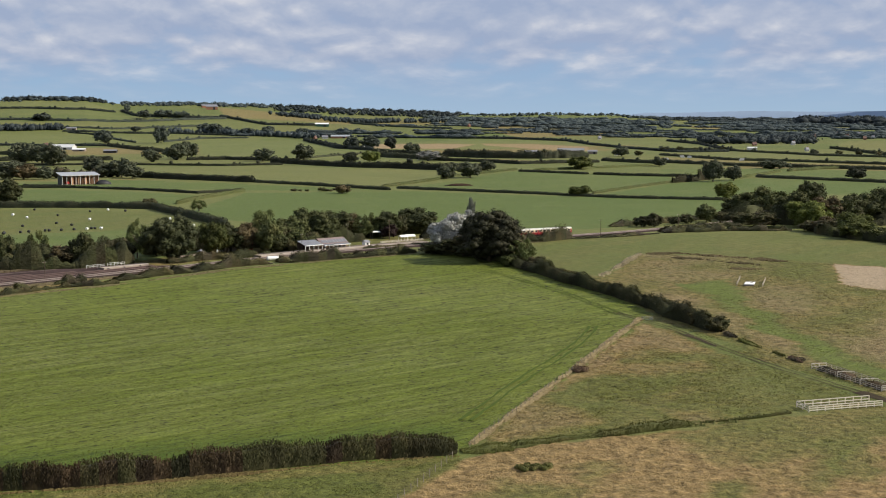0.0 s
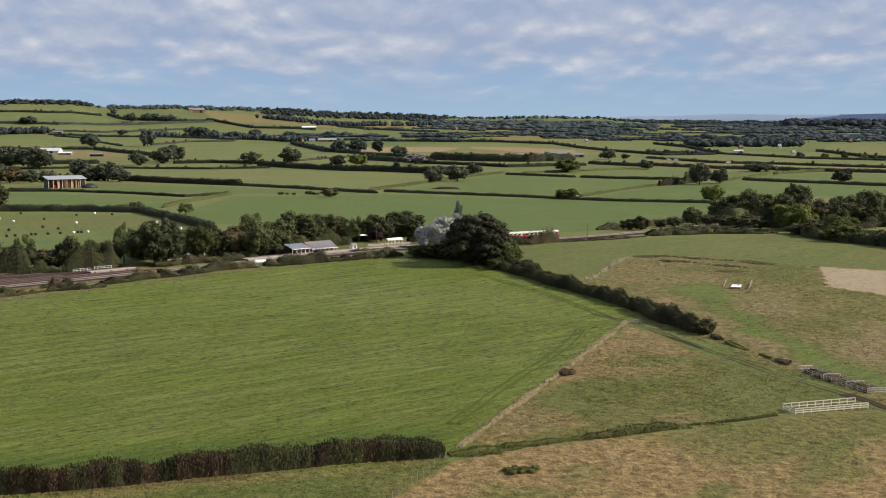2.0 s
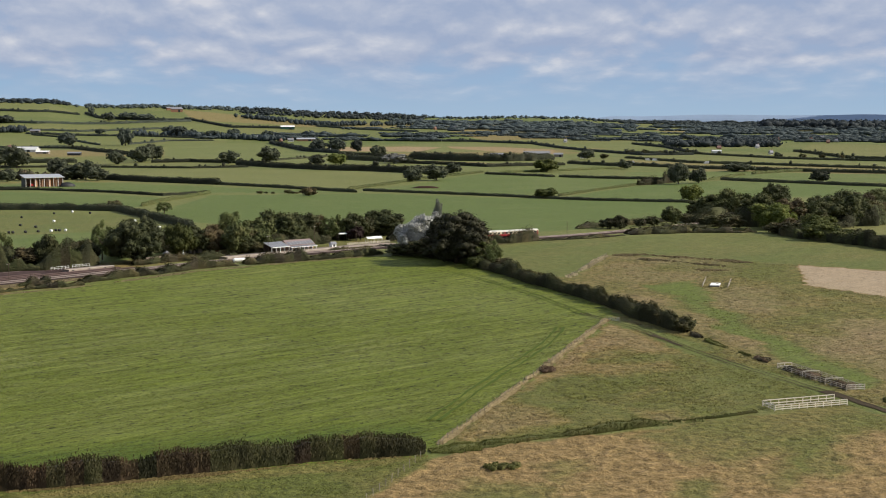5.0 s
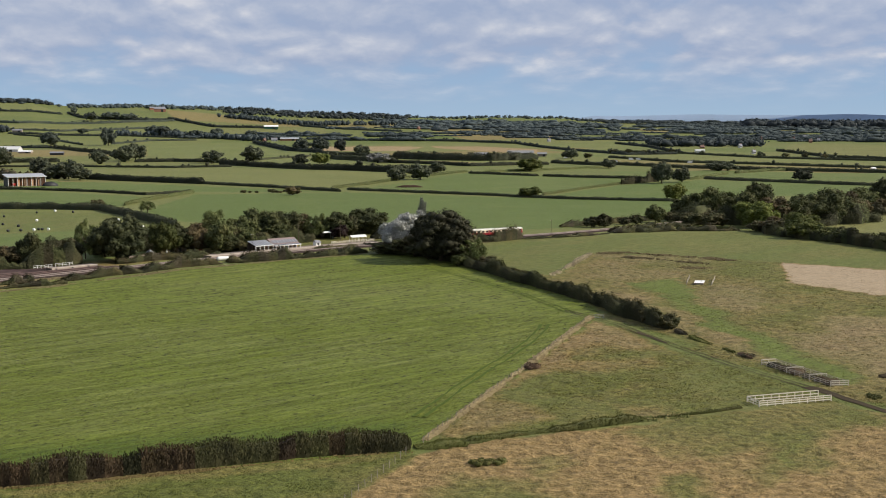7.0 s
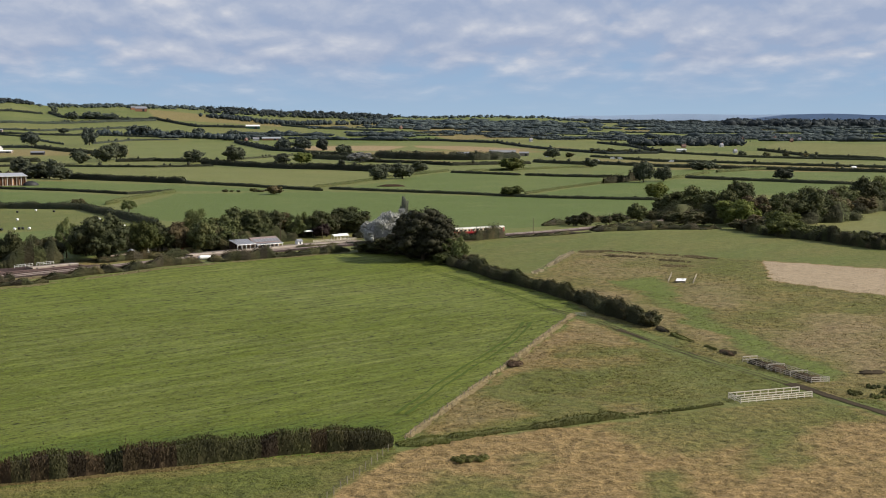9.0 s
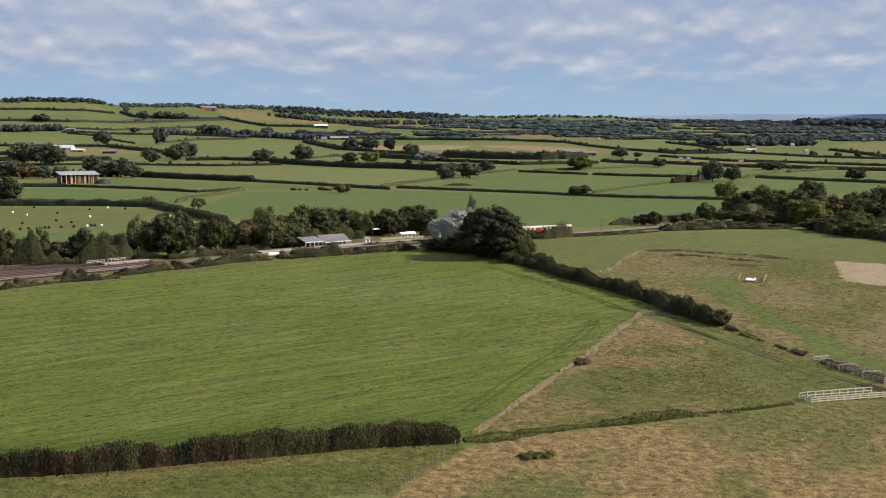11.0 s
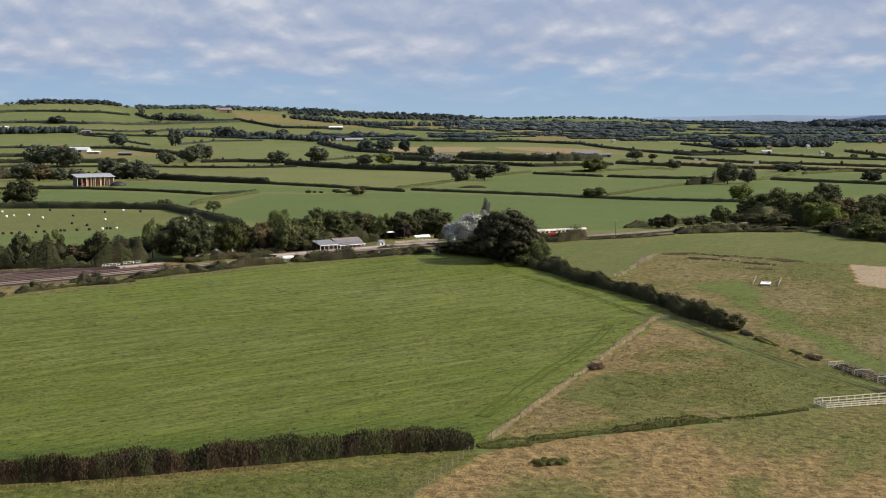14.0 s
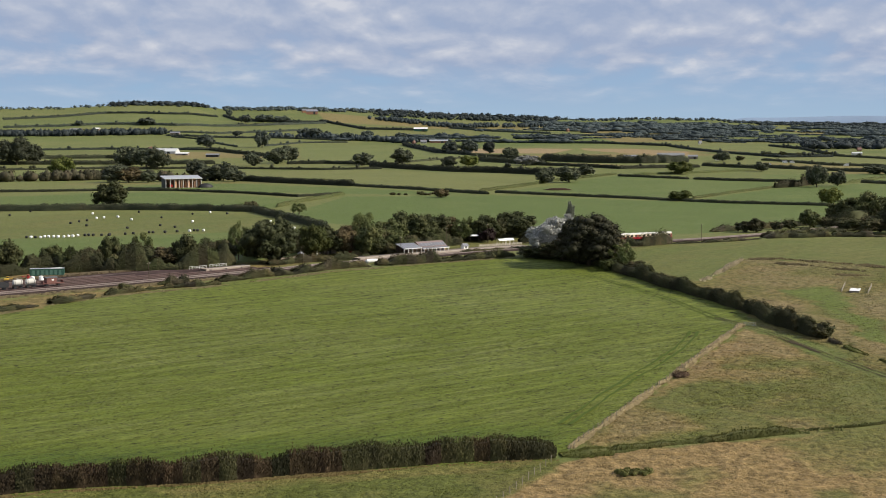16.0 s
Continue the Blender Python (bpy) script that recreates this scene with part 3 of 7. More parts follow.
field([(-645.4, 2319.8), (-539.6, 2306.1), (-458.1, 2141.1), (-504.3, 2048.6), (-600.4, 2157.3)], 0.65, 0.2, 0.2, 0)
field([(-612.6, 3756.5), (-454.2, 3632.5), (-327, 3515.3), (-206.6, 3387.8), (-225.5, 3267.3), (-349.5, 3325.9), (-533.9, 3396.8)], 0.6, 0.25, 0.2, 0)
field([(280.2, 1856.2), (399.7, 1664.2), (499.3, 1602), (620.1, 1531.6), (601.5, 1485.5), (469.3, 1505.3), (321.2, 1573.9), (249.3, 1650.9)], 0.5, 0.3, 0.1, 0)
field([(240.4, 2322.8), (399.3, 2440.3), (436.4, 2428.7), (422.5, 2093.3), (336.8, 2056.8)], 0.1, 0.55, 0.06, 0)
field([(319.5, 2117.8), (416.4, 2042.6), (496, 1877.8), (560, 1797.6), (692.2, 1710.6), (652.2, 1611.4), (515.3, 1653.5), (412.9, 1719.5), (291.2, 1929.5)], 0.14, 0.45, 0.06, 0)
field([(728.3, 2565.9), (794.6, 2554.4), (963.9, 2385.6), (764.5, 1890.3), (601.6, 1931.8), (582.3, 2140.8)], 0.2, 0.4, 0.1, 0)
field([(-1174.7, 3702.1), (-945.7, 3735.3), (-816.5, 3500.6), (-1089, 3429.7)], 0.1, 0.4, 0.06, 0)
field([(247.9, 825.2), (302.8, 837.3), (245.5, 677.8), (206.6, 687)], 0.2, 0.35, 0.1, 0)
FARM = [(51, 423), (57.5, 407), (63.4, 392), (67.6, 374), (74.3, 348.5), (80.8, 328), (88.2, 308.6), (93.1, 294.3), (98.5, 276.4), (108, 245), (118, 215)]
TRACKSIDE = field([(x - 2.4, y) for x, y in FARM] + [(x + 2.4, y) for x, y in FARM[::-1]], -0.5, 0.55, 0.15, 0.3, 1.5)  # greener grass along the farm track


def edge_distance(x, y, poly):
    """How far inside the polygon each place lies, in metres; outside it is negative."""
    best = np.full(x.shape, 1e9)
    for (x0, y0), (x1, y1) in zip(poly, np.roll(poly, -1, axis=0)):
        dx, dy = x1 - x0, y1 - y0
        t = np.clip(((x - x0) * dx + (y - y0) * dy) / max(dx * dx + dy * dy, 1e-9), 0, 1)
        best = np.minimum(best, np.hypot(x - x0 - t * dx, y - y0 - t * dy))
    return np.where(inside(x, y, poly), best, -best)


def lattice(x, y, size, seed):
    """Smooth random relief between -0.5 and 0.5 with humps of that size."""
    table = np.random.default_rng(seed).random((256, 256)) - 0.5
    u, v = x / size, y / size
    i, j = np.floor(u).astype(int), np.floor(v).astype(int)
    a, b = u - i, v - j
    a, b = a * a * (3 - 2 * a), b * b * (3 - 2 * b)
    g = lambda p, q: table[p % 256, q % 256]
    return (g(i, j) * (1 - a) + g(i + 1, j) * a) * (1 - b) + (g(i, j + 1) * (1 - a) + g(i + 1, j + 1) * a) * b


def quads_object(name, verts, faces, mats, slots=None, smooth=False):
    """One mesh from numpy arrays of corners and four-cornered faces."""
    me = bpy.data.meshes.new(name)
    n = len(faces)
    me.vertices.add(len(verts))
    me.vertices.foreach_set("co", np.ascontiguousarray(verts, np.float32).ravel())
    me.loops.add(n * 4)
    me.loops.foreach_set("vertex_index", np.ascontiguousarray(faces, np.int32).ravel())
    me.polygons.add(n)
    me.polygons.foreach_set("loop_start", np.arange(0, n * 4, 4, dtype=np.int32))
    for mat in mats:
        me.materials.append(mat)
    if slots is not None:
        me.polygons.foreach_set("material_index", np.ascontiguousarray(slots, np.int32))
    if smooth:
        me.polygons.foreach_set("use_smooth", np.ones(n, bool))
    me.update(calc_edges=True)
    return me


def cover_at(xf, yf, wx, wy):
    """How dry, lush, rough and mown the land is at each place; wx, wy: the same places, wandering a little."""
    # further fields: a patchwork of pastures, hay and stubble
    u, v = xf * 0.92 + yf * 0.39, yf * 0.92 - xf * 0.39
    cell = np.floor(u / 260 + 0.35 * np.sin(v / 300)) * 7.13 + np.floor(v / 190 + 0.3 * np.sin(u / 340)) * 3.71
    h = np.abs(np.sin(cell * 12.9898) * 43758.5453) % 1.0
    k = np.abs(np.sin(cell * 78.233) * 24634.6345) % 1.0
    far = np.hypot(xf, yf) > 1300
    cov = np.stack([np.where(far, 0.02 + 0.16 * h + np.where(k > 0.91, 0.5, 0.0), 0.12), np.where(np.hypot(xf, yf) > 2650, 0.45 + 0.5 * k, np.where(far, 0.25 + 0.6 * k, 0.5)), np.full_like(h, 0.12), np.zeros_like(h)], 1)
    # rough land runs from one cover into the next
    rng = np.random.default_rng(4)
    ease = np.clip(np.hypot(xf, yf) / 200 - 0.7, 0.35, 1.4)
    rx = wx + ease * (1.6 * np.sin(yf * 0.13 + 1.3 * np.sin(xf * 0.09)) + 1.0 * np.sin(xf * 0.37 + yf * 0.21) + rng.normal(0, 0.3, len(xf)))
    ry = wy + ease * (1.6 * np.sin(xf * 0.12 + 1.3 * np.sin(yf * 0.08) + 2) + 1.0 * np.sin(yf * 0.33 - xf * 0.26) + rng.normal(0, 0.3, len(xf)))
    for poly, cover, soft in FIELDS:
        loose = soft > 1 or (cover[2] >= 0.5 and soft < 0.5)
        px, py = (rx, ry) if loose else (wx, wy)
        lo, hi = poly.min(0) - 6 - soft, poly.max(0) + 6 + soft
        near = np.nonzero((px > lo[0]) & (px < hi[0]) & (py > lo[1]) & (py < hi[1]))[0]
        w = np.clip(0.5 + edge_distance(px[near], py[near], poly) / (2 * soft), 0, 1)[:, None]
        cov[near] = cov[near] * (1 - w) + np.array(cover) * w
    return cov


def build_ground():
    az = np.concatenate([np.arange(-180, -30, 5.0), np.arange(-30, -24.0, 0.5), np.arange(-24, 24, 0.085), np.arange(24, 30, 0.5), np.arange(30, 180.1, 5.0)])
    rows, r = [0.0, 60.0, 120.0, 170.0], 200.0
    while r < 6500:
        rows.append(r)
        r += min(max(r * r / 150000 * 1.7, 0.45), 16.0 if r < 4200 else 150.0)
    rr = np.array(rows)
    A, R = np.meshgrid(np.radians(az), rr, indexing="ij")
    x, y = R * np.sin(A), R * np.cos(A)
    z = ground_z(x, y)
    verts = np.stack([x, y, z], -1).reshape(-1, 3)
    na, nr = len(az), len(rr)
    i, j = np.meshgrid(np.arange(na - 1), np.arange(nr - 1), indexing="ij")
    a = (i * nr + j).ravel()
    faces = np.stack([a, a + nr, a + nr + 1, a + 1], 1)[:, ::-1]
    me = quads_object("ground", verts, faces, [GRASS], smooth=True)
    # field cover, with a wandering edge
    xf, yf = verts[:, 0].astype(float), verts[:, 1].astype(float)
    wx = xf + 0.7 * np.sin(yf * 0.61) + 0.5 * np.sin(xf * 0.9 + yf * 0.33)
    wy = yf + 0.7 * np.sin(xf * 0.53 + 1) + 0.5 * np.sin(yf * 0.83 - xf * 0.4)
    cov = cover_at(xf, yf, wx, wy)
    # tussocks and hollows stand up from the rough land, low ridges from the mown
    r = np.hypot(xf, yf)
    lump = 0.55 * lattice(xf, yf, 1.15, 1) + 0.45 * lattice(xf, yf, 2.6, 2)
    swath = lattice(xf * 0.743 + yf * 0.669, (yf * 0.743 - xf * 0.669) * 6, 7.0, 3)
    rise = (np.clip(cov[:, 2], 0, 1) ** 2 * 0.82 * lump + cov[:, 3] * 0.16 * swath) * np.clip((700 - r) / 200, 0, 1) * (r > 190)
    verts[:, 2] += rise
    me.vertices.foreach_set("co", verts.astype(np.float32).ravel())
    att = me.color_attributes.new("cover", "FLOAT_COLOR", "POINT")
    att.data.foreach_set("color", cov.astype(np.float32).ravel())
    return tagged(new("ground", me), "patchwork of green and straw-coloured fields rising to low hills", "ground", kind="structure")


build_ground()

# ---- helpers for things ----


def gz(x, y):
    return float(ground_z(x, y))


def thing(name, x, y, label, category, group="", turn=0.0, z=None, kind=""):
    ob = new(name)
    ob.empty_display_size = 0.5
    ob.matrix_world = pose(x, y, gz(x, y) if z is None else z, 0, 0, turn)
    return tagged(ob, label, category, group, kind)


def part(name, bm, material, parent, label=""):
    """Links a bmesh as one mesh object under a thing or a part; bm is in the thing's own space."""
    me = bpy.data.meshes.new(name)
    bm.to_mesh(me)
    bm.free()
    me.materials.append(material)
    ob = new(name, me)
    ob.parent = parent
    if label:
        ob["label"] = label
    return ob


def mesh_part(name, me, parent, label=""):
    ob = new(name, me)
    ob.parent = parent
    if label:
        ob["label"] = label
    return ob


def box(w, d, h, x=0, y=0, z=0, bevel=0.0, bm=None, turn=0.0):
    """A box with its foot at z, centred on x, y."""
    bm = bm or bmesh.new()
    made = bmesh.ops.create_cube(bm, size=1.0, matrix=pose(x, y, z + h / 2, 0, 0, turn) @ Matrix.Diagonal((w, d, h, 1)))
    if bevel:
        edges = {e for v in made["verts"] for e in v.link_edges}
        bmesh.ops.bevel(bm, geom=list(edges), offset=bevel, segments=1, affect="EDGES")
    return bm


def cyl(radius, length, matrix, bm=None, seg=12, radius2=None):
    bm = bm or bmesh.new()
    bmesh.ops.create_cone(bm, cap_ends=True, segments=seg, radius1=radius, radius2=radius if radius2 is None else radius2, depth=length, matrix=matrix)
    return bm


def prism(section, length, bm=None, matrix=None):
    """A section in the x-z plane drawn out along y, from -length/2 to length/2."""
    bm = bm or bmesh.new()
    m = matrix or Matrix.Identity(4)
    a = [bm.verts.new(m @ Vector((x, -length / 2, z))) for x, z in section]
    b = [bm.verts.new(m @ Vector((x, length / 2, z))) for x, z in section]
    n = len(section)
    for i in range(n):
        bm.faces.new((a[i], a[(i + 1) % n], b[(i + 1) % n], b[i]))
    bm.faces.new(a[::-1])
    bm.faces.new(b)
    bmesh.ops.recalc_face_normals(bm, faces=bm.faces)
    return bm


# ---- leaves, trees, hedges ----


def leaves(pos, nor, size, rng, shoots=False, stray=0.30):
    """A small bent leaf clump at each place, facing about its normal: corners and faces. shoots: tall upright sprays."""
    n = len(pos)
    nor = nor + rng.normal(0, stray, (n, 3))
    nor /= np.linalg.norm(nor, axis=1)[:, None] + 1e-9
    ref = rng.normal(0, 1, (n, 3))
    u = rng.normal(0, 0.25, (n, 3)) + [0, 0, 1] if shoots else np.cross(nor, ref)
    u /= np.linalg.norm(u, axis=1)[:, None] + 1e-9
    v = np.cross(nor, u)
    s = (size * rng.uniform(0.55, 1.3, n))[:, None] * (1.15 if shoots else 1.0)
    k = rng.uniform(0.55, 1.0, n)[:, None] * (0.55 if shoots else 1.0)
    c = np.stack([pos - u * s, pos - v * s * k + nor * s * 0.25, pos + u * s, pos + v * s * k + nor * s * 0.25], 1).reshape(-1, 3)
    return c, np.arange(n * 4).reshape(-1, 4)


def ball(center, radius, rng, seg=8, rings=5, squash=1.0, lump=0.12):
    """A lumpy ball of four-cornered faces."""
    th = np.linspace(0, 2 * np.pi, seg, endpoint=False)
    ph = np.linspace(0.12, np.pi - 0.12, rings)
    T, Pp = np.meshgrid(th, ph, indexing="ij")
    rad = radius * (1 + rng.normal(0, lump, T.shape))
    v = np.stack([rad * np.sin(Pp) * np.cos(T), rad * np.sin(Pp) * np.sin(T), rad * np.cos(Pp) * squash], -1).reshape(-1, 3) + center
    f = [(a * rings + b, ((a + 1) % seg) * rings + b, ((a + 1) % seg) * rings + b + 1, a * rings + b + 1) for a in range(seg) for b in range(rings - 1)]
    return v, np.array(f)[:, ::-1]


def joined(pieces):
    vs, fs, n = [], [], 0
    for v, f in pieces:
        vs.append(v)
        fs.append(f + n)
        n += len(v)
    return np.concatenate(vs), np.concatenate(fs)


SHAPES = {  # crown: foot, top, side radius, boughs, bough radius, openness
    "oak": (0.05, 1.0, 0.50, 13, 0.20, 0.10),
    "ash": (0.10, 1.0, 0.46, 11, 0.16, 0.45),
    "thorn": (0.02, 1.0, 0.50, 9, 0.22, 0.15),
    "lime": (0.03, 1.0, 0.50, 11, 0.20, 0.15),
    "silver": (0.05, 1.0, 0.50, 13, 0.17, 0.25),
    "copper": (0.06, 1.0, 0.50, 10, 0.20, 0.12),
    "holm": (0.03, 1.0, 0.50, 26, 0.17, 0.10),
    "dome": (0.03, 1.0, 0.50, 24, 0.18, 0.10),
    "beech": (0.05, 1.0, 0.50, 12, 0.20, 0.15),
    "elm": (0.04, 1.0, 0.50, 11, 0.21, 0.12),
    "vale": (0.04, 1.0, 0.50, 11, 0.21, 0.12),
    "poplar": (0.10, 1.0, 0.44, 12, 0.17, 0.35),
}


def crown_mesh(kind, seed, n_leaves, size):
    """A crown of boughs, each of them a cluster of small leafy heads with shade between."""
    rng = np.random.default_rng(seed)
    foot, top, side, boughs, br, gap = SHAPES[kind]
    mid, half = (foot + top) / 2, (top - foot) / 2
    heads = []
    for i in range(boughs):
        ang = i * 2.39996 + rng.uniform(-0.5, 0.5)
        zc = 1 - 2 * (i + 0.5) / boughs
        rad = math.sqrt(max(0, 1 - zc * zc)) ** (0.8 if kind != "poplar" else 1.0)
        r = br * rng.uniform(0.7, 1.35)
        reach = (side - r * 0.75) * rng.uniform(0.86, 1.08)
        c = np.array([math.cos(ang) * rad * reach, math.sin(ang) * rad * reach, mid + zc * (half - r * 0.75) * (1.0 if zc > -0.3 else 0.85)])
        out = c - [0, 0, mid - 0.12]
        out /= np.linalg.norm(out) + 1e-9
        for k in range(9):
            d = rng.normal(0, 1, 3) + out * 0.9
            d /= np.linalg.norm(d)
            heads.append((c + d * r * rng.uniform(0.45, 0.95), r * rng.uniform(0.24, 0.52)))
        heads.append((c, r * 0.72))
    area = sum(q * q for _, q in heads)
    pieces = []
    for c, q in heads:
        if gap < 0.3:
            pieces.append(ball(c, q * 0.80, rng, 6, 4))
        m = max(3, int(n_leaves * q * q / area))
        d = rng.normal(0, 1, (m, 3))
        d[:, 2] += 0.3
        d /= np.linalg.norm(d, axis=1)[:, None]
        p = c + d * (q * rng.uniform(0.6 if gap < 0.3 else 0.3, 1.45, (m, 1)))
        pieces.append(leaves(p, d, size, rng, False, 0.5))
    if gap < 0.3:
        v, f = ball(np.array([0, 0, mid]), 1.0, rng, 9, 6, lump=0.06)
        core = np.array([side * 0.64, side * 0.64, half * 0.68])
        pieces.append(((v - [0, 0, mid]) * core + [0, 0, mid], f))
        d = rng.normal(0, 1, (n_leaves // 6, 3))
        d /= np.linalg.norm(d, axis=1)[:, None]
        pieces.append(leaves(d * core * rng.uniform(1.0, 1.15, (len(d), 1)) + [0, 0, mid], d, size * 1.2, rng, False, 0.6))
    v, f = joined(pieces)
    return quads_object("crown", v, f, [LEAF[kind]])


def trunk_mesh(kind, seed):
    """A tapered, leaning trunk with four limbs, of unit height."""
    rng = np.random.default_rng(seed + 500)
    bm = bmesh.new()

    def limb(p, q, r0, r1):
        d = Vector(q) - Vector(p)
        m = Matrix.Translation((Vector(p) + Vector(q)) / 2) @ d.to_track_quat("Z", "Y").to_matrix().to_4x4()
        cyl(r0, d.length, m, bm, 7, r1)

    top = 0.45 if kind != "poplar" else 0.85
    a = (rng.uniform(-0.02, 0.02), rng.uniform(-0.02, 0.02), top)
    limb((0, 0, -0.04), a, 0.034, 0.022)
    for i in range(4):
        ang = i * 1.57 + rng.uniform(-0.5, 0.5)
        limb((a[0] * 0.7, a[1] * 0.7, top * rng.uniform(0.55, 0.95)), (0.28 * math.cos(ang), 0.28 * math.sin(ang), rng.uniform(0.6, 0.8)), 0.018, 0.006)
    me = bpy.data.meshes.new("trunk")
    bm.to_mesh(me)
    bm.free()
    me.materials.append(BARK)
    return me


TREE_LABEL = {
    "oak": ("broad dark green oak tree standing in a hedgerow", "tree"),
    "ash": ("loose light green ash tree with an open crown", "tree"),
    "thorn": ("bushy dull green thorn shrub growing from the grass", "shrub"),
    "lime": ("round yellow-green tree beside darker ones", "tree"),
    "silver": ("pale silver-leaved willow beside the railway line", "tree"),
    "elm": ("broad-leaved tree growing from a field hedge, greyed for haze", "tree"),
    "vale": ("broad-leaved tree in a far hedge, its green dulled for haze", "tree"),
    "dome": ("broad dome-shaped dark green oak behind the loading platform", "tree"),
    "holm": ("great dark green oak at the corner of the meadow", "tree"),
    "beech": ("broad tree with leaves turning brown among green ones", "tree"),
    "copper": ("small dark brown-leaved tree in rough grass", "tree"),
    "poplar": ("tall narrow grey-green poplar above the other trees", "tree"),
}
PROTO = {}


def proto(kind, detail, variant):
    key = (kind, detail, variant)
    if key not in PROTO:
        seed = sum(map(ord, kind)) * 17 + variant * 101
        n, size = {3: (13000, 0.0160), 2: (5600, 0.024), 1: (2200, 0.036), 0: (700, 0.060)}[detail]
        PROTO[key] = (trunk_mesh(kind, seed), crown_mesh(kind, seed, n, size))
    return PROTO[key]


def plant(kind, x, y, h, w):
    """A tree or shrub of that kind with that height and spread."""
    r = math.hypot(x, y)
    # beyond this distance trees take the leaves with painted haze
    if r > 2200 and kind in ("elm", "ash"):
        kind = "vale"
    key = int(abs(x * 7.3 + y * 3.1))
    big = h * 2500 / r
    trunk, crown = proto(kind, 3 if big > 62 else 2 if big > 34 else 1 if big > 15 else 0, key % 3)
    label, cat = TREE_LABEL[kind]
    ob = new("tree" if cat == "tree" else "shrub")
    ob.matrix_world = Matrix.LocRotScale((x, y, gz(x, y) - 0.05), Euler((0, 0, key % 628 / 100)), (w, w, h))
    tagged(ob, label, cat)
    mesh_part("trunk", trunk, ob)
    mesh_part("crown", crown, ob)
    return ob


HEDGE_LABEL = {
    "near": "tall untrimmed hawthorn hedge with brown and green leaves",
    "dark": "thick dark green overgrown hedge between two fields",
    "hedge": "trimmed dark green hedge along a field edge",
    "pale": "light green young hedge along a field edge",
    "brown": "brownish overgrown hedge along a field edge",
    "reed": "rank green weeds in a ragged line",
    "scrub": "low straggling bramble and grass scrub",
    "rust": "straggling brown dead brambles beside the farm track",
}


def along(points, step):
    p = np.array(points, float)
    seg = np.hypot(*np.diff(p, axis=0).T)
    s = np.concatenate([[0], np.cumsum(seg)])
    t = np.linspace(0, s[-1], max(2, int(s[-1] / step) + 1))
    return np.stack([np.interp(t, s, p[:, 0]), np.interp(t, s, p[:, 1])], 1), s[-1]


def ripple(t, seed):
    return 0.5 * np.sin(t * 0.9 + seed) + 0.3 * np.sin(t * 2.3 + seed * 2.1) + 0.2 * np.sin(t * 5.1 + seed * 3.7)


def wander(n, width, rng):
    """Smooth random wandering about zero, of unit size, along n places."""
    k = int(width * 2) + 1
    r = rng.normal(0, 1, n + 2 * k)
    ker = np.hanning(2 * k + 1)
    ker /= math.sqrt((ker ** 2).sum())
    return np.convolve(r, ker, "same")[k:k + n].clip(-2, 2)


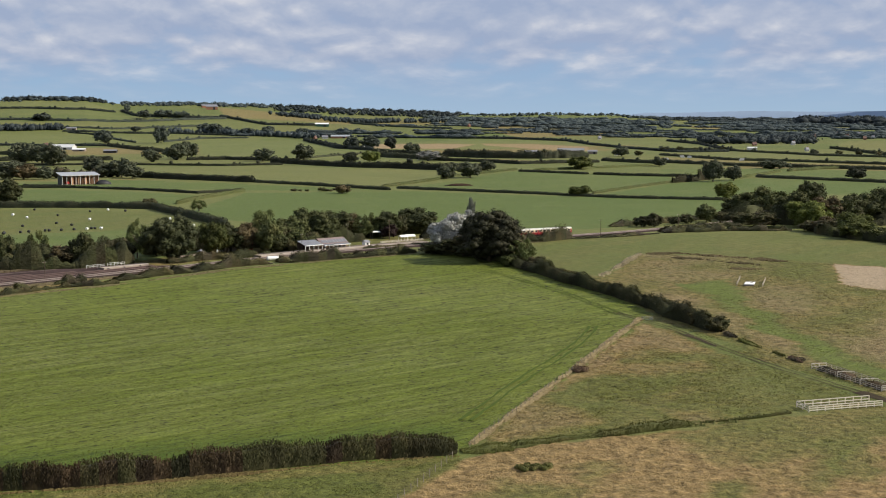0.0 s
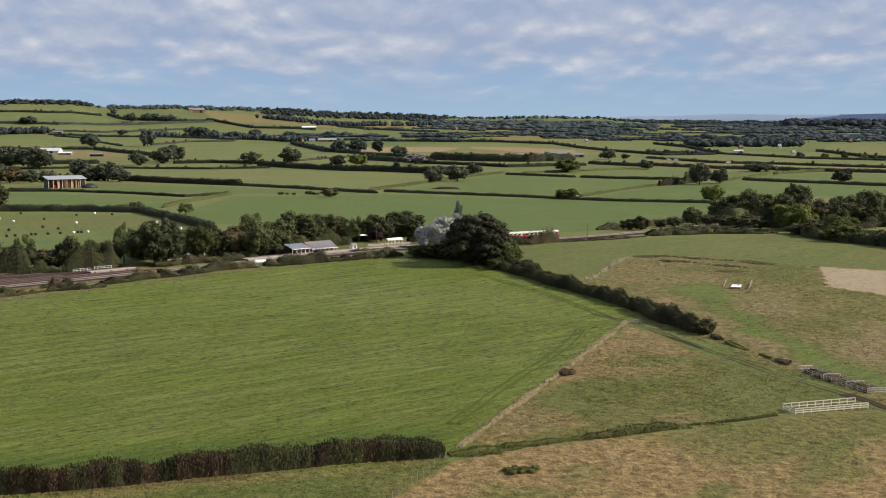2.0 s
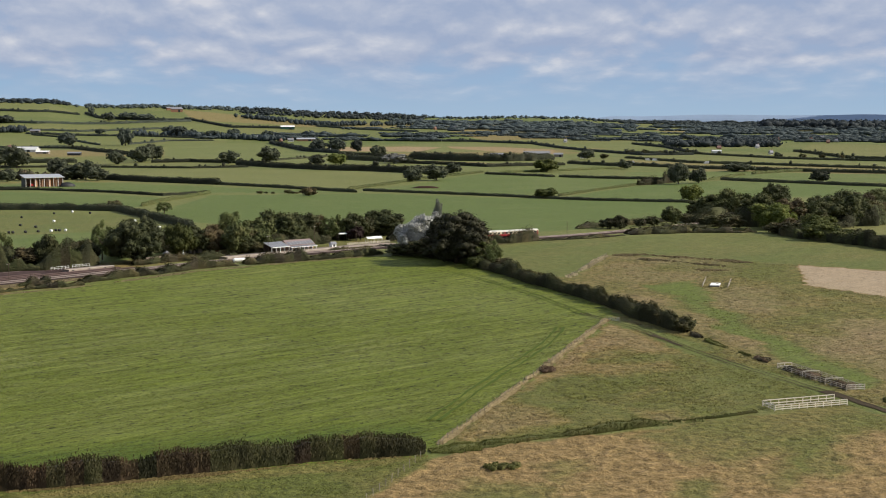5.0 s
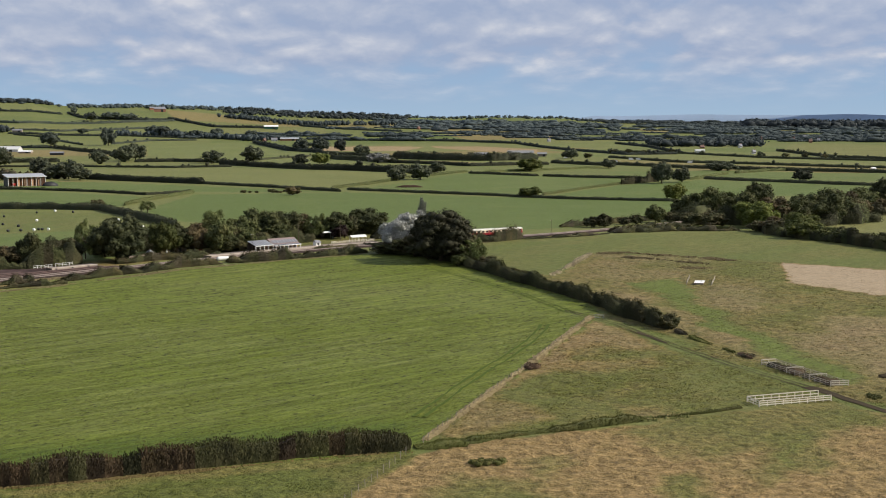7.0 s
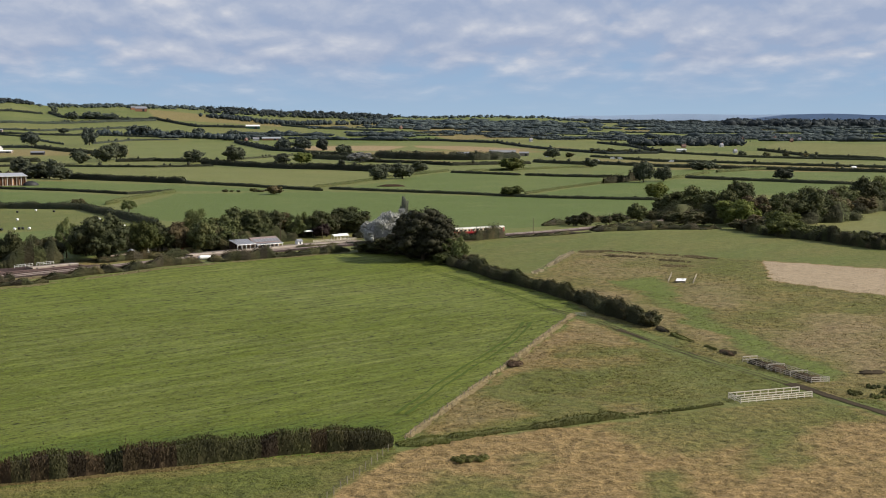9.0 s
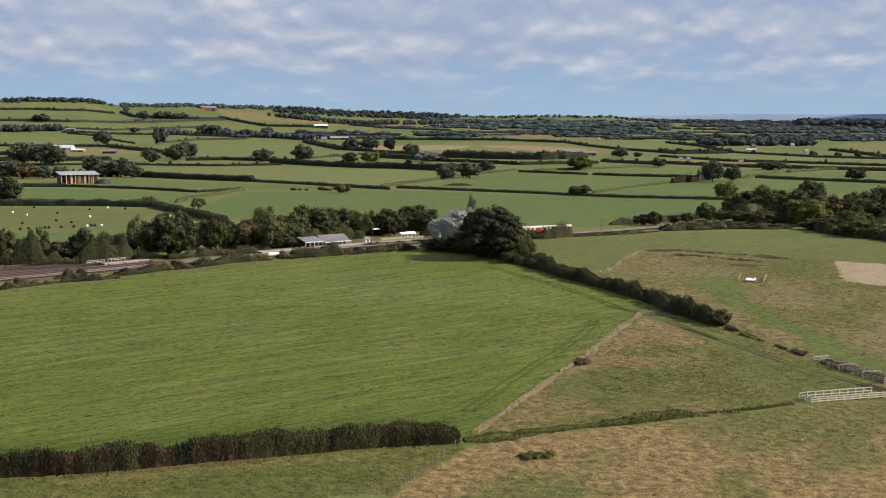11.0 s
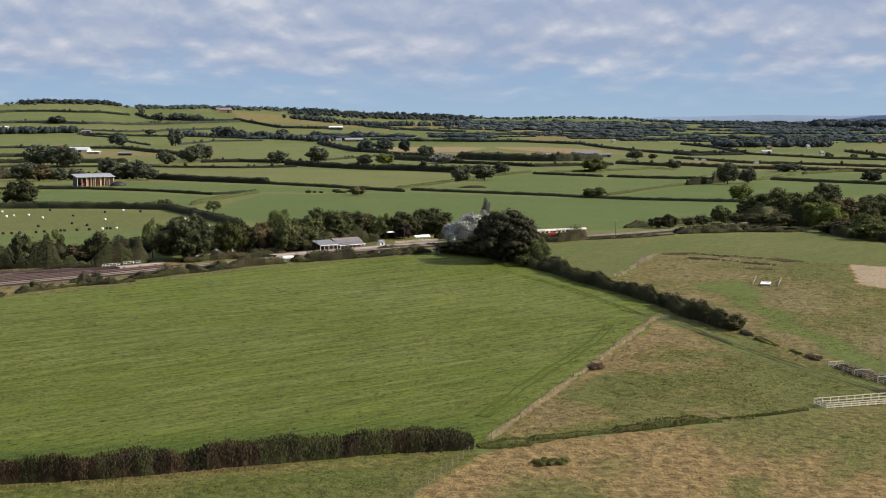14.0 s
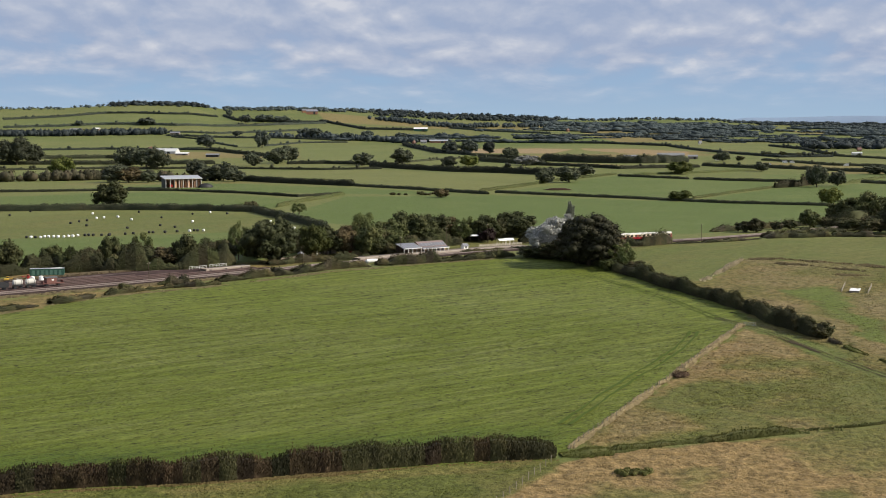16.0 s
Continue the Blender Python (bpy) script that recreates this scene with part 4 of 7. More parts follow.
def hedge(points, h, w, kind):
    """One hedge: a leafy wall of uneven height that follows the land."""
    mid = np.mean(points, axis=0)
    r = float(np.hypot(*mid))
    seed = float(abs(mid[0] * 1.7 + mid[1])) % 50
    rng = np.random.default_rng(int(seed * 1000))
    size = max(0.22, r / 2300 * (1.0 if kind in ("near", "dark", "scrub") else 0.62 if kind == "pale" else 0.85))
    wild = {"near": 0.08, "dark": 0.2, "scrub": 0.38, "brown": 0.25, "reed": 0.5, "rust": 0.5}.get(kind, 0.07)
    if kind == "dark" and mid[1] > 515:
        wild = 0.36
    step = max(size * 2, 0.5 if kind == "near" else 0.8)
    line, length = along(points, step)
    t = np.arange(len(line)) * step
    tang = np.gradient(line, axis=0)
    tang /= np.linalg.norm(tang, axis=1)[:, None]
    side = np.stack([tang[:, 1], -tang[:, 0]], 1)
    f = 1 + wild * (ripple(t * 0.22, seed) + 0.9 * wander(len(t), max(1, 3.0 / step), rng) + 0.7 * wander(len(t), max(1, 1.2 / step), rng))
    hm = float(np.mean(h))
    end = np.sqrt(np.clip(np.minimum(t + 0.15 * w, t[-1] - t + 0.15 * w) / max(w, 0.6 * hm), 0.0, 1.0))
    tall = h if np.isscalar(h) else np.interp(t, [0, t[-1]], h)
    h = float(np.mean(tall))
    hh = tall * np.clip(f, 0.25, 2) * (0.25 + 0.75 * end)
    ww = w * (0.92 + 0.3 * wander(len(t), max(1, 4.0 / step), rng)).clip(0.5, 1.6) * (0.3 + 0.7 * end)
    if kind == "near":
        # single bushes, grown together
        at = t + 1.6 * wander(len(t), max(1, 6.0 / step), rng)
        bush = 0.55 * np.abs(np.sin(at * math.pi / 3.4)) + 0.45 * np.abs(np.sin(at * math.pi / 5.3 + 1))
        hh, ww = hh * (0.93 + 0.10 * bush), ww * (0.80 + 0.28 * bush)
    # solid heart
    sec = [(-0.44, -0.05), (-0.46, 0.45), (-0.30, 0.82), (0.30, 0.82), (0.46, 0.45), (0.44, -0.05)]
    z0 = ground_z(line[:, 0], line[:, 1])
    ring = np.stack([np.concatenate([line + side * (ww * a * 0.82)[:, None], (z0 + hh * b)[:, None]], 1) for a, b in sec], 1)
    n, k = len(line), len(sec)
    v = ring.reshape(-1, 3)
    i, j = np.meshgrid(np.arange(n - 1), np.arange(k - 1), indexing="ij")
    a = (i * k + j).ravel()
    core = (v, np.stack([a, a + 1, a + k + 1, a + k], 1))
    m = int(np.clip(length * (2 * h + w) / (size * size) * (1.0 if r < 700 else 0.55), 30, 60000))
    pos_t = rng.uniform(0, n - 1, m)
    q = pos_t.astype(int).clip(0, n - 2)
    fr = (pos_t - q)[:, None]
    ln = line[q] * (1 - fr) + line[q + 1] * fr
    sd = side[q]
    hq, wq = hh[q] * (1 - fr[:, 0]) + hh[q + 1] * fr[:, 0], ww[q]
    ang = rng.uniform(0, np.pi, m)
    ca, sa = np.cos(ang), np.sin(ang)
    ca, sa = np.sign(ca) * np.abs(ca) ** 0.55, sa ** 0.55
    out = rng.uniform(0.82, 1.1, m) + (rng.random(m) < 0.08) * rng.uniform(0, 0.25, m)
    if kind == "scrub":
        out += (rng.random(m) < 0.3) * rng.uniform(0, 0.4, m)
    xy = ln + sd * (ca * wq * 0.5 * out)[:, None]
    z = ground_z(xy[:, 0], xy[:, 1]) + sa * hq * out * 0.97
    nor = np.concatenate([sd * ca[:, None], (sa * 0.8)[:, None]], 1)
    spot = np.concatenate([xy, z[:, None]], 1)
    if kind in ("near", "dark", "scrub") and r < 900:
        # the bushes that make up the hedge are parts of it
        mixed = kind == "scrub" or (kind == "dark" and mid[1] > 515)
        ob = new("scrub" if mixed else "hedge")
        ob.location = (mid[0], mid[1], gz(*mid))
        tagged(ob, "tangled thicket of green and brown bushes" if mixed and kind == "dark" else HEDGE_LABEL[kind], "scrub" if mixed else "hedge")
        per = max(2, int(round((3.1 if kind == "near" else 4.2 if mixed else 7.0) / step)))
        for i0 in range(0, n - 1, per):
            i1 = min(i0 + per, n - 1)
            inner = ring[i0:i1 + 1].reshape(-1, 3)
            ii, jj = np.meshgrid(np.arange(i1 - i0), np.arange(k - 1), indexing="ij")
            aa = (ii * k + jj).ravel()
            sel = (q >= i0) & (q < i1)
            v, f4 = joined([(inner, np.stack([aa, aa + 1, aa + k + 1, aa + k], 1)), leaves(spot[sel], nor[sel], size, rng, kind == "near")])
            leaf = "turning" if kind == "near" and rng.random() < np.interp(i0 / n, (0, 0.45, 0.6, 1), (0.9, 0.75, 0.3, 0.05)) else kind
            if mixed:
                leaf = str(rng.choice(("scrub", "scrub", "thorn", "dark", "dark", "brown") if kind == "scrub" else ("dark", "dark", "dark", "thorn", "oak")))
            mesh_part("shrub", quads_object("shrub", v - np.array(ob.location), f4, [LEAF[leaf]]), ob, "brown-leaved shrub" if leaf == "turning" else "")
        return ob
    lv = leaves(spot, nor, size, rng, kind == "reed")
    pieces = [core, lv]
    if kind == "hedge" and r > 1400:
        # bushes and saplings left to grow out of the hedge
        for _ in range(int(length / 38)):
            i = rng.integers(0, n)
            rad = rng.uniform(1.0, 3.0)
            c = np.array([line[i, 0], line[i, 1], z0[i] + hh[i] + rad * rng.uniform(-0.2, 0.7)])
            pieces.append(ball(c, rad * 0.85, rng, 6, 4))
            d = rng.normal(0, 1, (34, 3))
            d /= np.linalg.norm(d, axis=1)[:, None]
            pieces.append(leaves(c + d * rad * rng.uniform(0.8, 1.2, (34, 1)), d, size, rng))
    v, f4 = joined(pieces)
    base = np.array([mid[0], mid[1], gz(*mid)])
    # the farthest hedges also take the haze-tinted leaves
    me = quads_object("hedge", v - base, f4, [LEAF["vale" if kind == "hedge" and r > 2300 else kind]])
    ob = new({"scrub": "scrub", "rust": "bramble", "reed": "ditch_weeds"}.get(kind, "hedge"), me)
    ob.location = base
    return tagged(ob, HEDGE_LABEL[kind], {"scrub": "scrub", "rust": "scrub", "reed": "weeds"}.get(kind, "hedge"))


hedge([(-100, 210.5), (-88.6, 216.3), (-81.6, 220.3), (-74.6, 222.2), (-65.1, 223.6), (-54.5, 227.8), (-44.8, 231.2), (-32.8, 235.8), (-23.6, 240.3), (-11.5, 244.3), (1.4, 247.2)], (3.5, 4.3), 2.8, 'near')
hedge([(2.4, 248.2), (5.8, 249.2), (11.0, 251.6)], 1.2, 5.0, 'reed')
hedge([(11.6, 252.2), (22, 258.5), (28.7, 261.3)], 0.45, 2.2, 'reed')
hedge([(27.6, 260.4), (33.2, 262.7), (40.3, 266.6), (48.1, 270.5)], 0.75, 2.6, 'reed')
hedge([(50, 272), (60.9, 275.6), (70.1, 280.9)], 0.3, 0.9, 'reed')
hedge([(22.4, 551.2), (30.8, 533.3), (37.8, 510.3), (46.8, 484.8), (54.9, 461.9), (61.9, 438)], (3.1, 3.7), 5.0, 'dark')
hedge([(61.9, 438), (67.2, 415.4), (71.4, 396), (75.9, 385.9)], 3.9, 4.5, 'dark')
hedge([(76.3, 382), (77.8, 375.5)], 0.7, 1.8, 'scrub')
hedge([(78.4, 372.5), (80.2, 365), (81.6, 360)], 0.45, 1.6, 'reed')
hedge([(83.2, 353.5), (84.6, 348)], 0.5, 1.5, 'reed')
hedge([(85.2, 345.5), (86.8, 339)], 0.4, 1.5, 'rust')
hedge([(-172, 420), (-167, 430), (-163.5, 436)], 0.9, 3.5, 'scrub')
hedge([(-160.5, 440), (-156, 449), (-152.5, 457)], 1.3, 4.5, 'scrub')
hedge([(-148, 475.2), (-145.4, 479.4)], 2.8, 4, 'scrub')
hedge([(-139, 489.5), (-129.6, 495.5)], 2.6, 5, 'scrub')
hedge([(-149.2, 461.8), (-135.6, 481), (-116.8, 492.8)], 1.5, 2.5, 'scrub')
hedge([(-119.6, 500.2), (-103.7, 517.6), (-85.8, 537.8), (-70.5, 550.3)], 2.3, 5, 'scrub')
hedge([(-111, 550.5), (-104, 557.5), (-93.8, 566), (-83.2, 573), (-74, 581.5)], 2.0, 4.5, 'scrub')
hedge([(-186, 523.5), (-167.2, 527), (-155.6, 531), (-143.8, 535.5), (-133, 543), (-125, 551.5)], 6.0, 7, 'dark')
hedge([(-67.8, 554), (-53, 561.8), (-33.2, 574.1), (-13.8, 591.4)], 2.6, 5, 'scrub')
hedge([(-37.2, 601.1), (-23, 612.8), (-12, 622.5)], 0.9, 3.5, 'scrub')
hedge([(31.3, 631.8), (43.2, 636.7), (57.3, 650.9)], 3.0, 4, 'scrub')
hedge([(58, 649), (83.6, 664), (102, 678)], 0.7, 4, 'scrub')
hedge([(106, 692), (123, 706), (148, 726), (168, 744)], 1.7, 7, 'scrub')
hedge([(104.5, 684.4), (131.2, 693.8), (151.4, 696.6), (171, 696.1)], 2.6, 9, 'scrub')
hedge([(83.7, 719.9), (100.2, 734.4), (124.1, 753.3), (153.9, 781.7)], 2.2, 4, 'scrub')
hedge([(-366.7, 861.5), (-314.2, 871), (-282.2, 881.1), (-228.5, 880.3), (-183.4, 868.8), (-149.6, 799.8), (-122.1, 740.7), (-114.6, 721.7)], 4.0, 4.0, 'hedge')
hedge([(-177.2, 913.1), (-173, 968.6), (-155.5, 1070.1)], 2.2, 3.5, 'pale')
hedge([(-458.2, 1078.6), (-348.6, 1118.8), (-298.9, 1118.9), (-237.5, 1085.5), (-185.4, 1038.8), (-157.6, 1078.1)], 1.9, 2.5, 'hedge')
hedge([(-291.4, 1321.4), (-254.4, 1282.5), (-195.4, 1236.2), (-167.6, 1215)], 5.0, 5.1, 'hedge')
hedge([(-167.6, 1215), (-108.3, 1156.6), (-68.3, 1112), (-44.8, 1086.5)], 2.3, 3.4, 'hedge')
hedge([(-40.5, 1111.8), (3.3, 1077.7), (65.4, 1028.9), (121.1, 976.1), (189.8, 946.1)], 2.0, 2.5, 'hedge')
hedge([(-53.4, 1129.4), (-16.1, 1233.5), (4, 1307.1), (43.7, 1398.2), (72.1, 1460.2)], 2.2, 3.4, 'pale')
hedge([(71.9, 1421.3), (125.5, 1369.6), (135.3, 1357.4)], 2.2, 3.4, 'hedge')
hedge([(140.7, 1357.1), (165, 1332.9), (233.4, 1295.4)], 2.4, 3.4, 'hedge')
hedge([(107.5, 1034.9), (153.9, 1131.9), (192.8, 1204.1)], 1.7, 3.4, 'pale')
hedge([(191.2, 1194.5), (212.9, 1222.6), (233.2, 1252.1)], 4.5, 6, 'scrub')
hedge([(253, 1250.6), (282.1, 1303.8), (331.3, 1401.9)], 2.3, 3.4, 'pale')
hedge([(283.7, 1292.3), (307.4, 1257.1), (344.9, 1211.1), (367.8, 1178.4), (434, 1114.4)], 2.6, 3.4, 'hedge')
hedge([(343.1, 1415.8), (389.7, 1474), (434, 1504.4)], 2.9, 4.2, 'pale')
hedge([(-641.1, 1572.3), (-526.3, 1650.1), (-460.5, 1652.4), (-397.4, 1666.9), (-254.8, 1614), (-192.1, 1633.8)], 2.3, 3.4, 'hedge')
hedge([(-713, 1749.6), (-527.2, 1789.2), (-430.8, 1807.9)], 5.0, 5.1, 'hedge')
hedge([(-334.9, 1800.8), (-286.1, 1813.2), (-207, 1761.4)], 4.3, 5.1, 'hedge')
hedge([(-214.5, 1707.8), (-150.3, 1608.2), (-94.1, 1536)], 5.8, 6.8, 'hedge')
hedge([(-94.1, 1536), (-56.3, 1515.7), (-1.3, 1453.2), (39.5, 1449.4)], 6.5, 7.6, 'hedge')
hedge([(-299.8, 1853.3), (-194.7, 1778), (-175.3, 1877.3), (-123.4, 2016.8)], 2.2, 3.4, 'hedge')
hedge([(-965.9, 2373.2), (-779.6, 2448.4), (-579.1, 2393.3)], 3.6, 5.1, 'hedge')
hedge([(-579.1, 2393.3), (-478.5, 2195.4), (-409.1, 2067.2)], 5.0, 6.0, 'hedge')
hedge([(-645.8, 2692.8), (-569.9, 2569.1)], 2.9, 3.4, 'hedge')
hedge([(-757.3, 2806.4), (-660, 2752.7)], 2.9, 3.4, 'hedge')
hedge([(-523.2, 2594.1), (-471.9, 2719.3), (-388.9, 2750.8)], 2.9, 3.4, 'hedge')
hedge([(-271.3, 2679.7), (-177.8, 2303.1), (-116.3, 2189.1)], 5.8, 8.5, 'hedge')
hedge([(-114.7, 2158.9), (-76.8, 2072.3), (-9.6, 1954.6)], 4.3, 5.1, 'hedge')
hedge([(-5.5, 1900.1), (56.8, 1817.1), (120.5, 1788.1), (182.4, 1832.5)], 9.4, 11.9, 'hedge')
hedge([(-101.7, 1913), (-22.9, 1762.4), (-1.6, 1718)], 6.5, 7.6, 'hedge')
hedge([(-5, 1718.6), (38.9, 1674.2), (82.3, 1601.7), (136.2, 1631.4), (177.4, 1648.2)], 3.6, 5.1, 'hedge')
hedge([(186.7, 1703.2), (217.2, 1649.2), (245.5, 1616.7)], 3.6, 5.1, 'hedge')
hedge([(222.2, 2665.2), (253.7, 2451.9), (336.8, 2056.8), (413.4, 2068.8)], 3.6, 5.1, 'hedge')
hedge([(-13.6, 2780.8), (118.3, 2733.7), (220.4, 2643.7)], 4.3, 6.8, 'hedge')
hedge([(291.2, 1929.5), (346.5, 1732.8), (408.4, 1700.8), (499.3, 1602), (590.2, 1518.1)], 2.9, 4.2, 'hedge')
hedge([(249.3, 1650.9), (318, 1558.2), (397.4, 1503), (455.4, 1460.7), (544.6, 1400.2)], 3.6, 4.2, 'hedge')
hedge([(332.7, 2205.2), (426.5, 2092.4), (501.3, 1898.1), (571.6, 1835), (679.6, 1749.1)], 2.9, 4.2, 'hedge')
hedge([(408.7, 2626.9), (436.4, 2428.7), (426.5, 2092.4)], 3.6, 4.2, 'hedge')
hedge([(596.5, 2193.4), (595.4, 1912), (658.9, 1807.9)], 3.6, 4.2, 'hedge')
hedge([(88.8, 1446), (161.2, 1497.1), (238.2, 1568.8)], 2.2, 3.4, 'pale')
hedge([(-800.6, 1965.7), (-640.8, 2010.9), (-552.6, 1984.8)], 5.0, 6.0, 'hedge')
hedge([(-350.6, 1155.5), (-308.3, 1136.7)], 1.4, 2.5, 'hedge')
hedge([(-1285.2, 3263.1), (-1100.3, 3465.8), (-944.4, 3454.4), (-818.9, 3480.6)], 5.0, 6.0, 'hedge')
hedge([(-1186.8, 3011.2), (-989.5, 3114), (-825.4, 3107.5), (-638.7, 3236.4), (-525, 3339.6)], 5.0, 6.0, 'hedge')
hedge([(-814.1, 3520.5), (-747.6, 3378), (-617.7, 3334.1), (-525, 3339.6)], 5.8, 6.8, 'hedge')
hedge([(-549.8, 3411.3), (-411.3, 3184.1), (-296.1, 3180.4)], 5.0, 6.8, 'hedge')
hedge([(-809.8, 2915), (-700, 2945.8), (-599.3, 3035.1), (-515, 3115.1)], 3.6, 5.1, 'hedge')
hedge([(-775.5, 2832.1), (-630.1, 2843), (-564.1, 2855.4), (-421.8, 2823.5)], 3.6, 5.1, 'hedge')
hedge([(-228.5, 3311.4), (-118.1, 3197.2), (9.9, 3141.2)], 4.3, 6.8, 'hedge')
hedge([(9.6, 3042.5), (132.5, 3064.3), (251.5, 3017.4)], 4.3, 6.8, 'hedge')
hedge([(-207.9, 515), (-176.5, 548.1), (-144.1, 552.1), (-127, 560)], 5, 9, 'dark')
hedge([(-128, 584), (-116, 596), (-102, 605), (-86, 612), (-70, 622)], 5, 7, 'dark')
hedge([(-69.3, 594.5), (-59.5, 631), (-45.7, 653.4), (-28.3, 681.3), (-9, 684.1)], 5, 8, 'dark')
hedge([(155.4, 773), (179.7, 732.1), (217.8, 730.9), (257.8, 753.2)], 7, 22, 'dark')
hedge([(178.7, 678.2), (188.7, 644.9), (200.4, 623.1), (211.2, 588), (224.9, 572.8)], 3.5, 6, 'dark')
hedge([(221.3, 773.7), (255.3, 795), (301.5, 826.9)], 6, 16, 'dark')
hedge([(-183.1, 523), (-170.2, 534.9), (-158.2, 547.6), (-142.1, 561.1)], 4.2, 6, 'dark')
hedge([(-218.6, 490), (-201.7, 511.1), (-194.9, 518.5)], 4.5, 6, 'dark')
hedge([(-68, 603.9), (-58.3, 618.3), (-49.2, 630.8), (-39.6, 641.4)], 4, 6, 'dark')
hedge([(-12.6, 652.6), (-4.7, 658.5)], 4.5, 6, 'dark')
hedge([(-5.4, 591.3), (8.8, 579.8), (25.1, 551.1)], 4, 7, 'dark')

plant('ash', -163.2, 554.1, 12.8, 9.0)
plant('thorn', -170.6, 558.1, 6.2, 14.4)
plant('beech', -152.0, 548.2, 7.3, 13.4)
plant('oak', -143.5, 548.2, 12.4, 10.0)
plant('thorn', -136.7, 552.1, 9.0, 12.7)
plant('thorn', -133.0, 558.2, 9.1, 14.5)
plant('ash', -127.0, 569.1, 16.2, 9.0)
plant('dome', -111.5, 559.0, 17.6, 21.5)
plant('oak', -121.0, 578.0, 11.0, 14.0)
plant('lime', -97.5, 583.0, 13.6, 12.6)
plant('oak', -94.0, 592.5, 11.8, 14.5)
plant('beech', -87.4, 597.1, 12.2, 13.5)
plant('ash', -80.0, 612.0, 16.4, 13.0)
plant('oak', -76.2, 595.1, 12.6, 12.5)
plant('thorn', -72.5, 604.9, 11.0, 12.3)
plant('oak', -68.5, 608.6, 13.8, 17.1)
plant('oak', -64.1, 633.6, 14.9, 17.1)
plant('oak', -57.9, 633.5, 13.9, 17.8)
plant('oak', -52.8, 650.6, 12.8, 18.2)
plant('beech', -47.8, 653.4, 11.8, 14.6)
plant('ash', -40.2, 650.3, 11.3, 10.9)
plant('ash', -36.5, 659.3, 11.9, 8.9)
plant('oak', -30.2, 662.2, 11.5, 15.6)
plant('thorn', -24.5, 668.3, 10.3, 9.1)
plant('copper', -27.4, 655.0, 6.4, 8.4)
plant('oak', -14.5, 684.2, 11.8, 20.6)
plant('silver', 0.8, 586.7, 16.4, 18.0)
plant('silver', 7.4, 617.1, 16.0, 13.2)
plant('poplar', 11.1, 646.0, 19.9, 6.3)
plant('holm', 16.6, 557.6, 19.3, 26.6)
plant('thorn', 25.5, 558.5, 11.3, 12.0)
plant('ash', 29.4, 547.4, 10.2, 11.2)
plant('lime', 23.2, 540.4, 4.6, 6.6)
plant('thorn', -3.5, 586.7, 5.7, 17.1)
plant('thorn', 6.4, 577.7, 9.4, 16.9)
plant('thorn', 34.3, 536.7, 4.4, 7.9)
plant('thorn', 75.4, 387.5, 4.6, 6.6)
plant('thorn', 72.0, 398.0, 4.4, 6.0)
plant('thorn', 99.6, 719.5, 5.9, 8.5)
plant('thorn', 106.0, 719.3, 7.1, 8.5)
plant('thorn', 119.1, 737.7, 3.9, 6.5)
plant('thorn', 126.6, 741.4, 4.9, 7.3)
plant('oak', 139.2, 752.9, 9.3, 10.4)
plant('thorn', 149.2, 760.7, 5.0, 8.3)
plant('thorn', 157.4, 764.6, 3.8, 8.3)
plant('oak', 160.0, 772.9, 13.1, 19.1)
plant('oak', 170.8, 772.5, 17.0, 22.3)
plant('ash', 179.7, 763.9, 15.9, 22.8)
plant('oak', 221.1, 856.6, 16.8, 18.9)
plant('oak', 182.2, 739.7, 16.4, 20.7)
plant('lime', 184.4, 713.4, 14.0, 21.5)
plant('beech', 197.9, 731.5, 14.4, 20.6)
plant('ash', 206.7, 731.3, 13.5, 21.4)
plant('oak', 220.0, 738.6, 14.7, 22.4)
plant('lime', 195.5, 672.1, 10.3, 19.0)
plant('beech', 186.9, 682.1, 7.8, 17.2)
plant('thorn', 180.4, 689.0, 5.7, 13.8)
plant('oak', 232.5, 742.1, 17.2, 22.6)
plant('thorn', 163.4, 717.6, 7.7, 14.3)
plant('thorn', 155.6, 732.8, 6.9, 14.5)
plant('oak', 228.4, 787.1, 12.9, 17.2)
plant('oak', 241.0, 791.1, 14.6, 18.7)
plant('beech', 259.9, 809.3, 13.9, 17.2)
plant('oak', 274.6, 818.4, 14.7, 20.9)
plant('oak', 295.0, 837.9, 18.5, 21.5)
plant('ash', 303.9, 848.0, 19.9, 21.8)
plant('thorn', 229.7, 764.3, 9.1, 12.9)
plant('beech', 263.4, 789.7, 9.4, 13.5)
plant('beech', 282.8, 807.9, 9.2, 15.2)
plant('lime', 189.0, 648.0, 8.5, 15.3)
plant('thorn', 183.9, 674.4, 6.8, 13.0)
plant('ash', 197.3, 638.2, 6.5, 12.4)
plant('oak', 203.5, 628.8, 6.7, 13.4)
plant('oak', 209.2, 616.8, 4.7, 12.1)
plant('oak', 211.8, 600.2, 6.2, 12.4)
plant('thorn', 215.6, 590.1, 6.7, 12.7)
plant('oak', 226.4, 589.2, 7.7, 12.8)
plant('oak', -73.5, 596.4, 8.3, 11.2)
plant('oak', -205.5, 517.2, 11.7, 13.5)
plant('thorn', -198.8, 528.8, 6.4, 6.9)
plant('oak', -193.9, 537.1, 8.8, 10.2)
plant('ash', -184.1, 529.9, 9.5, 5.0)
plant('thorn', -180.3, 534.1, 6.9, 9.1)
plant('oak', -174.3, 546.6, 11.2, 8.4)
plant('thorn', -178.3, 538.2, 7.8, 8.3)
plant('thorn', -169.6, 546.9, 8.8, 10.2)
plant('oak', -210.8, 503.3, 12.2, 13.3)
plant('oak', -282.0, 891.9, 17.0, 22.4)
plant('thorn', -192.1, 901.8, 4.7, 9.3)
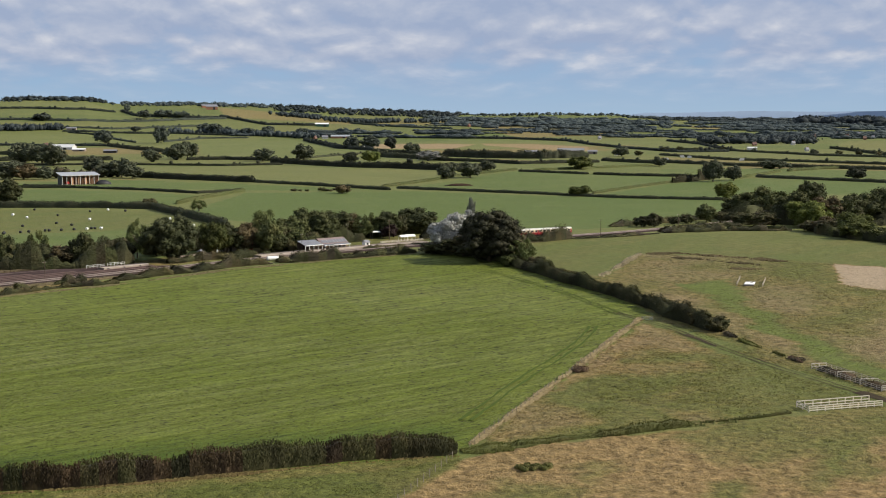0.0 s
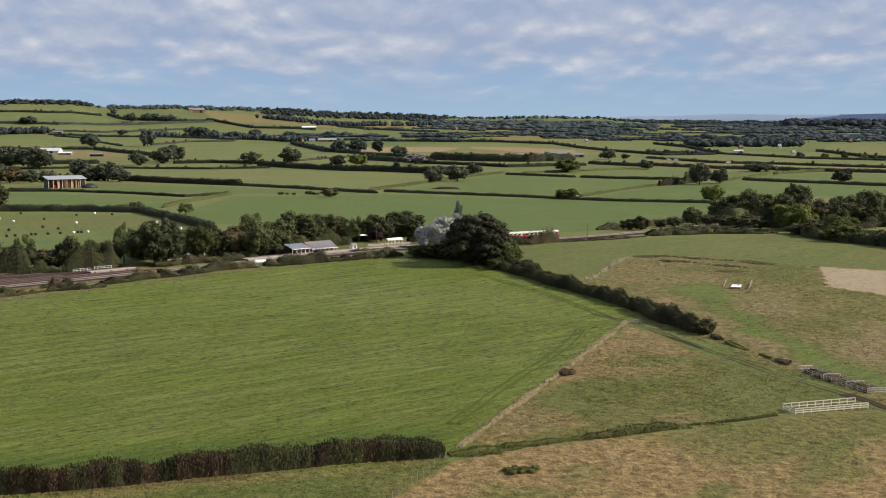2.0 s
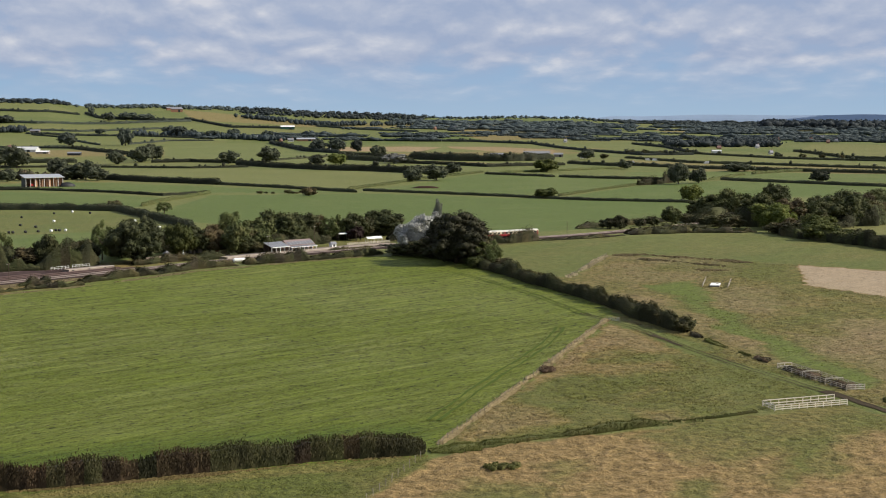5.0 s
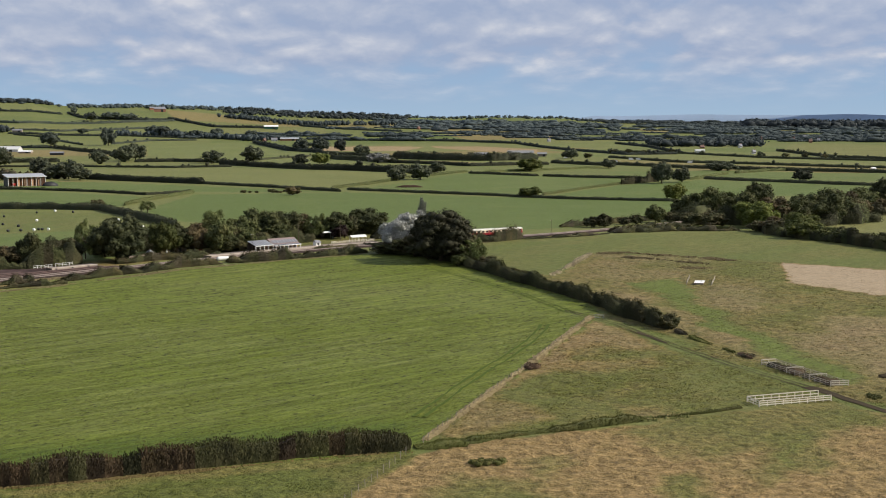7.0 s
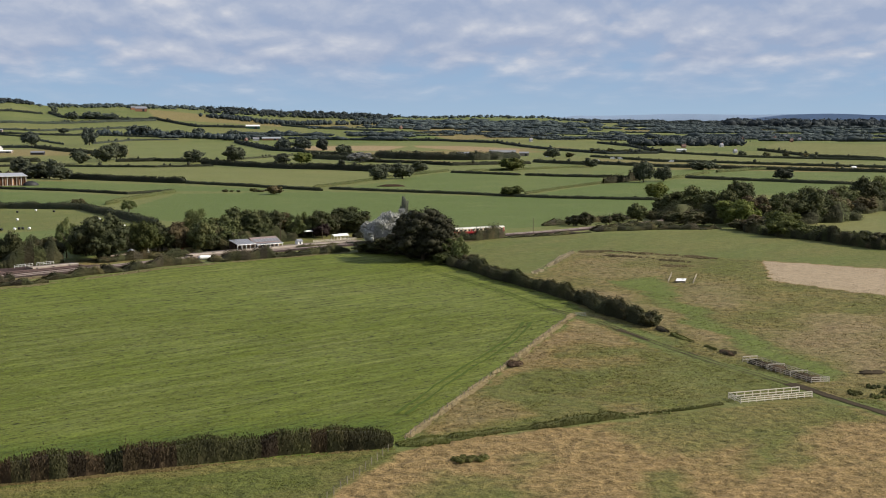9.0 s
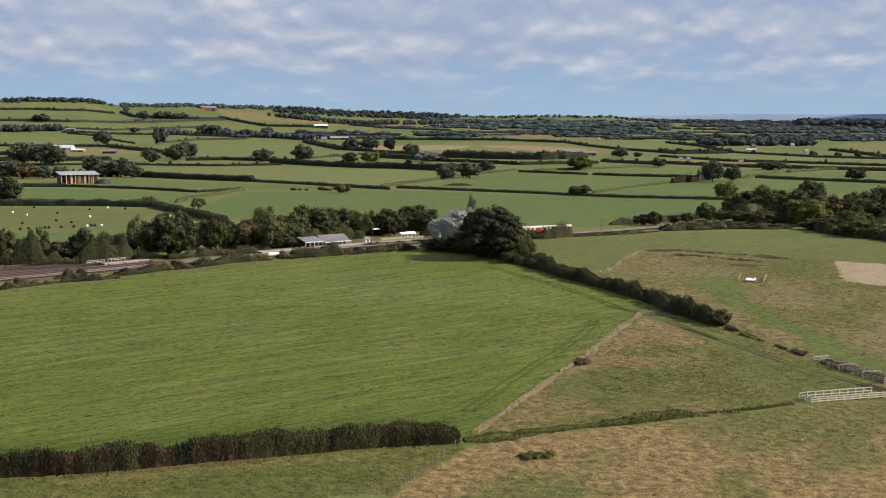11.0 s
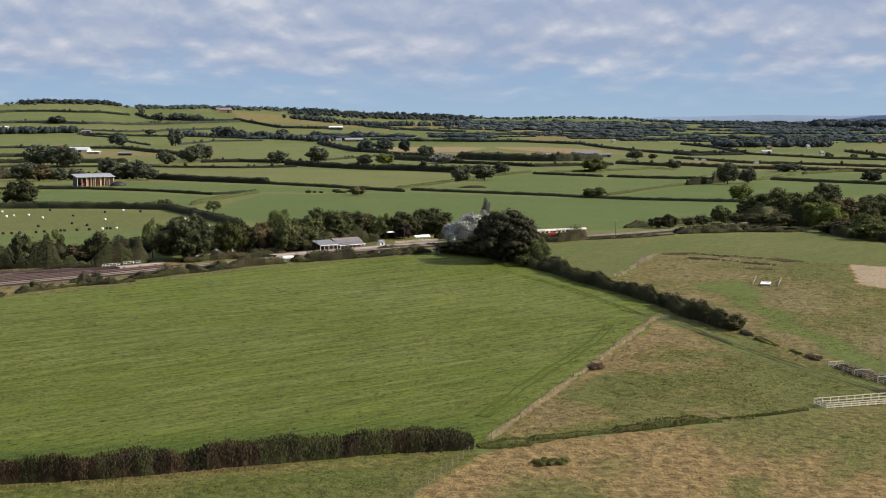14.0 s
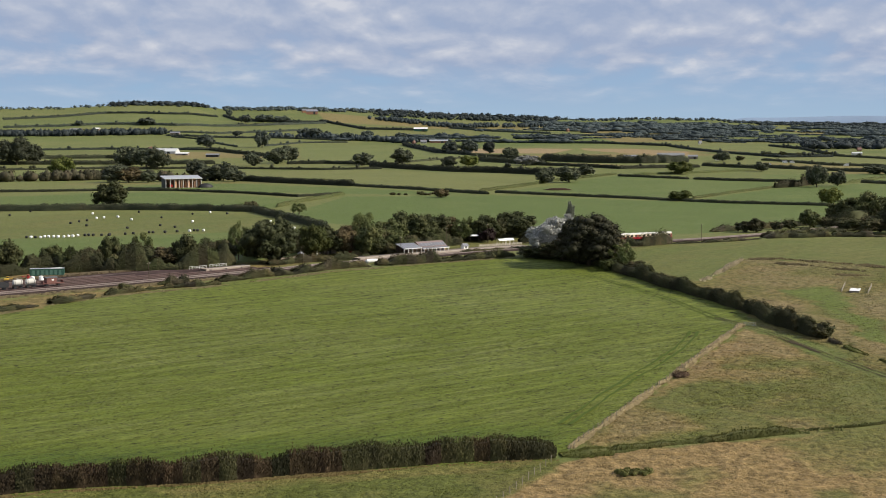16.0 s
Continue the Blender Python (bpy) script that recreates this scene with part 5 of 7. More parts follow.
plant('ash', -150.8, 847.5, 6.9, 11.3)
plant('beech', -78.1, 1039.0, 6.1, 12.6)
plant('thorn', -117.6, 1070.3, 2.3, 4.9)
plant('thorn', -112.8, 1070.3, 1.6, 3.3)
plant('thorn', -107.6, 1070.3, 1.6, 3.3)
plant('thorn', -96.0, 1070.4, 3.1, 6.5)
plant('thorn', -92.5, 1070.4, 2.0, 3.8)
plant('thorn', -89.5, 1070.4, 1.6, 3.3)
plant('lime', 95.1, 1005.5, 7.3, 17.3)
plant('elm', -1.2, 1274.7, 12.5, 16.7)
plant('elm', 20.7, 1295.4, 14.1, 22.2)
plant('elm', 40.3, 1436.3, 10.4, 17.4)
plant('elm', 4.5, 1439.4, 8.4, 14.5)
plant('lime', 138.8, 1470.3, 13.4, 25.3)
plant('elm', 229.0, 1211.4, 17.9, 18.6)
plant('elm', 250.3, 1230.0, 12.8, 16.4)
plant('lime', 191.8, 965.9, 11.4, 15.9)
plant('elm', 361.0, 1241.5, 10.3, 18.2)
plant('elm', 339.3, 1486.4, 8.8, 23.0)
plant('elm', 351.3, 1486.9, 8.3, 21.5)
plant('elm', -230.0, 1747.4, 15.3, 24.8)
plant('elm', -181.5, 1775.3, 19.4, 27.0)
plant('elm', -153.0, 2277.8, 19.9, 29.9)
plant('elm', -125.8, 2282.4, 21.5, 29.9)
plant('elm', -620.9, 2545.5, 24.7, 34.3)
plant('elm', -519.8, 2551.2, 32.1, 28.8)
plant('elm', -351.8, 1821.0, 20.2, 31.7)
plant('elm', -347.5, 1877.3, 20.8, 28.8)
plant('elm', -369.2, 1750.5, 15.6, 23.4)
plant('elm', -522.1, 1736.0, 23.7, 36.5)
plant('elm', -491.6, 1702.6, 21.8, 39.3)
plant('elm', -459.2, 1635.8, 24.6, 29.1)
plant('elm', -397.1, 1275.4, 15.5, 26.9)
plant('beech', -385.6, 1275.0, 14.4, 24.2)
plant('elm', -366.9, 1274.2, 10.6, 14.7)
plant('elm', -338.8, 1351.2, 18.2, 23.9)
plant('elm', -321.1, 1323.0, 11.9, 23.3)
plant('elm', -307.6, 1322.2, 16.7, 23.3)
plant('elm', -291.1, 1296.0, 10.6, 18.7)
plant('elm', 231.8, 1538.9, 10.2, 15.7)
plant('elm', 232.5, 1880.8, 12.4, 22.9)
plant('thorn', 258.5, 1905.4, 7.0, 11.6)
plant('elm', -92.1, 2287.7, 18.3, 20.7)
plant('elm', -51.1, 2043.0, 14.8, 22.6)
plant('silver', -23.7, 1722.0, 12.5, 29.5)
plant('lime', -93.8, 1698.6, 13.6, 22.3)
plant('elm', -116.8, 1685.6, 12.3, 18.7)
plant('thorn', 325.2, 2116.4, 6.2, 10.8)
plant('thorn', 348.1, 2110.6, 7.8, 10.8)
plant('thorn', 370.0, 2105.3, 6.2, 8.6)
plant('thorn', 390.2, 2100.5, 6.2, 9.7)
plant('thorn', 420.7, 2148.6, 5.6, 8.8)
plant('thorn', 533.1, 1916.9, 6.5, 10.0)
plant('thorn', 559.5, 1914.9, 6.5, 10.0)
plant('thorn', 573.8, 1873.7, 6.4, 9.9)
plant('elm', 504.5, 1939.9, 7.3, 12.1)
plant('elm', -711.1, 3302.3, 19.6, 30.6)
plant('elm', -674.9, 3352.7, 17.3, 41.3)
plant('elm', -632.8, 3343.5, 14.8, 37.7)
plant('elm', -806.7, 3550.3, 15.8, 18.3)
plant('elm', -893.4, 3105.6, 16.4, 39.0)
plant('elm', -497.6, 2937.2, 17.3, 45.0)
plant('elm', -643.5, 2904.0, 10.8, 20.9)
plant('elm', -452.4, 2874.3, 14.8, 26.3)
plant('elm', -402.3, 2845.9, 14.6, 28.9)
plant('elm', -363.0, 2851.5, 18.7, 26.0)
plant('elm', -295.2, 2860.0, 14.6, 23.1)
plant('ash', -474.7, 2869.3, 19.0, 35.1)
plant('elm', -675.0, 1753.3, 33.3, 42.4)
plant('elm', -668.4, 1795.4, 23.1, 23.1)
plant('lime', -506.8, 1441.2, 19.7, 24.6)
plant('elm', -418.4, 1350.7, 14.8, 22.8)
plant('elm', -389.2, 1351.2, 9.1, 11.3)
plant('elm', -1040.8, 3082.3, 13.1, 18.3)


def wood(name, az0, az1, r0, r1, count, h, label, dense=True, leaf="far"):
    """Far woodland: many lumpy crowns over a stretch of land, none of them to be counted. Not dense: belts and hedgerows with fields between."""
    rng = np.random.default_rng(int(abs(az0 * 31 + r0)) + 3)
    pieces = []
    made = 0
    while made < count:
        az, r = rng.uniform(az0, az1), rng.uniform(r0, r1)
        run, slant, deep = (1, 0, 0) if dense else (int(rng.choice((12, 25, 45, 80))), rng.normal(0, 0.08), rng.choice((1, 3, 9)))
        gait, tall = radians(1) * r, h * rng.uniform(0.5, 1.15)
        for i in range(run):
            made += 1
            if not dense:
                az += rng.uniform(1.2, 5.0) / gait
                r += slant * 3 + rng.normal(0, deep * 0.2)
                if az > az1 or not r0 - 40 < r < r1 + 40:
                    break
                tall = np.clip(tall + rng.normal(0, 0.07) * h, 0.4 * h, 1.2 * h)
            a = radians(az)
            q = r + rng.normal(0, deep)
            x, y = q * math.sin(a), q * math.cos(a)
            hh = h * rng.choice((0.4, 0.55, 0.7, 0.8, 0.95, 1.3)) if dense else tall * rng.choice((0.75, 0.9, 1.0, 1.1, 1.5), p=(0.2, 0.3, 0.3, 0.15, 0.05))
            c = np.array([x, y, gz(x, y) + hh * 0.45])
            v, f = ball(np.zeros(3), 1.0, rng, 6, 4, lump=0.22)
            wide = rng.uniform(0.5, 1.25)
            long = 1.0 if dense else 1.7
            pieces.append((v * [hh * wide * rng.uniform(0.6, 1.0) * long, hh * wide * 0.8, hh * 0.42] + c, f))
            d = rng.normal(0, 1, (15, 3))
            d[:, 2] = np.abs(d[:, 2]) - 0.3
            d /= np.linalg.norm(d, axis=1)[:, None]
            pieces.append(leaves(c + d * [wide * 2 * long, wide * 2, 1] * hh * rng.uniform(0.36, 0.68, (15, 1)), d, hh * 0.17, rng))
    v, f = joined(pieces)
    # the far leaf colours carry the haze
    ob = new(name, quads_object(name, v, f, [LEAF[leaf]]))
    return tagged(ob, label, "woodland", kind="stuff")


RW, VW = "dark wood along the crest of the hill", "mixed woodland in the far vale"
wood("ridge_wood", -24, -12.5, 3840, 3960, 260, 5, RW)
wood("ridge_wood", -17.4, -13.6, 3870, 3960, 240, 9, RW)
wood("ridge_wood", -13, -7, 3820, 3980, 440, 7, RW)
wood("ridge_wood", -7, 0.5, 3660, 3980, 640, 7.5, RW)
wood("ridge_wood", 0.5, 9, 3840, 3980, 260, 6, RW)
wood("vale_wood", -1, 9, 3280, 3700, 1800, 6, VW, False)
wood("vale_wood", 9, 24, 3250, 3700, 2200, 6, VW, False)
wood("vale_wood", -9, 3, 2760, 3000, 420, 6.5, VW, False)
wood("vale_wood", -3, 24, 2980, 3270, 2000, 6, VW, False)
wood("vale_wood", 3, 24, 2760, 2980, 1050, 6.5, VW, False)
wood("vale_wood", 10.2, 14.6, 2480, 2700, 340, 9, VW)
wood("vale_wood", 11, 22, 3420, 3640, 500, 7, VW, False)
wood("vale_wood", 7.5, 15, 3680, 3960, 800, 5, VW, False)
wood("hill_wood", 13.8, 24, 3560, 3760, 900, 15, "long dark wooded hill in the distance", True, "hazed_dark")


def belt(points, h, w, count, label, leaf="far"):
    """A plantation or shelter belt along a line, of crowns that nobody could count."""
    p, _ = along(points, 3.0)
    rng = np.random.default_rng(int(abs(p[0, 0])))
    pieces = []
    for i in range(count):
        q = p[rng.integers(0, len(p))] + rng.normal(0, w * 0.33, 2)
        hh = h * rng.uniform(0.55, 1.1)
        c = np.array([q[0], q[1], gz(*q) + hh * 0.45])
        wide = rng.uniform(0.32, 0.62)
        v, f = ball(np.zeros(3), 1.0, rng, 6, 4, lump=0.2)
        pieces.append((v * [hh * wide, hh * wide, hh * 0.48] + c, f))
        d = rng.normal(0, 1, (30, 3))
        d[:, 2] = np.abs(d[:, 2]) - 0.3
        d /= np.linalg.norm(d, axis=1)[:, None]
        pieces.append(leaves(c + d * [wide * 2, wide * 2, 1] * hh * rng.uniform(0.42, 0.6, (30, 1)), d, hh * 0.12, rng))
    v, f = joined(pieces)
    return tagged(new("tree_belt", quads_object("tree_belt", v, f, [LEAF[leaf]])), label, "woodland", kind="stuff")


TB = "belt of trees between far fields, greyed for haze"
belt([(-1096.6, 2780.5), (-899.8, 2829.4), (-797.9, 2871.8)], 13, 26, 230, "young plantation at the foot of the hill, greyed for haze")
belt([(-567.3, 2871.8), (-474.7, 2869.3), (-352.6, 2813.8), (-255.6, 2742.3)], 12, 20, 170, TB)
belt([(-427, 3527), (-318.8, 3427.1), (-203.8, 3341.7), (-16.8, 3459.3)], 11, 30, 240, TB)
belt([(-512.7, 1281.3), (-428.8, 1342.9), (-391.6, 1326.9), (-362.5, 1299), (-318, 1330)], 10, 14, 90, "thicket of brownish trees and bushes behind the barn", "turn_far")


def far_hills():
    """The range beyond everything, a plain backdrop with haze painted in as blue."""
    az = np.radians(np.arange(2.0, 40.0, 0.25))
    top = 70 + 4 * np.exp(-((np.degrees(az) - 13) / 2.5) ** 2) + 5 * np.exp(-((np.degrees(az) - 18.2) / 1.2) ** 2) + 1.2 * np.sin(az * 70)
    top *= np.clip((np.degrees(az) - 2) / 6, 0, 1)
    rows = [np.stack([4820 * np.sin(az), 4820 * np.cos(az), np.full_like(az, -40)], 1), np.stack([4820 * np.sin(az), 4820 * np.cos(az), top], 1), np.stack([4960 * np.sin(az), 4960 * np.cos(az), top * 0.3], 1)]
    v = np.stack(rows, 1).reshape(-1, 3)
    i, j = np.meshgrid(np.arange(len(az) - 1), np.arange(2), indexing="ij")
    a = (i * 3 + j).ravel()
    return tagged(new("backdrop", quads_object("backdrop", v, np.stack([a, a + 3, a + 4, a + 1], 1), [HILLHAZE], smooth=True)), "wooded hills on the far horizon, painted haze blue", "hills", kind="structure")


far_hills()

# ---- bales ----


def bale(col, x, y):
    """A round bale in plastic film, lying on its side."""
    white = col == "w"
    ob = thing("bale", x, y, "round bale wrapped in %s plastic film" % ("white" if white else "black"), "bale", "bales in the field", int(x * 13 + y * 7) % 180)
    key = "bale_" + col
    if key not in PROTO:
        bm = bmesh.new()
        sec = [(0.0, -0.62), (0.50, -0.62), (0.62, -0.54), (0.66, -0.3), (0.67, 0.0), (0.66, 0.3), (0.62, 0.54), (0.50, 0.62), (0.0, 0.62)]
        vs = [bm.verts.new((r, a, 0)) for r, a in sec]
        es = [bm.edges.new((vs[i], vs[i + 1])) for i in range(len(vs) - 1)]
        bmesh.ops.spin(bm, geom=vs + es, cent=(0, 0, 0), axis=(0, 1, 0), angle=2 * math.pi, steps=16, use_merge=True)
        bmesh.ops.remove_doubles(bm, verts=bm.verts, dist=0.001)
        bmesh.ops.recalc_face_normals(bm, faces=bm.faces)
        bmesh.ops.translate(bm, verts=bm.verts, vec=(0, 0, 0.62))
        me = bpy.data.meshes.new("wrapped_roll")
        bm.to_mesh(me)
        bm.free()
        me.materials.append(WRAPW if white else WRAPK)
        for pl in me.polygons:
            pl.use_smooth = True
        PROTO[key] = me
    mesh_part("wrapped_roll", PROTO[key], ob)
    return ob


bale('w', -252.7, 811.9)
bale('w', -237.7, 789.1)
bale('k', -252.9, 855.4)
bale('k', -221.8, 728.1)
bale('k', -218.2, 685.7)
bale('k', -211.1, 688.9)
bale('k', -207.9, 692.2)
bale('k', -225.2, 806.7)
bale('k', -209.3, 746.9)
bale('k', -198.0, 735.0)
bale('k', -194.4, 702.1)
bale('k', -189.0, 705.5)
bale('k', -215.0, 839.6)
bale('w', -198.7, 775.2)
bale('w', -207.7, 854.5)
bale('k', -194.6, 844.1)
bale('w', -183.3, 708.9)
bale('k', -181.9, 712.4)
bale('k', -180.1, 712.4)
bale('w', -176.9, 712.3)
bale('w', -154.7, 778.3)
bale('w', -149.0, 778.1)
bale('w', -138.0, 729.7)
bale('w', -136.3, 729.6)
bale('w', -134.5, 729.6)
bale('w', -132.7, 729.5)
bale('k', -201.7, 698.8)
bale('k', -199.7, 698.8)
bale('k', -322.2, 821.4)
bale('k', -322.8, 857.4)
bale('w', -276.9, 838.9)
bale('w', -261.9, 800.3)
bale('w', -259.1, 805.1)
bale('k', -263.6, 759.9)
bale('k', -263.1, 772.9)
bale('k', -261.5, 781.9)
bale('k', -249.2, 743.8)
bale('w', -251.1, 666.1)
bale('k', -253.3, 666.0)
bale('k', -248.9, 666.2)
bale('w', -246.4, 666.3)
bale('w', -245.6, 669.7)
bale('w', -243.6, 669.8)
bale('w', -241.1, 669.9)
bale('w', -238.9, 670.0)
bale('w', -236.1, 670.1)
bale('w', -235.0, 673.6)
bale('w', -232.8, 673.7)
bale('w', -231.4, 677.1)
bale('k', -229.1, 680.7)
bale('k', -227.2, 680.8)
bale('k', -224.9, 680.9)
bale('k', -220.7, 681.1)
bale('k', -217.0, 681.2)

# ---- railway ----
LINE = [(-260, 391), (-215, 430), (-184, 458), (-140, 497), (-107, 529), (-68, 569), (-23, 609.5), (15, 635), (37, 648), (62.5, 661.5), (87, 680), (120, 711.5), (162, 755), (230, 812), (330, 880)]


def smooth_line(points, step=4.0):
    p, _ = along(points, step)
    for _ in range(12):
        p[1:-1] = (p[:-2] + 2 * p[1:-1] + p[2:]) / 4
    return p


def normals(p):
    t = np.gradient(p, axis=0)
    t /= np.linalg.norm(t, axis=1)[:, None]
    return np.stack([-t[:, 1], t[:, 0]], 1)


def sweep(p, profile, lift, closed=False):
    """A profile of (side, height) pairs drawn along a line on the ground."""
    n = normals(p)
    z = ground_z(p[:, 0], p[:, 1]) + lift
    ring = np.stack([np.concatenate([p + n * a, (z + b)[:, None]], 1) for a, b in profile], 1)
    m, k = len(p), len(profile)
    i, j = np.meshgrid(np.arange(m - 1), np.arange(k if closed else k - 1), indexing="ij")
    a, b = (i * k + j).ravel(), (i * k + (j + 1) % k).ravel()
    return ring.reshape(-1, 3), np.stack([a, b, b + k, a + k], 1)


MAIN = smooth_line(LINE)
NORM = normals(MAIN)
BED = 0.55      # top of the ballast over the land


def on_line(x, offset=0.0):
    """The place on the line at this x, set off to its far side, with the heading in degrees."""
    i = int(np.clip(np.searchsorted(MAIN[:, 0], x), 1, len(MAIN) - 1))
    a, b = MAIN[i - 1], MAIN[i]
    f = (x - a[0]) / (b[0] - a[0])
    p = a + (b - a) * f + NORM[i] * offset
    return p[0], p[1], math.degrees(math.atan2(b[1] - a[1], b[0] - a[0]))


def track(x0, x1, offset, name, label, bedding=BALLAST):
    keep = (MAIN[:, 0] >= x0) & (MAIN[:, 0] <= x1)
    p = MAIN[keep] + NORM[keep] * offset
    v, f = sweep(p, [(2.3, -0.1), (1.7, BED), (-1.7, BED), (-2.3, -0.1)], 0)
    bed = tagged(new(name, quads_object(name, v, f[:, ::-1], [bedding])), label, "railway", kind="structure")
    rails = []
    for side in (-0.75, 0.75):
        rails.append(sweep(p, [(side - 0.06, 0), (side - 0.06, 0.17), (side + 0.06, 0.17), (side + 0.06, 0)], BED + 0.1, True))
    for v, f in rails:
        mesh_part("rail", quads_object("rail", v, f[:, ::-1], [RUSTRAIL if bedding is BALLAST else STEEL]), bed)
    q, _ = along(p, 0.75)
    n = normals(q)
    t = np.stack([n[:, 1], -n[:, 0]], 1)
    z = ground_z(q[:, 0], q[:, 1]) + BED
    cs = []
    for a, b, c in ((-1.3, -0.13, 0), (1.3, -0.13, 0), (1.3, 0.13, 0), (-1.3, 0.13, 0), (-1.3, -0.13, 0.11), (1.3, -0.13, 0.11), (1.3, 0.13, 0.11), (-1.3, 0.13, 0.11)):
        cs.append(np.concatenate([q + n * a + t * b, (z + c)[:, None]], 1))
    v = np.stack(cs, 1).reshape(-1, 3)
    base = (np.arange(len(q)) * 8)[:, None, None]
    f = (base + np.array([(4, 5, 6, 7), (0, 1, 5, 4), (2, 3, 7, 6), (1, 2, 6, 5), (3, 0, 4, 7)])).reshape(-1, 4)
    s = mesh_part("sleepers", quads_object("sleepers", v, f, [SLEEPER]), bed, "weathered wooden sleepers")
    s["kind"] = "stuff"
    return bed


# cinder yard under the sidings, and the formation under the two running lines
def strip(name, x0, x1, near, far, lift, mat, label):
    keep = (MAIN[:, 0] >= x0) & (MAIN[:, 0] <= x1)
    p = MAIN[keep]
    # laid over the land across its whole width
    side = np.linspace(near, far, max(3, int((far - near) / 2.5)))
    drop = np.where((side == near) | (side == far), -0.2, lift)
    q = p[:, None] + NORM[keep][:, None] * side[None, :, None]
    v = np.concatenate([q, (ground_z(q[..., 0], q[..., 1]) + drop)[..., None]], 2).reshape(-1, 3)
    k = len(side)
    i, j = np.meshgrid(np.arange(len(p) - 1), np.arange(k - 1), indexing="ij")
    a = (i * k + j).ravel()
    f = np.stack([a, a + 1, a + k + 1, a + k], 1)[:, ::-1]
    return tagged(new(name, quads_object(name, v, f, [mat])), label, "railway ground", kind="structure")


strip("yard", -262, -112, -3.2, 38, 0.12, YARD, "dark cinder yard beside the sidings")
strip("yard_lane", -262, -128, 27.5, 34.5, 0.17, plain("pale_yard_stone", (0.190, 0.150, 0.128), 0.95, 0, 0.5, 0.35, 0.4), "pale stony lane along the back of the yard")
strip("trackbed", -122, 335, -3.2, 6.6, 0.14, FORMATION, "cinder formation under the running lines")
track(-262, 335, 0.0, "track", "near running line on stone ballast", MAINBED)
track(-262, 335, 3.7, "track", "far running line on stone ballast", MAINBED)
for off, end in ((8.2, -100), (12.0, -104), (15.8, -128), (19.6, -140), (23.4, -148)):
    track(-262, end, off, "siding", "rusty siding in the cinder yard")

# ---- platforms ----


def platform(x0, x1, near, far, h, label):
    keep = (MAIN[:, 0] >= x0) & (MAIN[:, 0] <= x1)
    p = MAIN[keep]
    v, f = sweep(p, [(near, 0), (near, h), (far, h), (far, 0)], 0.1)
    n = len(p)
    caps = np.array([(0, 1, 2, 3), ((n - 1) * 4 + 3, (n - 1) * 4 + 2, (n - 1) * 4 + 1, (n - 1) * 4)])
    ob = tagged(new("platform", quads_object("platform", v, np.concatenate([f, caps]), [CONCRETE])), label, "platform", kind="structure")
    v, f = sweep(p, [(near - 0.06, h - 0.12), (near - 0.06, h + 0.03), (near + 0.9, h + 0.03)], 0.1)
    mesh_part("edging", quads_object("edging", v, f, [plain_white]), ob, "pale edging slabs")
    return ob


def arch(x, offset):
    """A dark opening in the loading platform's front, its inner shade a black block."""
    px, py, a = on_line(x, offset)
    ob = thing("front_opening", px, py, "dark opening in the platform front, its shade painted black", "drain", turn=a, z=gz(px, py) + 0.1)
    part("hood", box(0.9, 0.14, 0.9, 0, -0.02, 0.02, 0.03), CONCRETE, ob)
    part("mouth", box(0.7, 0.14, 0.75, 0, -0.06, 0.04, 0.02), BLACK, ob)


for ax_ in (-118.5, -113.5, -108.5):
    arch(ax_, 15.12)
plain_white = plain("edging_concrete", (0.38, 0.33, 0.28), 0.85, 0, 0.12, 0.6)
platform(-72, -4, 6.4, 13.5, 1.0, "concrete station platform with pale edging")
platform(-122.4, -103, 15.2, 20.0, 1.2, "short raised loading platform with pale edging")


def railing(x0, y0, x1, y1, h, label, rails=2, bays=5, mat=None, z=None, cat="fence", name="fence", thick=0.09, board=False):
    """A post and rail fence between two places."""
    mat = mat or WOOD
    d = Vector((x1 - x0, y1 - y0, 0))
    ob = thing(name, x0, y0, label, cat, turn=math.degrees(math.atan2(d.y, d.x)), z=z)
    base = ob.location.z
    n = bays
    for i in range(n + 1):
        px = d.length * i / n
        zz = (gz(x0 + d.x * i / n, y0 + d.y * i / n) if z is None else z) - base
        part("post", box(thick * 1.5, thick * 1.3, h + 0.05, px, 0.03, zz - 0.1, 0.01), mat, ob)
    dz = (gz(x1, y1) if z is None else z) - base
    for k in range(rails):
        zc = h * (k + 0.75) / (rails - 0.15) if rails > 1 else h
        bm = box(d.length, thick * 0.55, thick * (1.9 if board else 1.35), d.length / 2, -0.06, min(zc, h - 0.05) - thick * 0.7, 0.008)
        for v in bm.verts:
            v.co.z += dz * v.co.x / d.length
        part("rail", bm, mat, ob)
    return ob


# ---- station buildings ----


def gable(l, d, wall, rise, over=0.4, thick=0.16):
    """The section of a two-sided roof, as thick sheets, running along x."""
    e = d / 2 + over
    drop = rise * over / (d / 2)
    sec = [(-e, wall - drop), (0, wall + rise), (e, wall - drop), (e, wall - drop - thick), (0, wall + rise - thick), (-e, wall - drop - thick)]
    return prism(sec, l + 2 * over, matrix=Matrix.Rotation(radians(90), 4, "Z"))


def house_wall(l, d, h, rise):
    sec = [(-d / 2, 0), (-d / 2, h), (0, h + rise * 0.97), (d / 2, h), (d / 2, 0)]
    return prism(sec, l, matrix=Matrix.Rotation(radians(90), 4, "Z"))


def slope_panel(w, d, x, y, z, pitch, thick=0.06):
    """A thin sheet lying on a roof of that pitch in degrees."""
    bm = box(w, d, thick, 0, 0, 0, 0.01)
    bmesh.ops.transform(bm, matrix=pose(x, y, z, pitch, 0, 0), verts=bm.verts)
    return bm


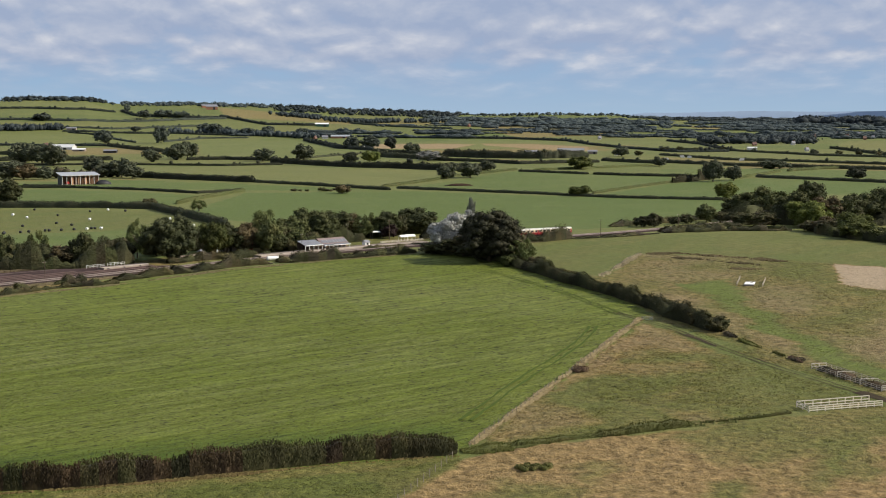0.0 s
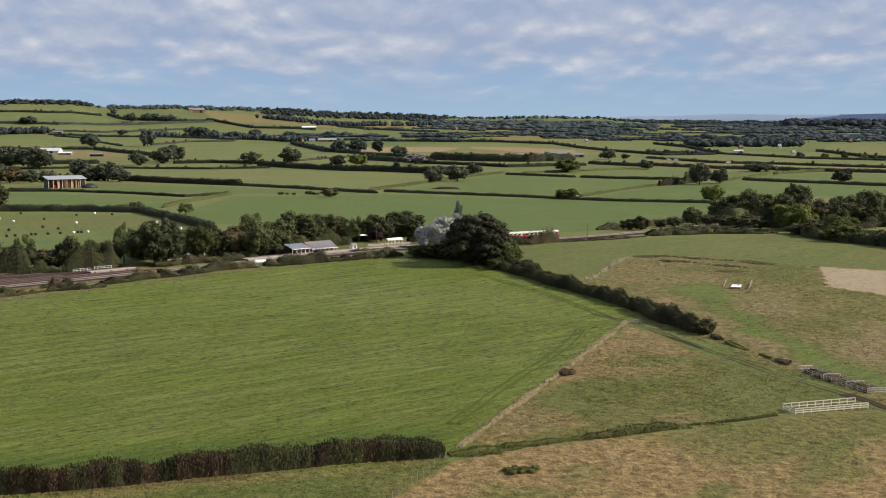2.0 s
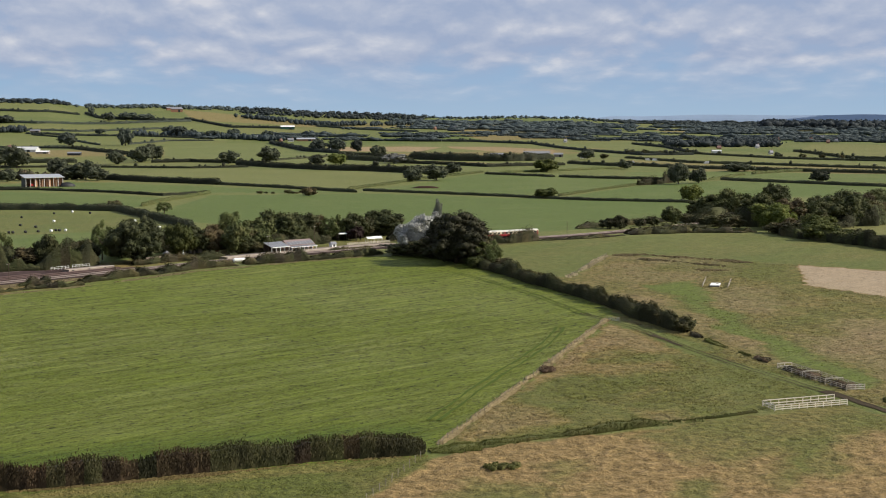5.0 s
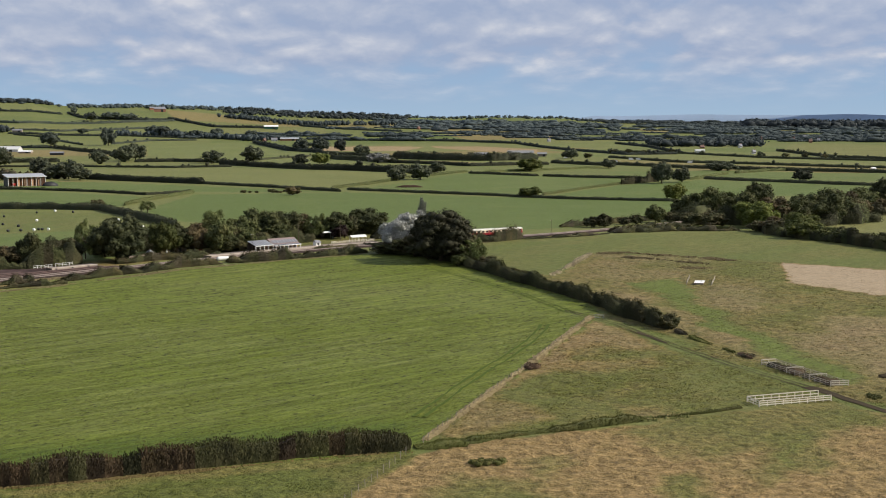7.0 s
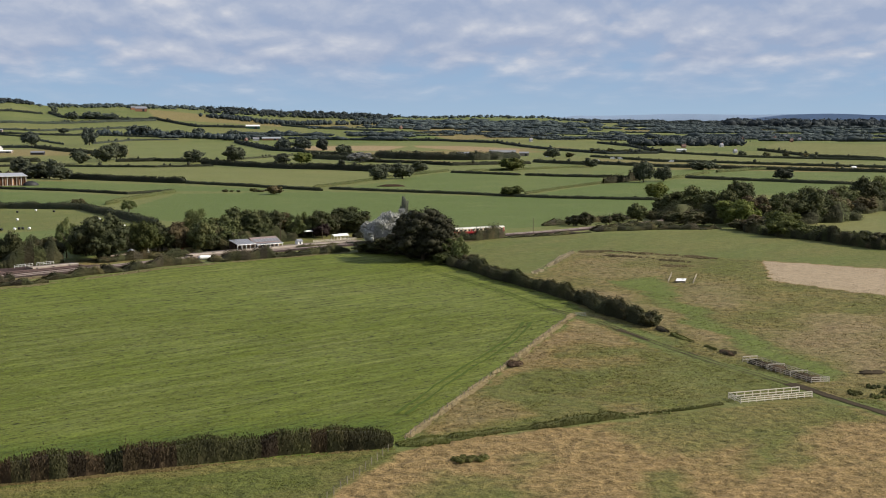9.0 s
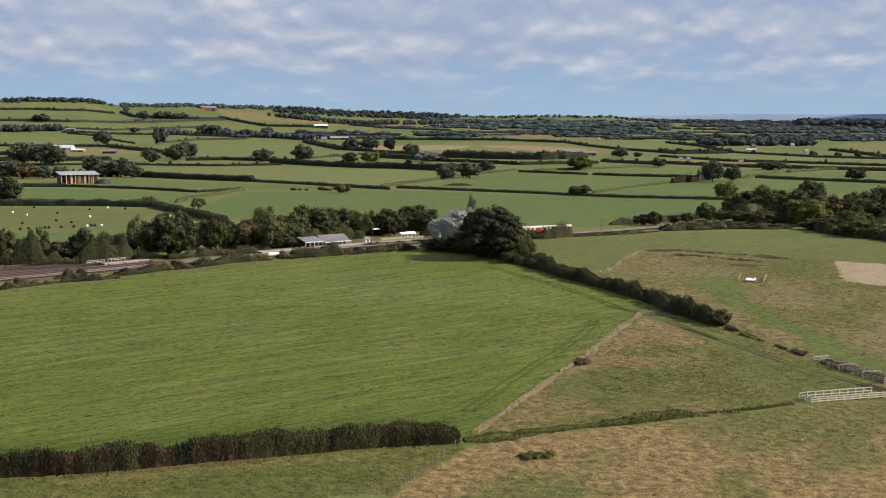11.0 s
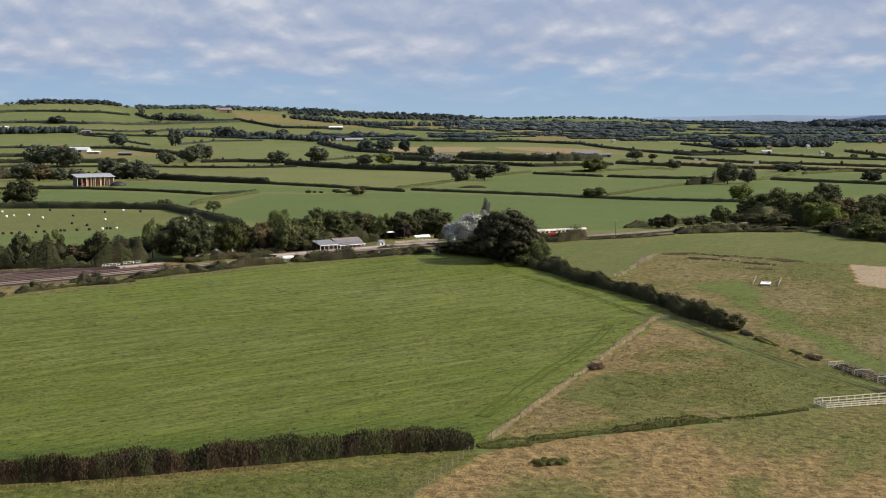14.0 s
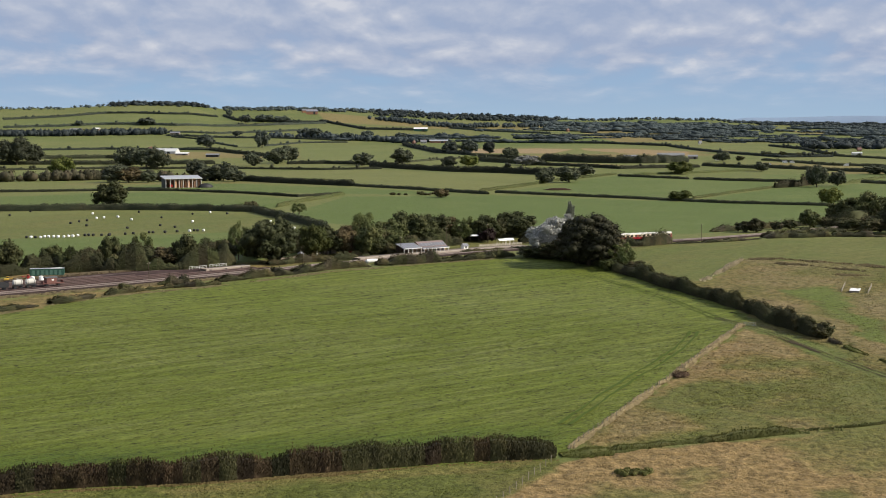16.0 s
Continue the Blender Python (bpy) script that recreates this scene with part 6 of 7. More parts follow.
def station():
    x, y, a = on_line(-40.5, 16.0)
    st = thing("station_building", x, y, "low brick station building with a verandah and grey roof panels", "building", turn=a)
    L, D, H, R = 13.5, 6.6, 3.1, 1.9
    pitch = math.degrees(math.atan2(R, D / 2))
    part("wall", house_wall(L, D, H, R), plain("buff_brick", (0.42, 0.27, 0.17), 0.85, 0, 0.25, 0.9), st)
    roof = part("roof", gable(L, D, H, R, 0.5), plain("brown_tiles", (0.225, 0.165, 0.150), 0.8, 0, 0.25, 0.8), st, "brown tiled roof")
    panel = plain("roof_panel", (0.135, 0.138, 0.155), 0.5, 0.0, 0.15, 0.8)
    seam = plain("roof_seam", (0.40, 0.40, 0.41), 0.6, 0, 0.1, 0.8)
    for i in range(8):
        part("roof_panel", slope_panel(1.5, 2.3, -5.95 + i * 1.7, -2.35, H + R * 0.287 + 0.10, pitch), panel, roof, "grey roof panel")
        part("seam", slope_panel(0.14, 2.5, -5.1 + i * 1.7, -2.35, H + R * 0.287 + 0.13, pitch), seam, roof)
    for i in range(5):
        win = part("window", box(1.1, 0.08, 1.4, -5.4 + i * 2.7, -D / 2 - 0.03, 1.1, 0.02), GLASS, st)
        part("sill", box(1.3, 0.2, 0.1, -5.4 + i * 2.7, -D / 2 - 0.08, 0.98, 0.01), OFFWHITE, win)
    part("door", box(1.0, 0.08, 2.1, 1.35, -D / 2 - 0.04, 0.0, 0.02), GREENP, st)
    part("verandah_roof", slope_panel(L + 0.8, 2.2, 0, -D / 2 - 1.25, H - 0.62, pitch * 0.45, 0.1), panel, st, "sloping grey verandah roof")
    part("fascia", box(L + 0.8, 0.08, 0.28, 0, -D / 2 - 2.3, H - 1.0, 0.01), WHITE, st, "white fascia board")
    for i in range(7):
        part("post", box(0.16, 0.16, H - 0.9, -L / 2 + 0.2 + i * (L - 0.4) / 6, -D / 2 - 2.2, 0, 0.02), WHITE, st)
    x, y, a = on_line(-50, 13.2)
    cn = thing("platform_canopy", x, y, "open platform canopy with a striped grey roof on white posts", "canopy", turn=a)
    s = math.degrees(math.atan2(1.7, 6))
    roof = part("roof", slope_panel(9.6, 6.4, 0, 0, 3.75, s, 0.12), panel, cn, "dark sheet roof")
    for i in range(7):
        part("glazing_strip", slope_panel(0.42, 6.2, -4.3 + i * 1.43, 0, 3.88, s), ROOFG, roof, "pale glazed strip")
    part("fascia", box(9.6, 0.08, 0.3, 0, -3.12, 2.75, 0.01), WHITE, cn, "white fascia board")
    part("back_wall", box(9.4, 0.15, 3.9, 0, 2.9, 0.0, 0.01), plain("dark_boarding", (0.06, 0.045, 0.035), 0.85, 0, 0.2, 0.8), cn, "dark boarded back wall")
    for px in (-4.5, -2.25, 0, 2.25, 4.5):
        part("post", box(0.18, 0.18, 2.95, px, -2.8, 0.0, 0.02), WHITE, cn)
    part("bench", box(1.8, 0.5, 0.45, 1.1, 1.9, 0.0, 0.04), WOOD, cn, "pale wooden bench")
    x, y, a = on_line(-28.6, 11.5)
    ks = thing("kiosk", x, y, "small white kiosk on the station platform", "kiosk", turn=a)
    part("wall", house_wall(2.4, 2.2, 2.5, 0.8), WHITE, ks)
    part("roof", gable(2.4, 2.2, 2.5, 0.8, 0.25, 0.1), SLATE, ks)
    part("window", box(1.0, 0.06, 0.9, 0, -1.12, 1.2, 0.01), GLASS, ks)
    x, y = -33.7, 655
    tn = thing("gazebo", x, y, "white-topped gazebo among the trees", "gazebo", turn=20)
    bm = bmesh.new()
    bmesh.ops.create_cone(bm, cap_ends=True, segments=4, radius1=4.0, radius2=2.2, depth=0.5, matrix=pose(0, 0, 3.3, 0, 0, 45) @ Matrix.Diagonal((0.95, 0.65, 1, 1)))
    part("canopy", bm, WHITE, tn)
    for px in (-2.3, 2.3):
        for py in (-1.5, 1.5):
            part("leg", box(0.12, 0.12, 2.7, px, py, 0), POSTW, tn)
    mq = thing("marquee", -17.6, 644.3, "white marquee with open sides beside the line", "tent", turn=28)
    mq.scale = (0.8, 0.8, 0.9)
    part("canopy", gable(5.6, 4.0, 2.3, 0.9, 0.2, 0.1), WHITE, mq)
    for px in (-2.6, 0, 2.6):
        part("leg", box(0.12, 0.12, 2.3, px, 1.9, 0), WHITE, mq)
    for px in (-2.6, 0, 2.6):
        part("leg", box(0.12, 0.12, 2.3, px, -1.9, 0), WHITE, mq)
    mq2 = thing("marquee", -20.6, 641.5, "small white tent beside the marquee", "tent", turn=28)
    part("canopy", gable(3.4, 3.0, 2.1, 0.7, 0.2, 0.1), WHITE, mq2)
    for px in (-1.6, 1.6):
        for py in (-1.4, 1.4):
            part("leg", box(0.1, 0.1, 2.1, px, py, 0), WHITE, mq2)


station()
for i in range(4):
    ax, ay, _ = on_line(-22 + i * 4.6, 13.0)
    cx, cy, _ = on_line(-22 + i * 4.6 + 4.2, 13.0)
    railing(ax, ay, cx, cy, 0.9, "pale paling fence along the platform", 3, 5, WOOD, gz(ax, ay) + 1.1)
for x0, x1, off in ((-123, -117.5, 20.5), (-116, -110.5, 21.5)):
    ax, ay, _ = on_line(x0, off)
    cx, cy, _ = on_line(x1, off)
    railing(ax, ay, cx, cy, 1.1, "white metal railing on the loading platform", 2, 5, WHITE, gz(ax, ay) + 0.9, thick=0.07)

wv = thing("tank", -70.4, 561, "long white cylindrical tank lying beside the line", "tank", turn=24)
part("shell", (lambda bm: (bmesh.ops.bevel(bm, geom=[e for e in bm.edges if len(e.link_faces) == 2 and e.calc_face_angle(0) > 1.2], offset=0.35, segments=2, affect="EDGES"), bm)[1])(cyl(0.85, 5.2, pose(0, 0, 0.95, 0, 90, 0), None, 18)), WHITE, wv)
for px in (-1.8, 1.8):
    part("saddle", box(0.4, 1.9, 0.7, px, 0, 0, 0.03), CONCRETE, wv)

# ---- rolling stock ----


def wheel(radius, width, x, y, z, parent, mat=None):
    bm = cyl(radius, width, pose(x, y, z, 90, 0, 0), None, 14)
    return part("wheel", bm, mat or BLACK, parent)


def coach(x, offset, upper, lower, roofmat, label):
    """A bogie passenger coach, its length along the line."""
    px, py, a = on_line(x, offset)
    ob = thing("railway_coach", px, py, label, "railway coach", "coaches of the train", a, gz(px, py) + BED + 0.28)
    L, W = 19.4, 2.8
    part("lower_body", box(L, W, 1.0, 0, 0, 1.05, 0.03), lower, ob, "")
    part("upper_body", box(L - 0.01, W - 0.02, 1.12, 0, 0, 2.052, 0.02), upper, ob, "")
    arc = [(W / 2 * math.cos(t), 3.17 + 0.68 * math.sin(t)) for t in [math.pi * k / 10 for k in range(11)]]
    part("roof", prism(arc, L, matrix=Matrix.Rotation(radians(90), 4, "Z")), roofmat, ob)
    for side in (-1, 1):
        for i in range(8):
            part("window", box(1.35, 0.05, 0.82, -8.1 + i * 2.31, side * (W / 2 - 0.005), 2.16, 0.02), GLASS, ob)
        for dx in (-9.2, 0.0, 9.2):
            part("door", box(0.7, 0.04, 2.0, dx, side * (W / 2 + 0.004), 1.12, 0.01), lower, ob)
    part("underframe", box(L - 0.6, 2.2, 0.3, 0, 0, 0.75, 0.02), BLACK, ob)
    for bxx in (-7.0, 7.0):
        bg_ = part("bogie", box(4.0, 2.1, 0.4, bxx, 0, 0.45, 0.05), BLACK, ob)
        for dx in (-1.3, 1.3):
            for side in (-0.78, 0.78):
                wheel(0.46, 0.12, bxx + dx, side, 0.46, bg_)
    for e in (-1, 1):
        part("gangway", box(0.5, 1.2, 2.1, e * (L / 2 + 0.25), 0, 1.1, 0.05), BLACK, ob)
    for i in range(5):
        part("roof_vent", box(0.35, 0.3, 0.16, -7.6 + i * 3.8, 0, 3.82, 0.03), roofmat, ob)
    return ob


def engine(x, offset):
    px, py, a = on_line(x, offset)
    ob = thing("steam_engine", px, py, "blue-green steam engine with a black smokebox heading the train", "locomotive", "", a, gz(px, py) + BED + 0.28)
    # the engine heads towards -x: chimney first
    part("boiler", cyl(0.8, 5.6, pose(-3.2, 0, 2.45, 0, 90, 0), None, 18), BLUE, ob)
    part("smokebox", cyl(0.84, 1.3, pose(-6.6, 0, 2.45, 0, 90, 0), None, 18), BLACK, ob)
    part("chimney", cyl(0.30, 0.8, pose(-6.6, 0, 3.6), None, 12, 0.38), BLACK, ob)
    part("dome", cyl(0.42, 0.7, pose(-3.6, 0, 3.4), None, 14, 0.28), BLUE, ob)
    cab = part("cab", box(2.2, 2.5, 2.3, 0.8, 0, 1.2, 0.05), BLUE, ob)
    part("window", box(0.8, 2.54, 0.7, 0.6, 0, 2.5, 0.02), GLASS, cab)
    part("cab_roof", prism([(1.3 * math.cos(t), 3.5 + 0.3 * math.sin(t)) for t in [math.pi * k / 8 for k in range(9)]], 2.8, matrix=Matrix.Translation((0.9, 0, 0)) @ Matrix.Rotation(radians(90), 4, "Z")), BLACK, ob)
    part("footplate", box(9.2, 2.4, 0.14, -2.8, 0, 1.15, 0.02), BLACK, ob)
    part("tender", box(5.4, 2.5, 1.7, 5.2, 0, 1.1, 0.06), BLUE, ob)
    part("coal", box(3.6, 1.9, 0.5, 4.8, 0, 2.75, 0.2), BLACK, ob)
    for side in (-0.78, 0.78):
        for dx in (-4.6, -2.6, -0.6):
            wheel(0.86, 0.14, dx, side, 0.86, ob)
        for dx in (3.6, 5.2, 6.8):
            wheel(0.5, 0.14, dx, side, 0.5, ob)
        part("coupling_rod", box(4.2, 0.08, 0.12, -2.6, side * 1.12, 0.8, 0.02), STEEL, ob)
    part("buffer_beam", box(0.2, 2.5, 0.5, -7.4, 0, 0.85, 0.02), REDP, ob)


coach(51.5, 3.7, CREAM, CRIMSON, COACHROOF, "cream and crimson passenger coach with a pale roof")
coach(35.6, 3.7, CREAM, CRIMSON, COACHROOF, "cream and crimson passenger coach with a pale roof")
coach(19.6, 3.7, CREAM, CHOCOLATE, DARKROOF, "cream and brown passenger coach with a sooty roof")
engine(6.0, 3.7)


def tank_wagon(x, offset):
    px, py, a = on_line(x, offset)
    ob = thing("tank_wagon", px, py, "white tank wagon standing in the siding", "railway wagon", "wagons in the siding", a, gz(px, py) + BED + 0.28)
    part("barrel", (lambda bm: (bmesh.ops.bevel(bm, geom=[e for e in bm.edges if e.calc_face_angle(0) > 1.2], offset=0.2, segments=2, affect="EDGES"), bm)[1])(cyl(1.0, 3.3, pose(0, 0, 2.2, 0, 90, 0), None, 18)), OFFWHITE, ob)
    part("hatch", cyl(0.3, 0.35, pose(0, 0, 3.3), None, 10), OFFWHITE, ob)
    part("underframe", box(3.9, 2.2, 0.28, 0, 0, 0.95, 0.03), BLACK, ob)
    for dx in (-1.1, 1.1):
        part("band", cyl(1.02, 0.12, pose(dx, 0, 2.2, 0, 90, 0), None, 18), BLACK, ob)
        for s in (-0.78, 0.78):
            wheel(0.48, 0.14, dx, s, 0.48, ob)


def open_wagon(x, offset):
    px, py, a = on_line(x, offset)
    ob = thing("open_wagon", px, py, "dark open wagon standing in the siding", "railway wagon", "wagons in the siding", a, gz(px, py) + BED + 0.28)
    for s in (-1, 1):
        part("side", box(7.2, 0.1, 1.5, 0, s * 1.2, 1.1, 0.02), BLACK, ob)
        part("end", box(0.1, 2.4, 1.5, s * 3.6, 0, 1.1, 0.02), BLACK, ob)
        for dx in (-2.3, 2.3):
            wheel(0.48, 0.14, dx, s * 0.78, 0.48, ob)
    part("floor", box(7.2, 2.4, 0.25, 0, 0, 0.9, 0.02), BLACK, ob)


def brake_van(x, offset):
    px, py, a = on_line(x, offset)
    ob = thing("brake_van", px, py, "faded red-brown brake van with open end decks", "railway wagon", "wagons in the siding", a, gz(px, py) + BED + 0.28)
    part("cabin", box(3.6, 2.4, 1.9, -0.6, 0, 1.1, 0.04), RUST, ob)
    part("window", box(0.9, 2.44, 0.6, -0.2, 0, 2.0, 0.02), WHITE, ob, "pale panel")
    part("roof", prism([(1.35 * math.cos(t), 3.0 + 0.35 * math.sin(t)) for t in [math.pi * k / 8 for k in range(9)]], 4.4, matrix=Matrix.Translation((-0.6, 0, 0)) @ Matrix.Rotation(radians(90), 4, "Z")), DARKROOF, ob)
    part("deck", box(7.6, 2.4, 0.22, 0, 0, 0.9, 0.02), RUST, ob)
    for e in (-1, 1):
        part("end_rail", box(0.1, 2.3, 0.9, e * 3.6, 0, 1.12, 0.02), RUST, ob)
        for s in (-0.78, 0.78):
            wheel(0.48, 0.14, e * 2.2, s, 0.48, ob)


tank_wagon(-173.9, 8.2)
tank_wagon(-177.3, 8.2)
open_wagon(-182.6, 8.2)
open_wagon(-188.6, 8.2)
brake_van(-168.0, 8.2)


def green_van():
    ob = thing("goods_container", -186.5, 509.5, "weathered green ribbed container at the back of the yard", "container", turn=15)
    part("body", box(12.4, 2.6, 2.9, 0, 0, 0.1, 0.04), GREENP, ob)
    pale = plain("faded_green_paint", (0.100, 0.190, 0.140), 0.7, 0, 0.3, 0.8)
    for i in range(7):
        part("panel", box(0.9, 0.05, 1.7, -4.8 + i * 1.6, -1.32, 0.75, 0.01), pale, ob, "faded green panel")
    for i in range(8):
        part("rib", box(0.16, 0.08, 2.6, -5.6 + i * 1.6, -1.33, 0.35, 0.01), GREENP, ob)
    part("roof", box(12.5, 2.7, 0.12, 0, 0, 3.0, 0.03), ROOFG, ob, "grey roof with a pale patch")
    part("pale_patch", box(4.0, 2.4, 0.06, 3.4, 0, 3.12, 0.01), WHITE, ob)
    for dx in (-5, 0, 5):
        part("bearer", box(0.4, 2.4, 0.32, dx, 0, 0, 0.02), SLEEPER, ob)


green_van()


def digger(x, y, turn, mat, label):
    ob = thing("digger", x, y, label, "digger", "", turn)
    ob.scale = (0.6, 0.6, 0.6)
    part("tracks", (lambda bm: box(3.4, 0.55, 0.8, 0, 1.0, 0, 0.2, bm))(box(3.4, 0.55, 0.8, 0, -1.0, 0, 0.2)), BLACK, ob)
    part("body", box(2.8, 2.1, 1.1, -0.2, 0, 0.85, 0.15), mat, ob)
    cab = part("cab", box(1.3, 1.0, 1.5, 0.5, 0.5, 1.6, 0.1), mat, ob)
    part("glass", box(1.2, 1.04, 0.8, 0.55, 0.5, 2.1, 0.03), GLASS, cab)
    part("boom", (lambda bm: (bmesh.ops.transform(bm, matrix=pose(1.0, -0.3, 1.3, 0, -12, 0), verts=bm.verts), bm)[1])(box(3.2, 0.35, 0.4, 1.6, 0, 0, 0.05)), mat, ob)
    part("bucket", box(0.7, 0.8, 0.7, 4.0, -0.3, 1.4, 0.15), BLACK, ob)


digger(-196, 494, 20, YELLOW, "yellow tracked digger parked in the yard")
digger(-190, 500, 200, REDP, "small red digger parked in the yard")
for i, (x, y) in enumerate(((-187.5, 497), (-184.8, 498.5))):
    tk = thing("drum", x, y, "white plastic drum standing in the yard", "drum")
    part("shell", cyl(0.9, 1.5, pose(0, 0, 0.75), None, 14, 0.8), WHITE, tk)
    part("lid", cyl(0.4, 0.2, pose(0, 0, 1.6), None, 12), WHITE, tk)


def pole(x, y, h, arms):
    ob = thing("telegraph_pole", x, y, "weathered wooden telegraph pole beside the line", "pole", "poles along the line", 40)
    part("shaft", cyl(0.14, h + 0.3, pose(0, 0, h / 2 - 0.15), None, 10, 0.09), BARK, ob)
    for k in range(arms):
        arm = part("crossarm", box(1.4, 0.1, 0.12, 0, 0.12, h - 0.5 - k * 0.6, 0.01), POSTW, ob)
        for dx in (-0.6, 0.6):
            part("insulator", cyl(0.05, 0.16, pose(dx, 0.12, h - 0.32 - k * 0.6), None, 8), WHITE, arm)
    return ob


pole(-144.5, 498.2, 7.2, 1)
pole(72.9, 666, 8.0, 1)
pole(-62, 592, 8.0, 1)
pole(-27, 645, 9.5, 1)
pole(-45, 628, 9.0, 1)
pole(118, 716, 7.0, 1)

# pale post by the station drive
sp = thing("sign_post", -96.4, 582.5, "white painted marker post beside the line", "post")
part("post", cyl(0.45, 2.8, pose(0, 0, 1.4), None, 10, 0.25), WHITE, sp)
part("cap", cyl(0.35, 0.5, pose(0, 0, 2.95), None, 10, 0.1), WHITE, sp)


def hut(x, y, w, h, wall, roof, label, cat="hut", pointed=True):
    """A small timber hut with a pointed or a low gabled roof."""
    ob = thing("hut", x, y, label, cat, turn=42)
    if pointed:
        part("wall", box(w, w, h, 0, 0, 0, 0.03), wall, ob)
        bm = bmesh.new()
        bmesh.ops.create_cone(bm, cap_ends=True, segments=4, radius1=w * 0.95, radius2=0.05, depth=w * 0.7, matrix=pose(0, 0, h + w * 0.35, 0, 0, 45))
        part("roof", bm, roof, ob)
    else:
        part("wall", house_wall(w * 1.9, w, h, w * 0.2), wall, ob)
        part("roof", gable(w * 1.9, w, h, w * 0.2, 0.3, 0.1), roof, ob)
    part("door", box(w * 0.35, 0.06, h * 0.8, 0.1, -w / 2 - 0.02, 0, 0.01), BLACK, ob)
    return ob


hut(-101.4, 571.2, 1.9, 2.4, PENWOOD, SLATE, "small grey timber hut with a pointed roof")
hut(-94.3, 598.1, 3.4, 2.2, PENWOOD, ROOFG, "low timber shed with a pale sheet roof", "shed", False)
# the last one is a red object of unknown use, shaped as a roofed box
hut(-85.4, 603.4, 1.3, 2.3, REDP, REDP, "narrow bright red painted box under the trees", "kiosk")
railing(-110.4, 567.3, -98.2, 582.6, 0.9, "low pale concrete panel wall beside the line", 3, 7, CONCRETE, cat="wall", name="low_wall", thick=0.2, board=True)
strip("station_drive", -80, -40, 13.6, 19, 0.16, plain("pale_gravel", (0.30, 0.23, 0.18), 0.95, 0, 0.2, 0.5), "pale gravel drive beside the platform")

# ---- fences and pens ----
FL = "bleached timber post and rail fence at the farm track"
railing(74.0, 282.1, 90.8, 287.8, 1.25, FL, 3, 9, thick=0.105, board=True)
railing(72.7, 287.0, 89.6, 293.0, 1.3, FL, 2, 9, thick=0.105, board=True)
railing(72.7, 287.0, 74.0, 282.1, 1.25, FL, 3, 2, thick=0.105, board=True)
GF = "grey weathered post and rail fence of the overgrown pen"
railing(87.2, 331.0, 95.5, 303.5, 1.2, GF, 3, 14, PENWOOD)
railing(91.0, 332.0, 99.7, 304.0, 1.2, GF, 3, 14, PENWOOD)
railing(87.2, 331.0, 91.0, 332.0, 1.3, FL, 2, 2, thick=0.105, board=True)
railing(95.5, 303.5, 99.7, 304.0, 1.3, FL, 3, 2, thick=0.105, board=True)
railing(90.4, 320.4, 94.5, 321.0, 1.35, FL, 1, 1, thick=0.105, board=True)
railing(93.1, 311.5, 97.3, 312.1, 1.35, FL, 1, 1, thick=0.105, board=True)
PL = "leaning timber rails beside the water tank"
railing(100.6, 484.3, 105.7, 503.3, 1.1, PL, 2, 6, PENWOOD, thick=0.13)
railing(108.8, 481.2, 113.8, 498.4, 1.1, PL, 2, 6, PENWOOD, thick=0.13)

wt_ = thing("water_tank", 105.6, 486.6, "flat white-topped concrete water tank in rough grass", "tank", turn=-15.6)
part("wall", box(3.3, 7.6, 0.55, 0, 0, -0.05, 0.04), CONCRETE, wt_)
part("lid", box(3.4, 7.7, 0.12, 0, 0, 0.5, 0.03), WHITE, wt_, "white lid")
part("hatch", box(0.8, 0.8, 0.1, 0.6, 1.5, 0.62, 0.02), CONCRETE, wt_)


def wire_fence(points, spacing, label):
    """Thin posts with two strands of wire, over rough ground."""
    p, _ = along(points, spacing)
    x0, y0 = p[0]
    ob = thing("wire_fence", x0, y0, label, "fence")
    b = ob.location
    for i, (x, y) in enumerate(p):
        part("post", cyl(0.07, 1.45, pose(x - b.x, y - b.y, gz(x, y) - b.z + 0.6, 3 * math.sin(i * 7), 3 * math.cos(i * 5), 0), None, 6), POSTW, ob)
    for hgt in (0.6, 1.1):
        v, f = sweep(p, [(-0.012, 0), (-0.012, 0.024), (0.012, 0.024), (0.012, 0)], hgt, True)
        mesh_part("wire", quads_object("wire", v - np.array(b), f, [WIRE]), ob)


wire_fence([(4.0, 252), (7.4, 263), (30, 330), (56.6, 409)], 3.2, "post and wire fence between meadow and rough grass")
wire_fence([(-9, 212), (-7.1, 218), (0.7, 243.3)], 3.0, "post and wire fence along the cut ground")
wire_fence([(56.4, 509.8), (80.4, 582.4)], 3.5, "post and wire fence round the rough pasture")
gt = thing("field_gate", 57.0, 408.0, "grey metal field gate by the hedge", "gate", turn=-25)
for k in range(5):
    part("bar", box(3.4, 0.05, 0.06, 1.7, 0, 0.25 + k * 0.22, 0.01), ROOFG, gt)
for px in (0, 3.4):
    part("upright", box(0.14, 0.14, 1.35, px, 0, -0.05, 0.02), POSTW, gt)

# ---- farm track and wheel marks ----


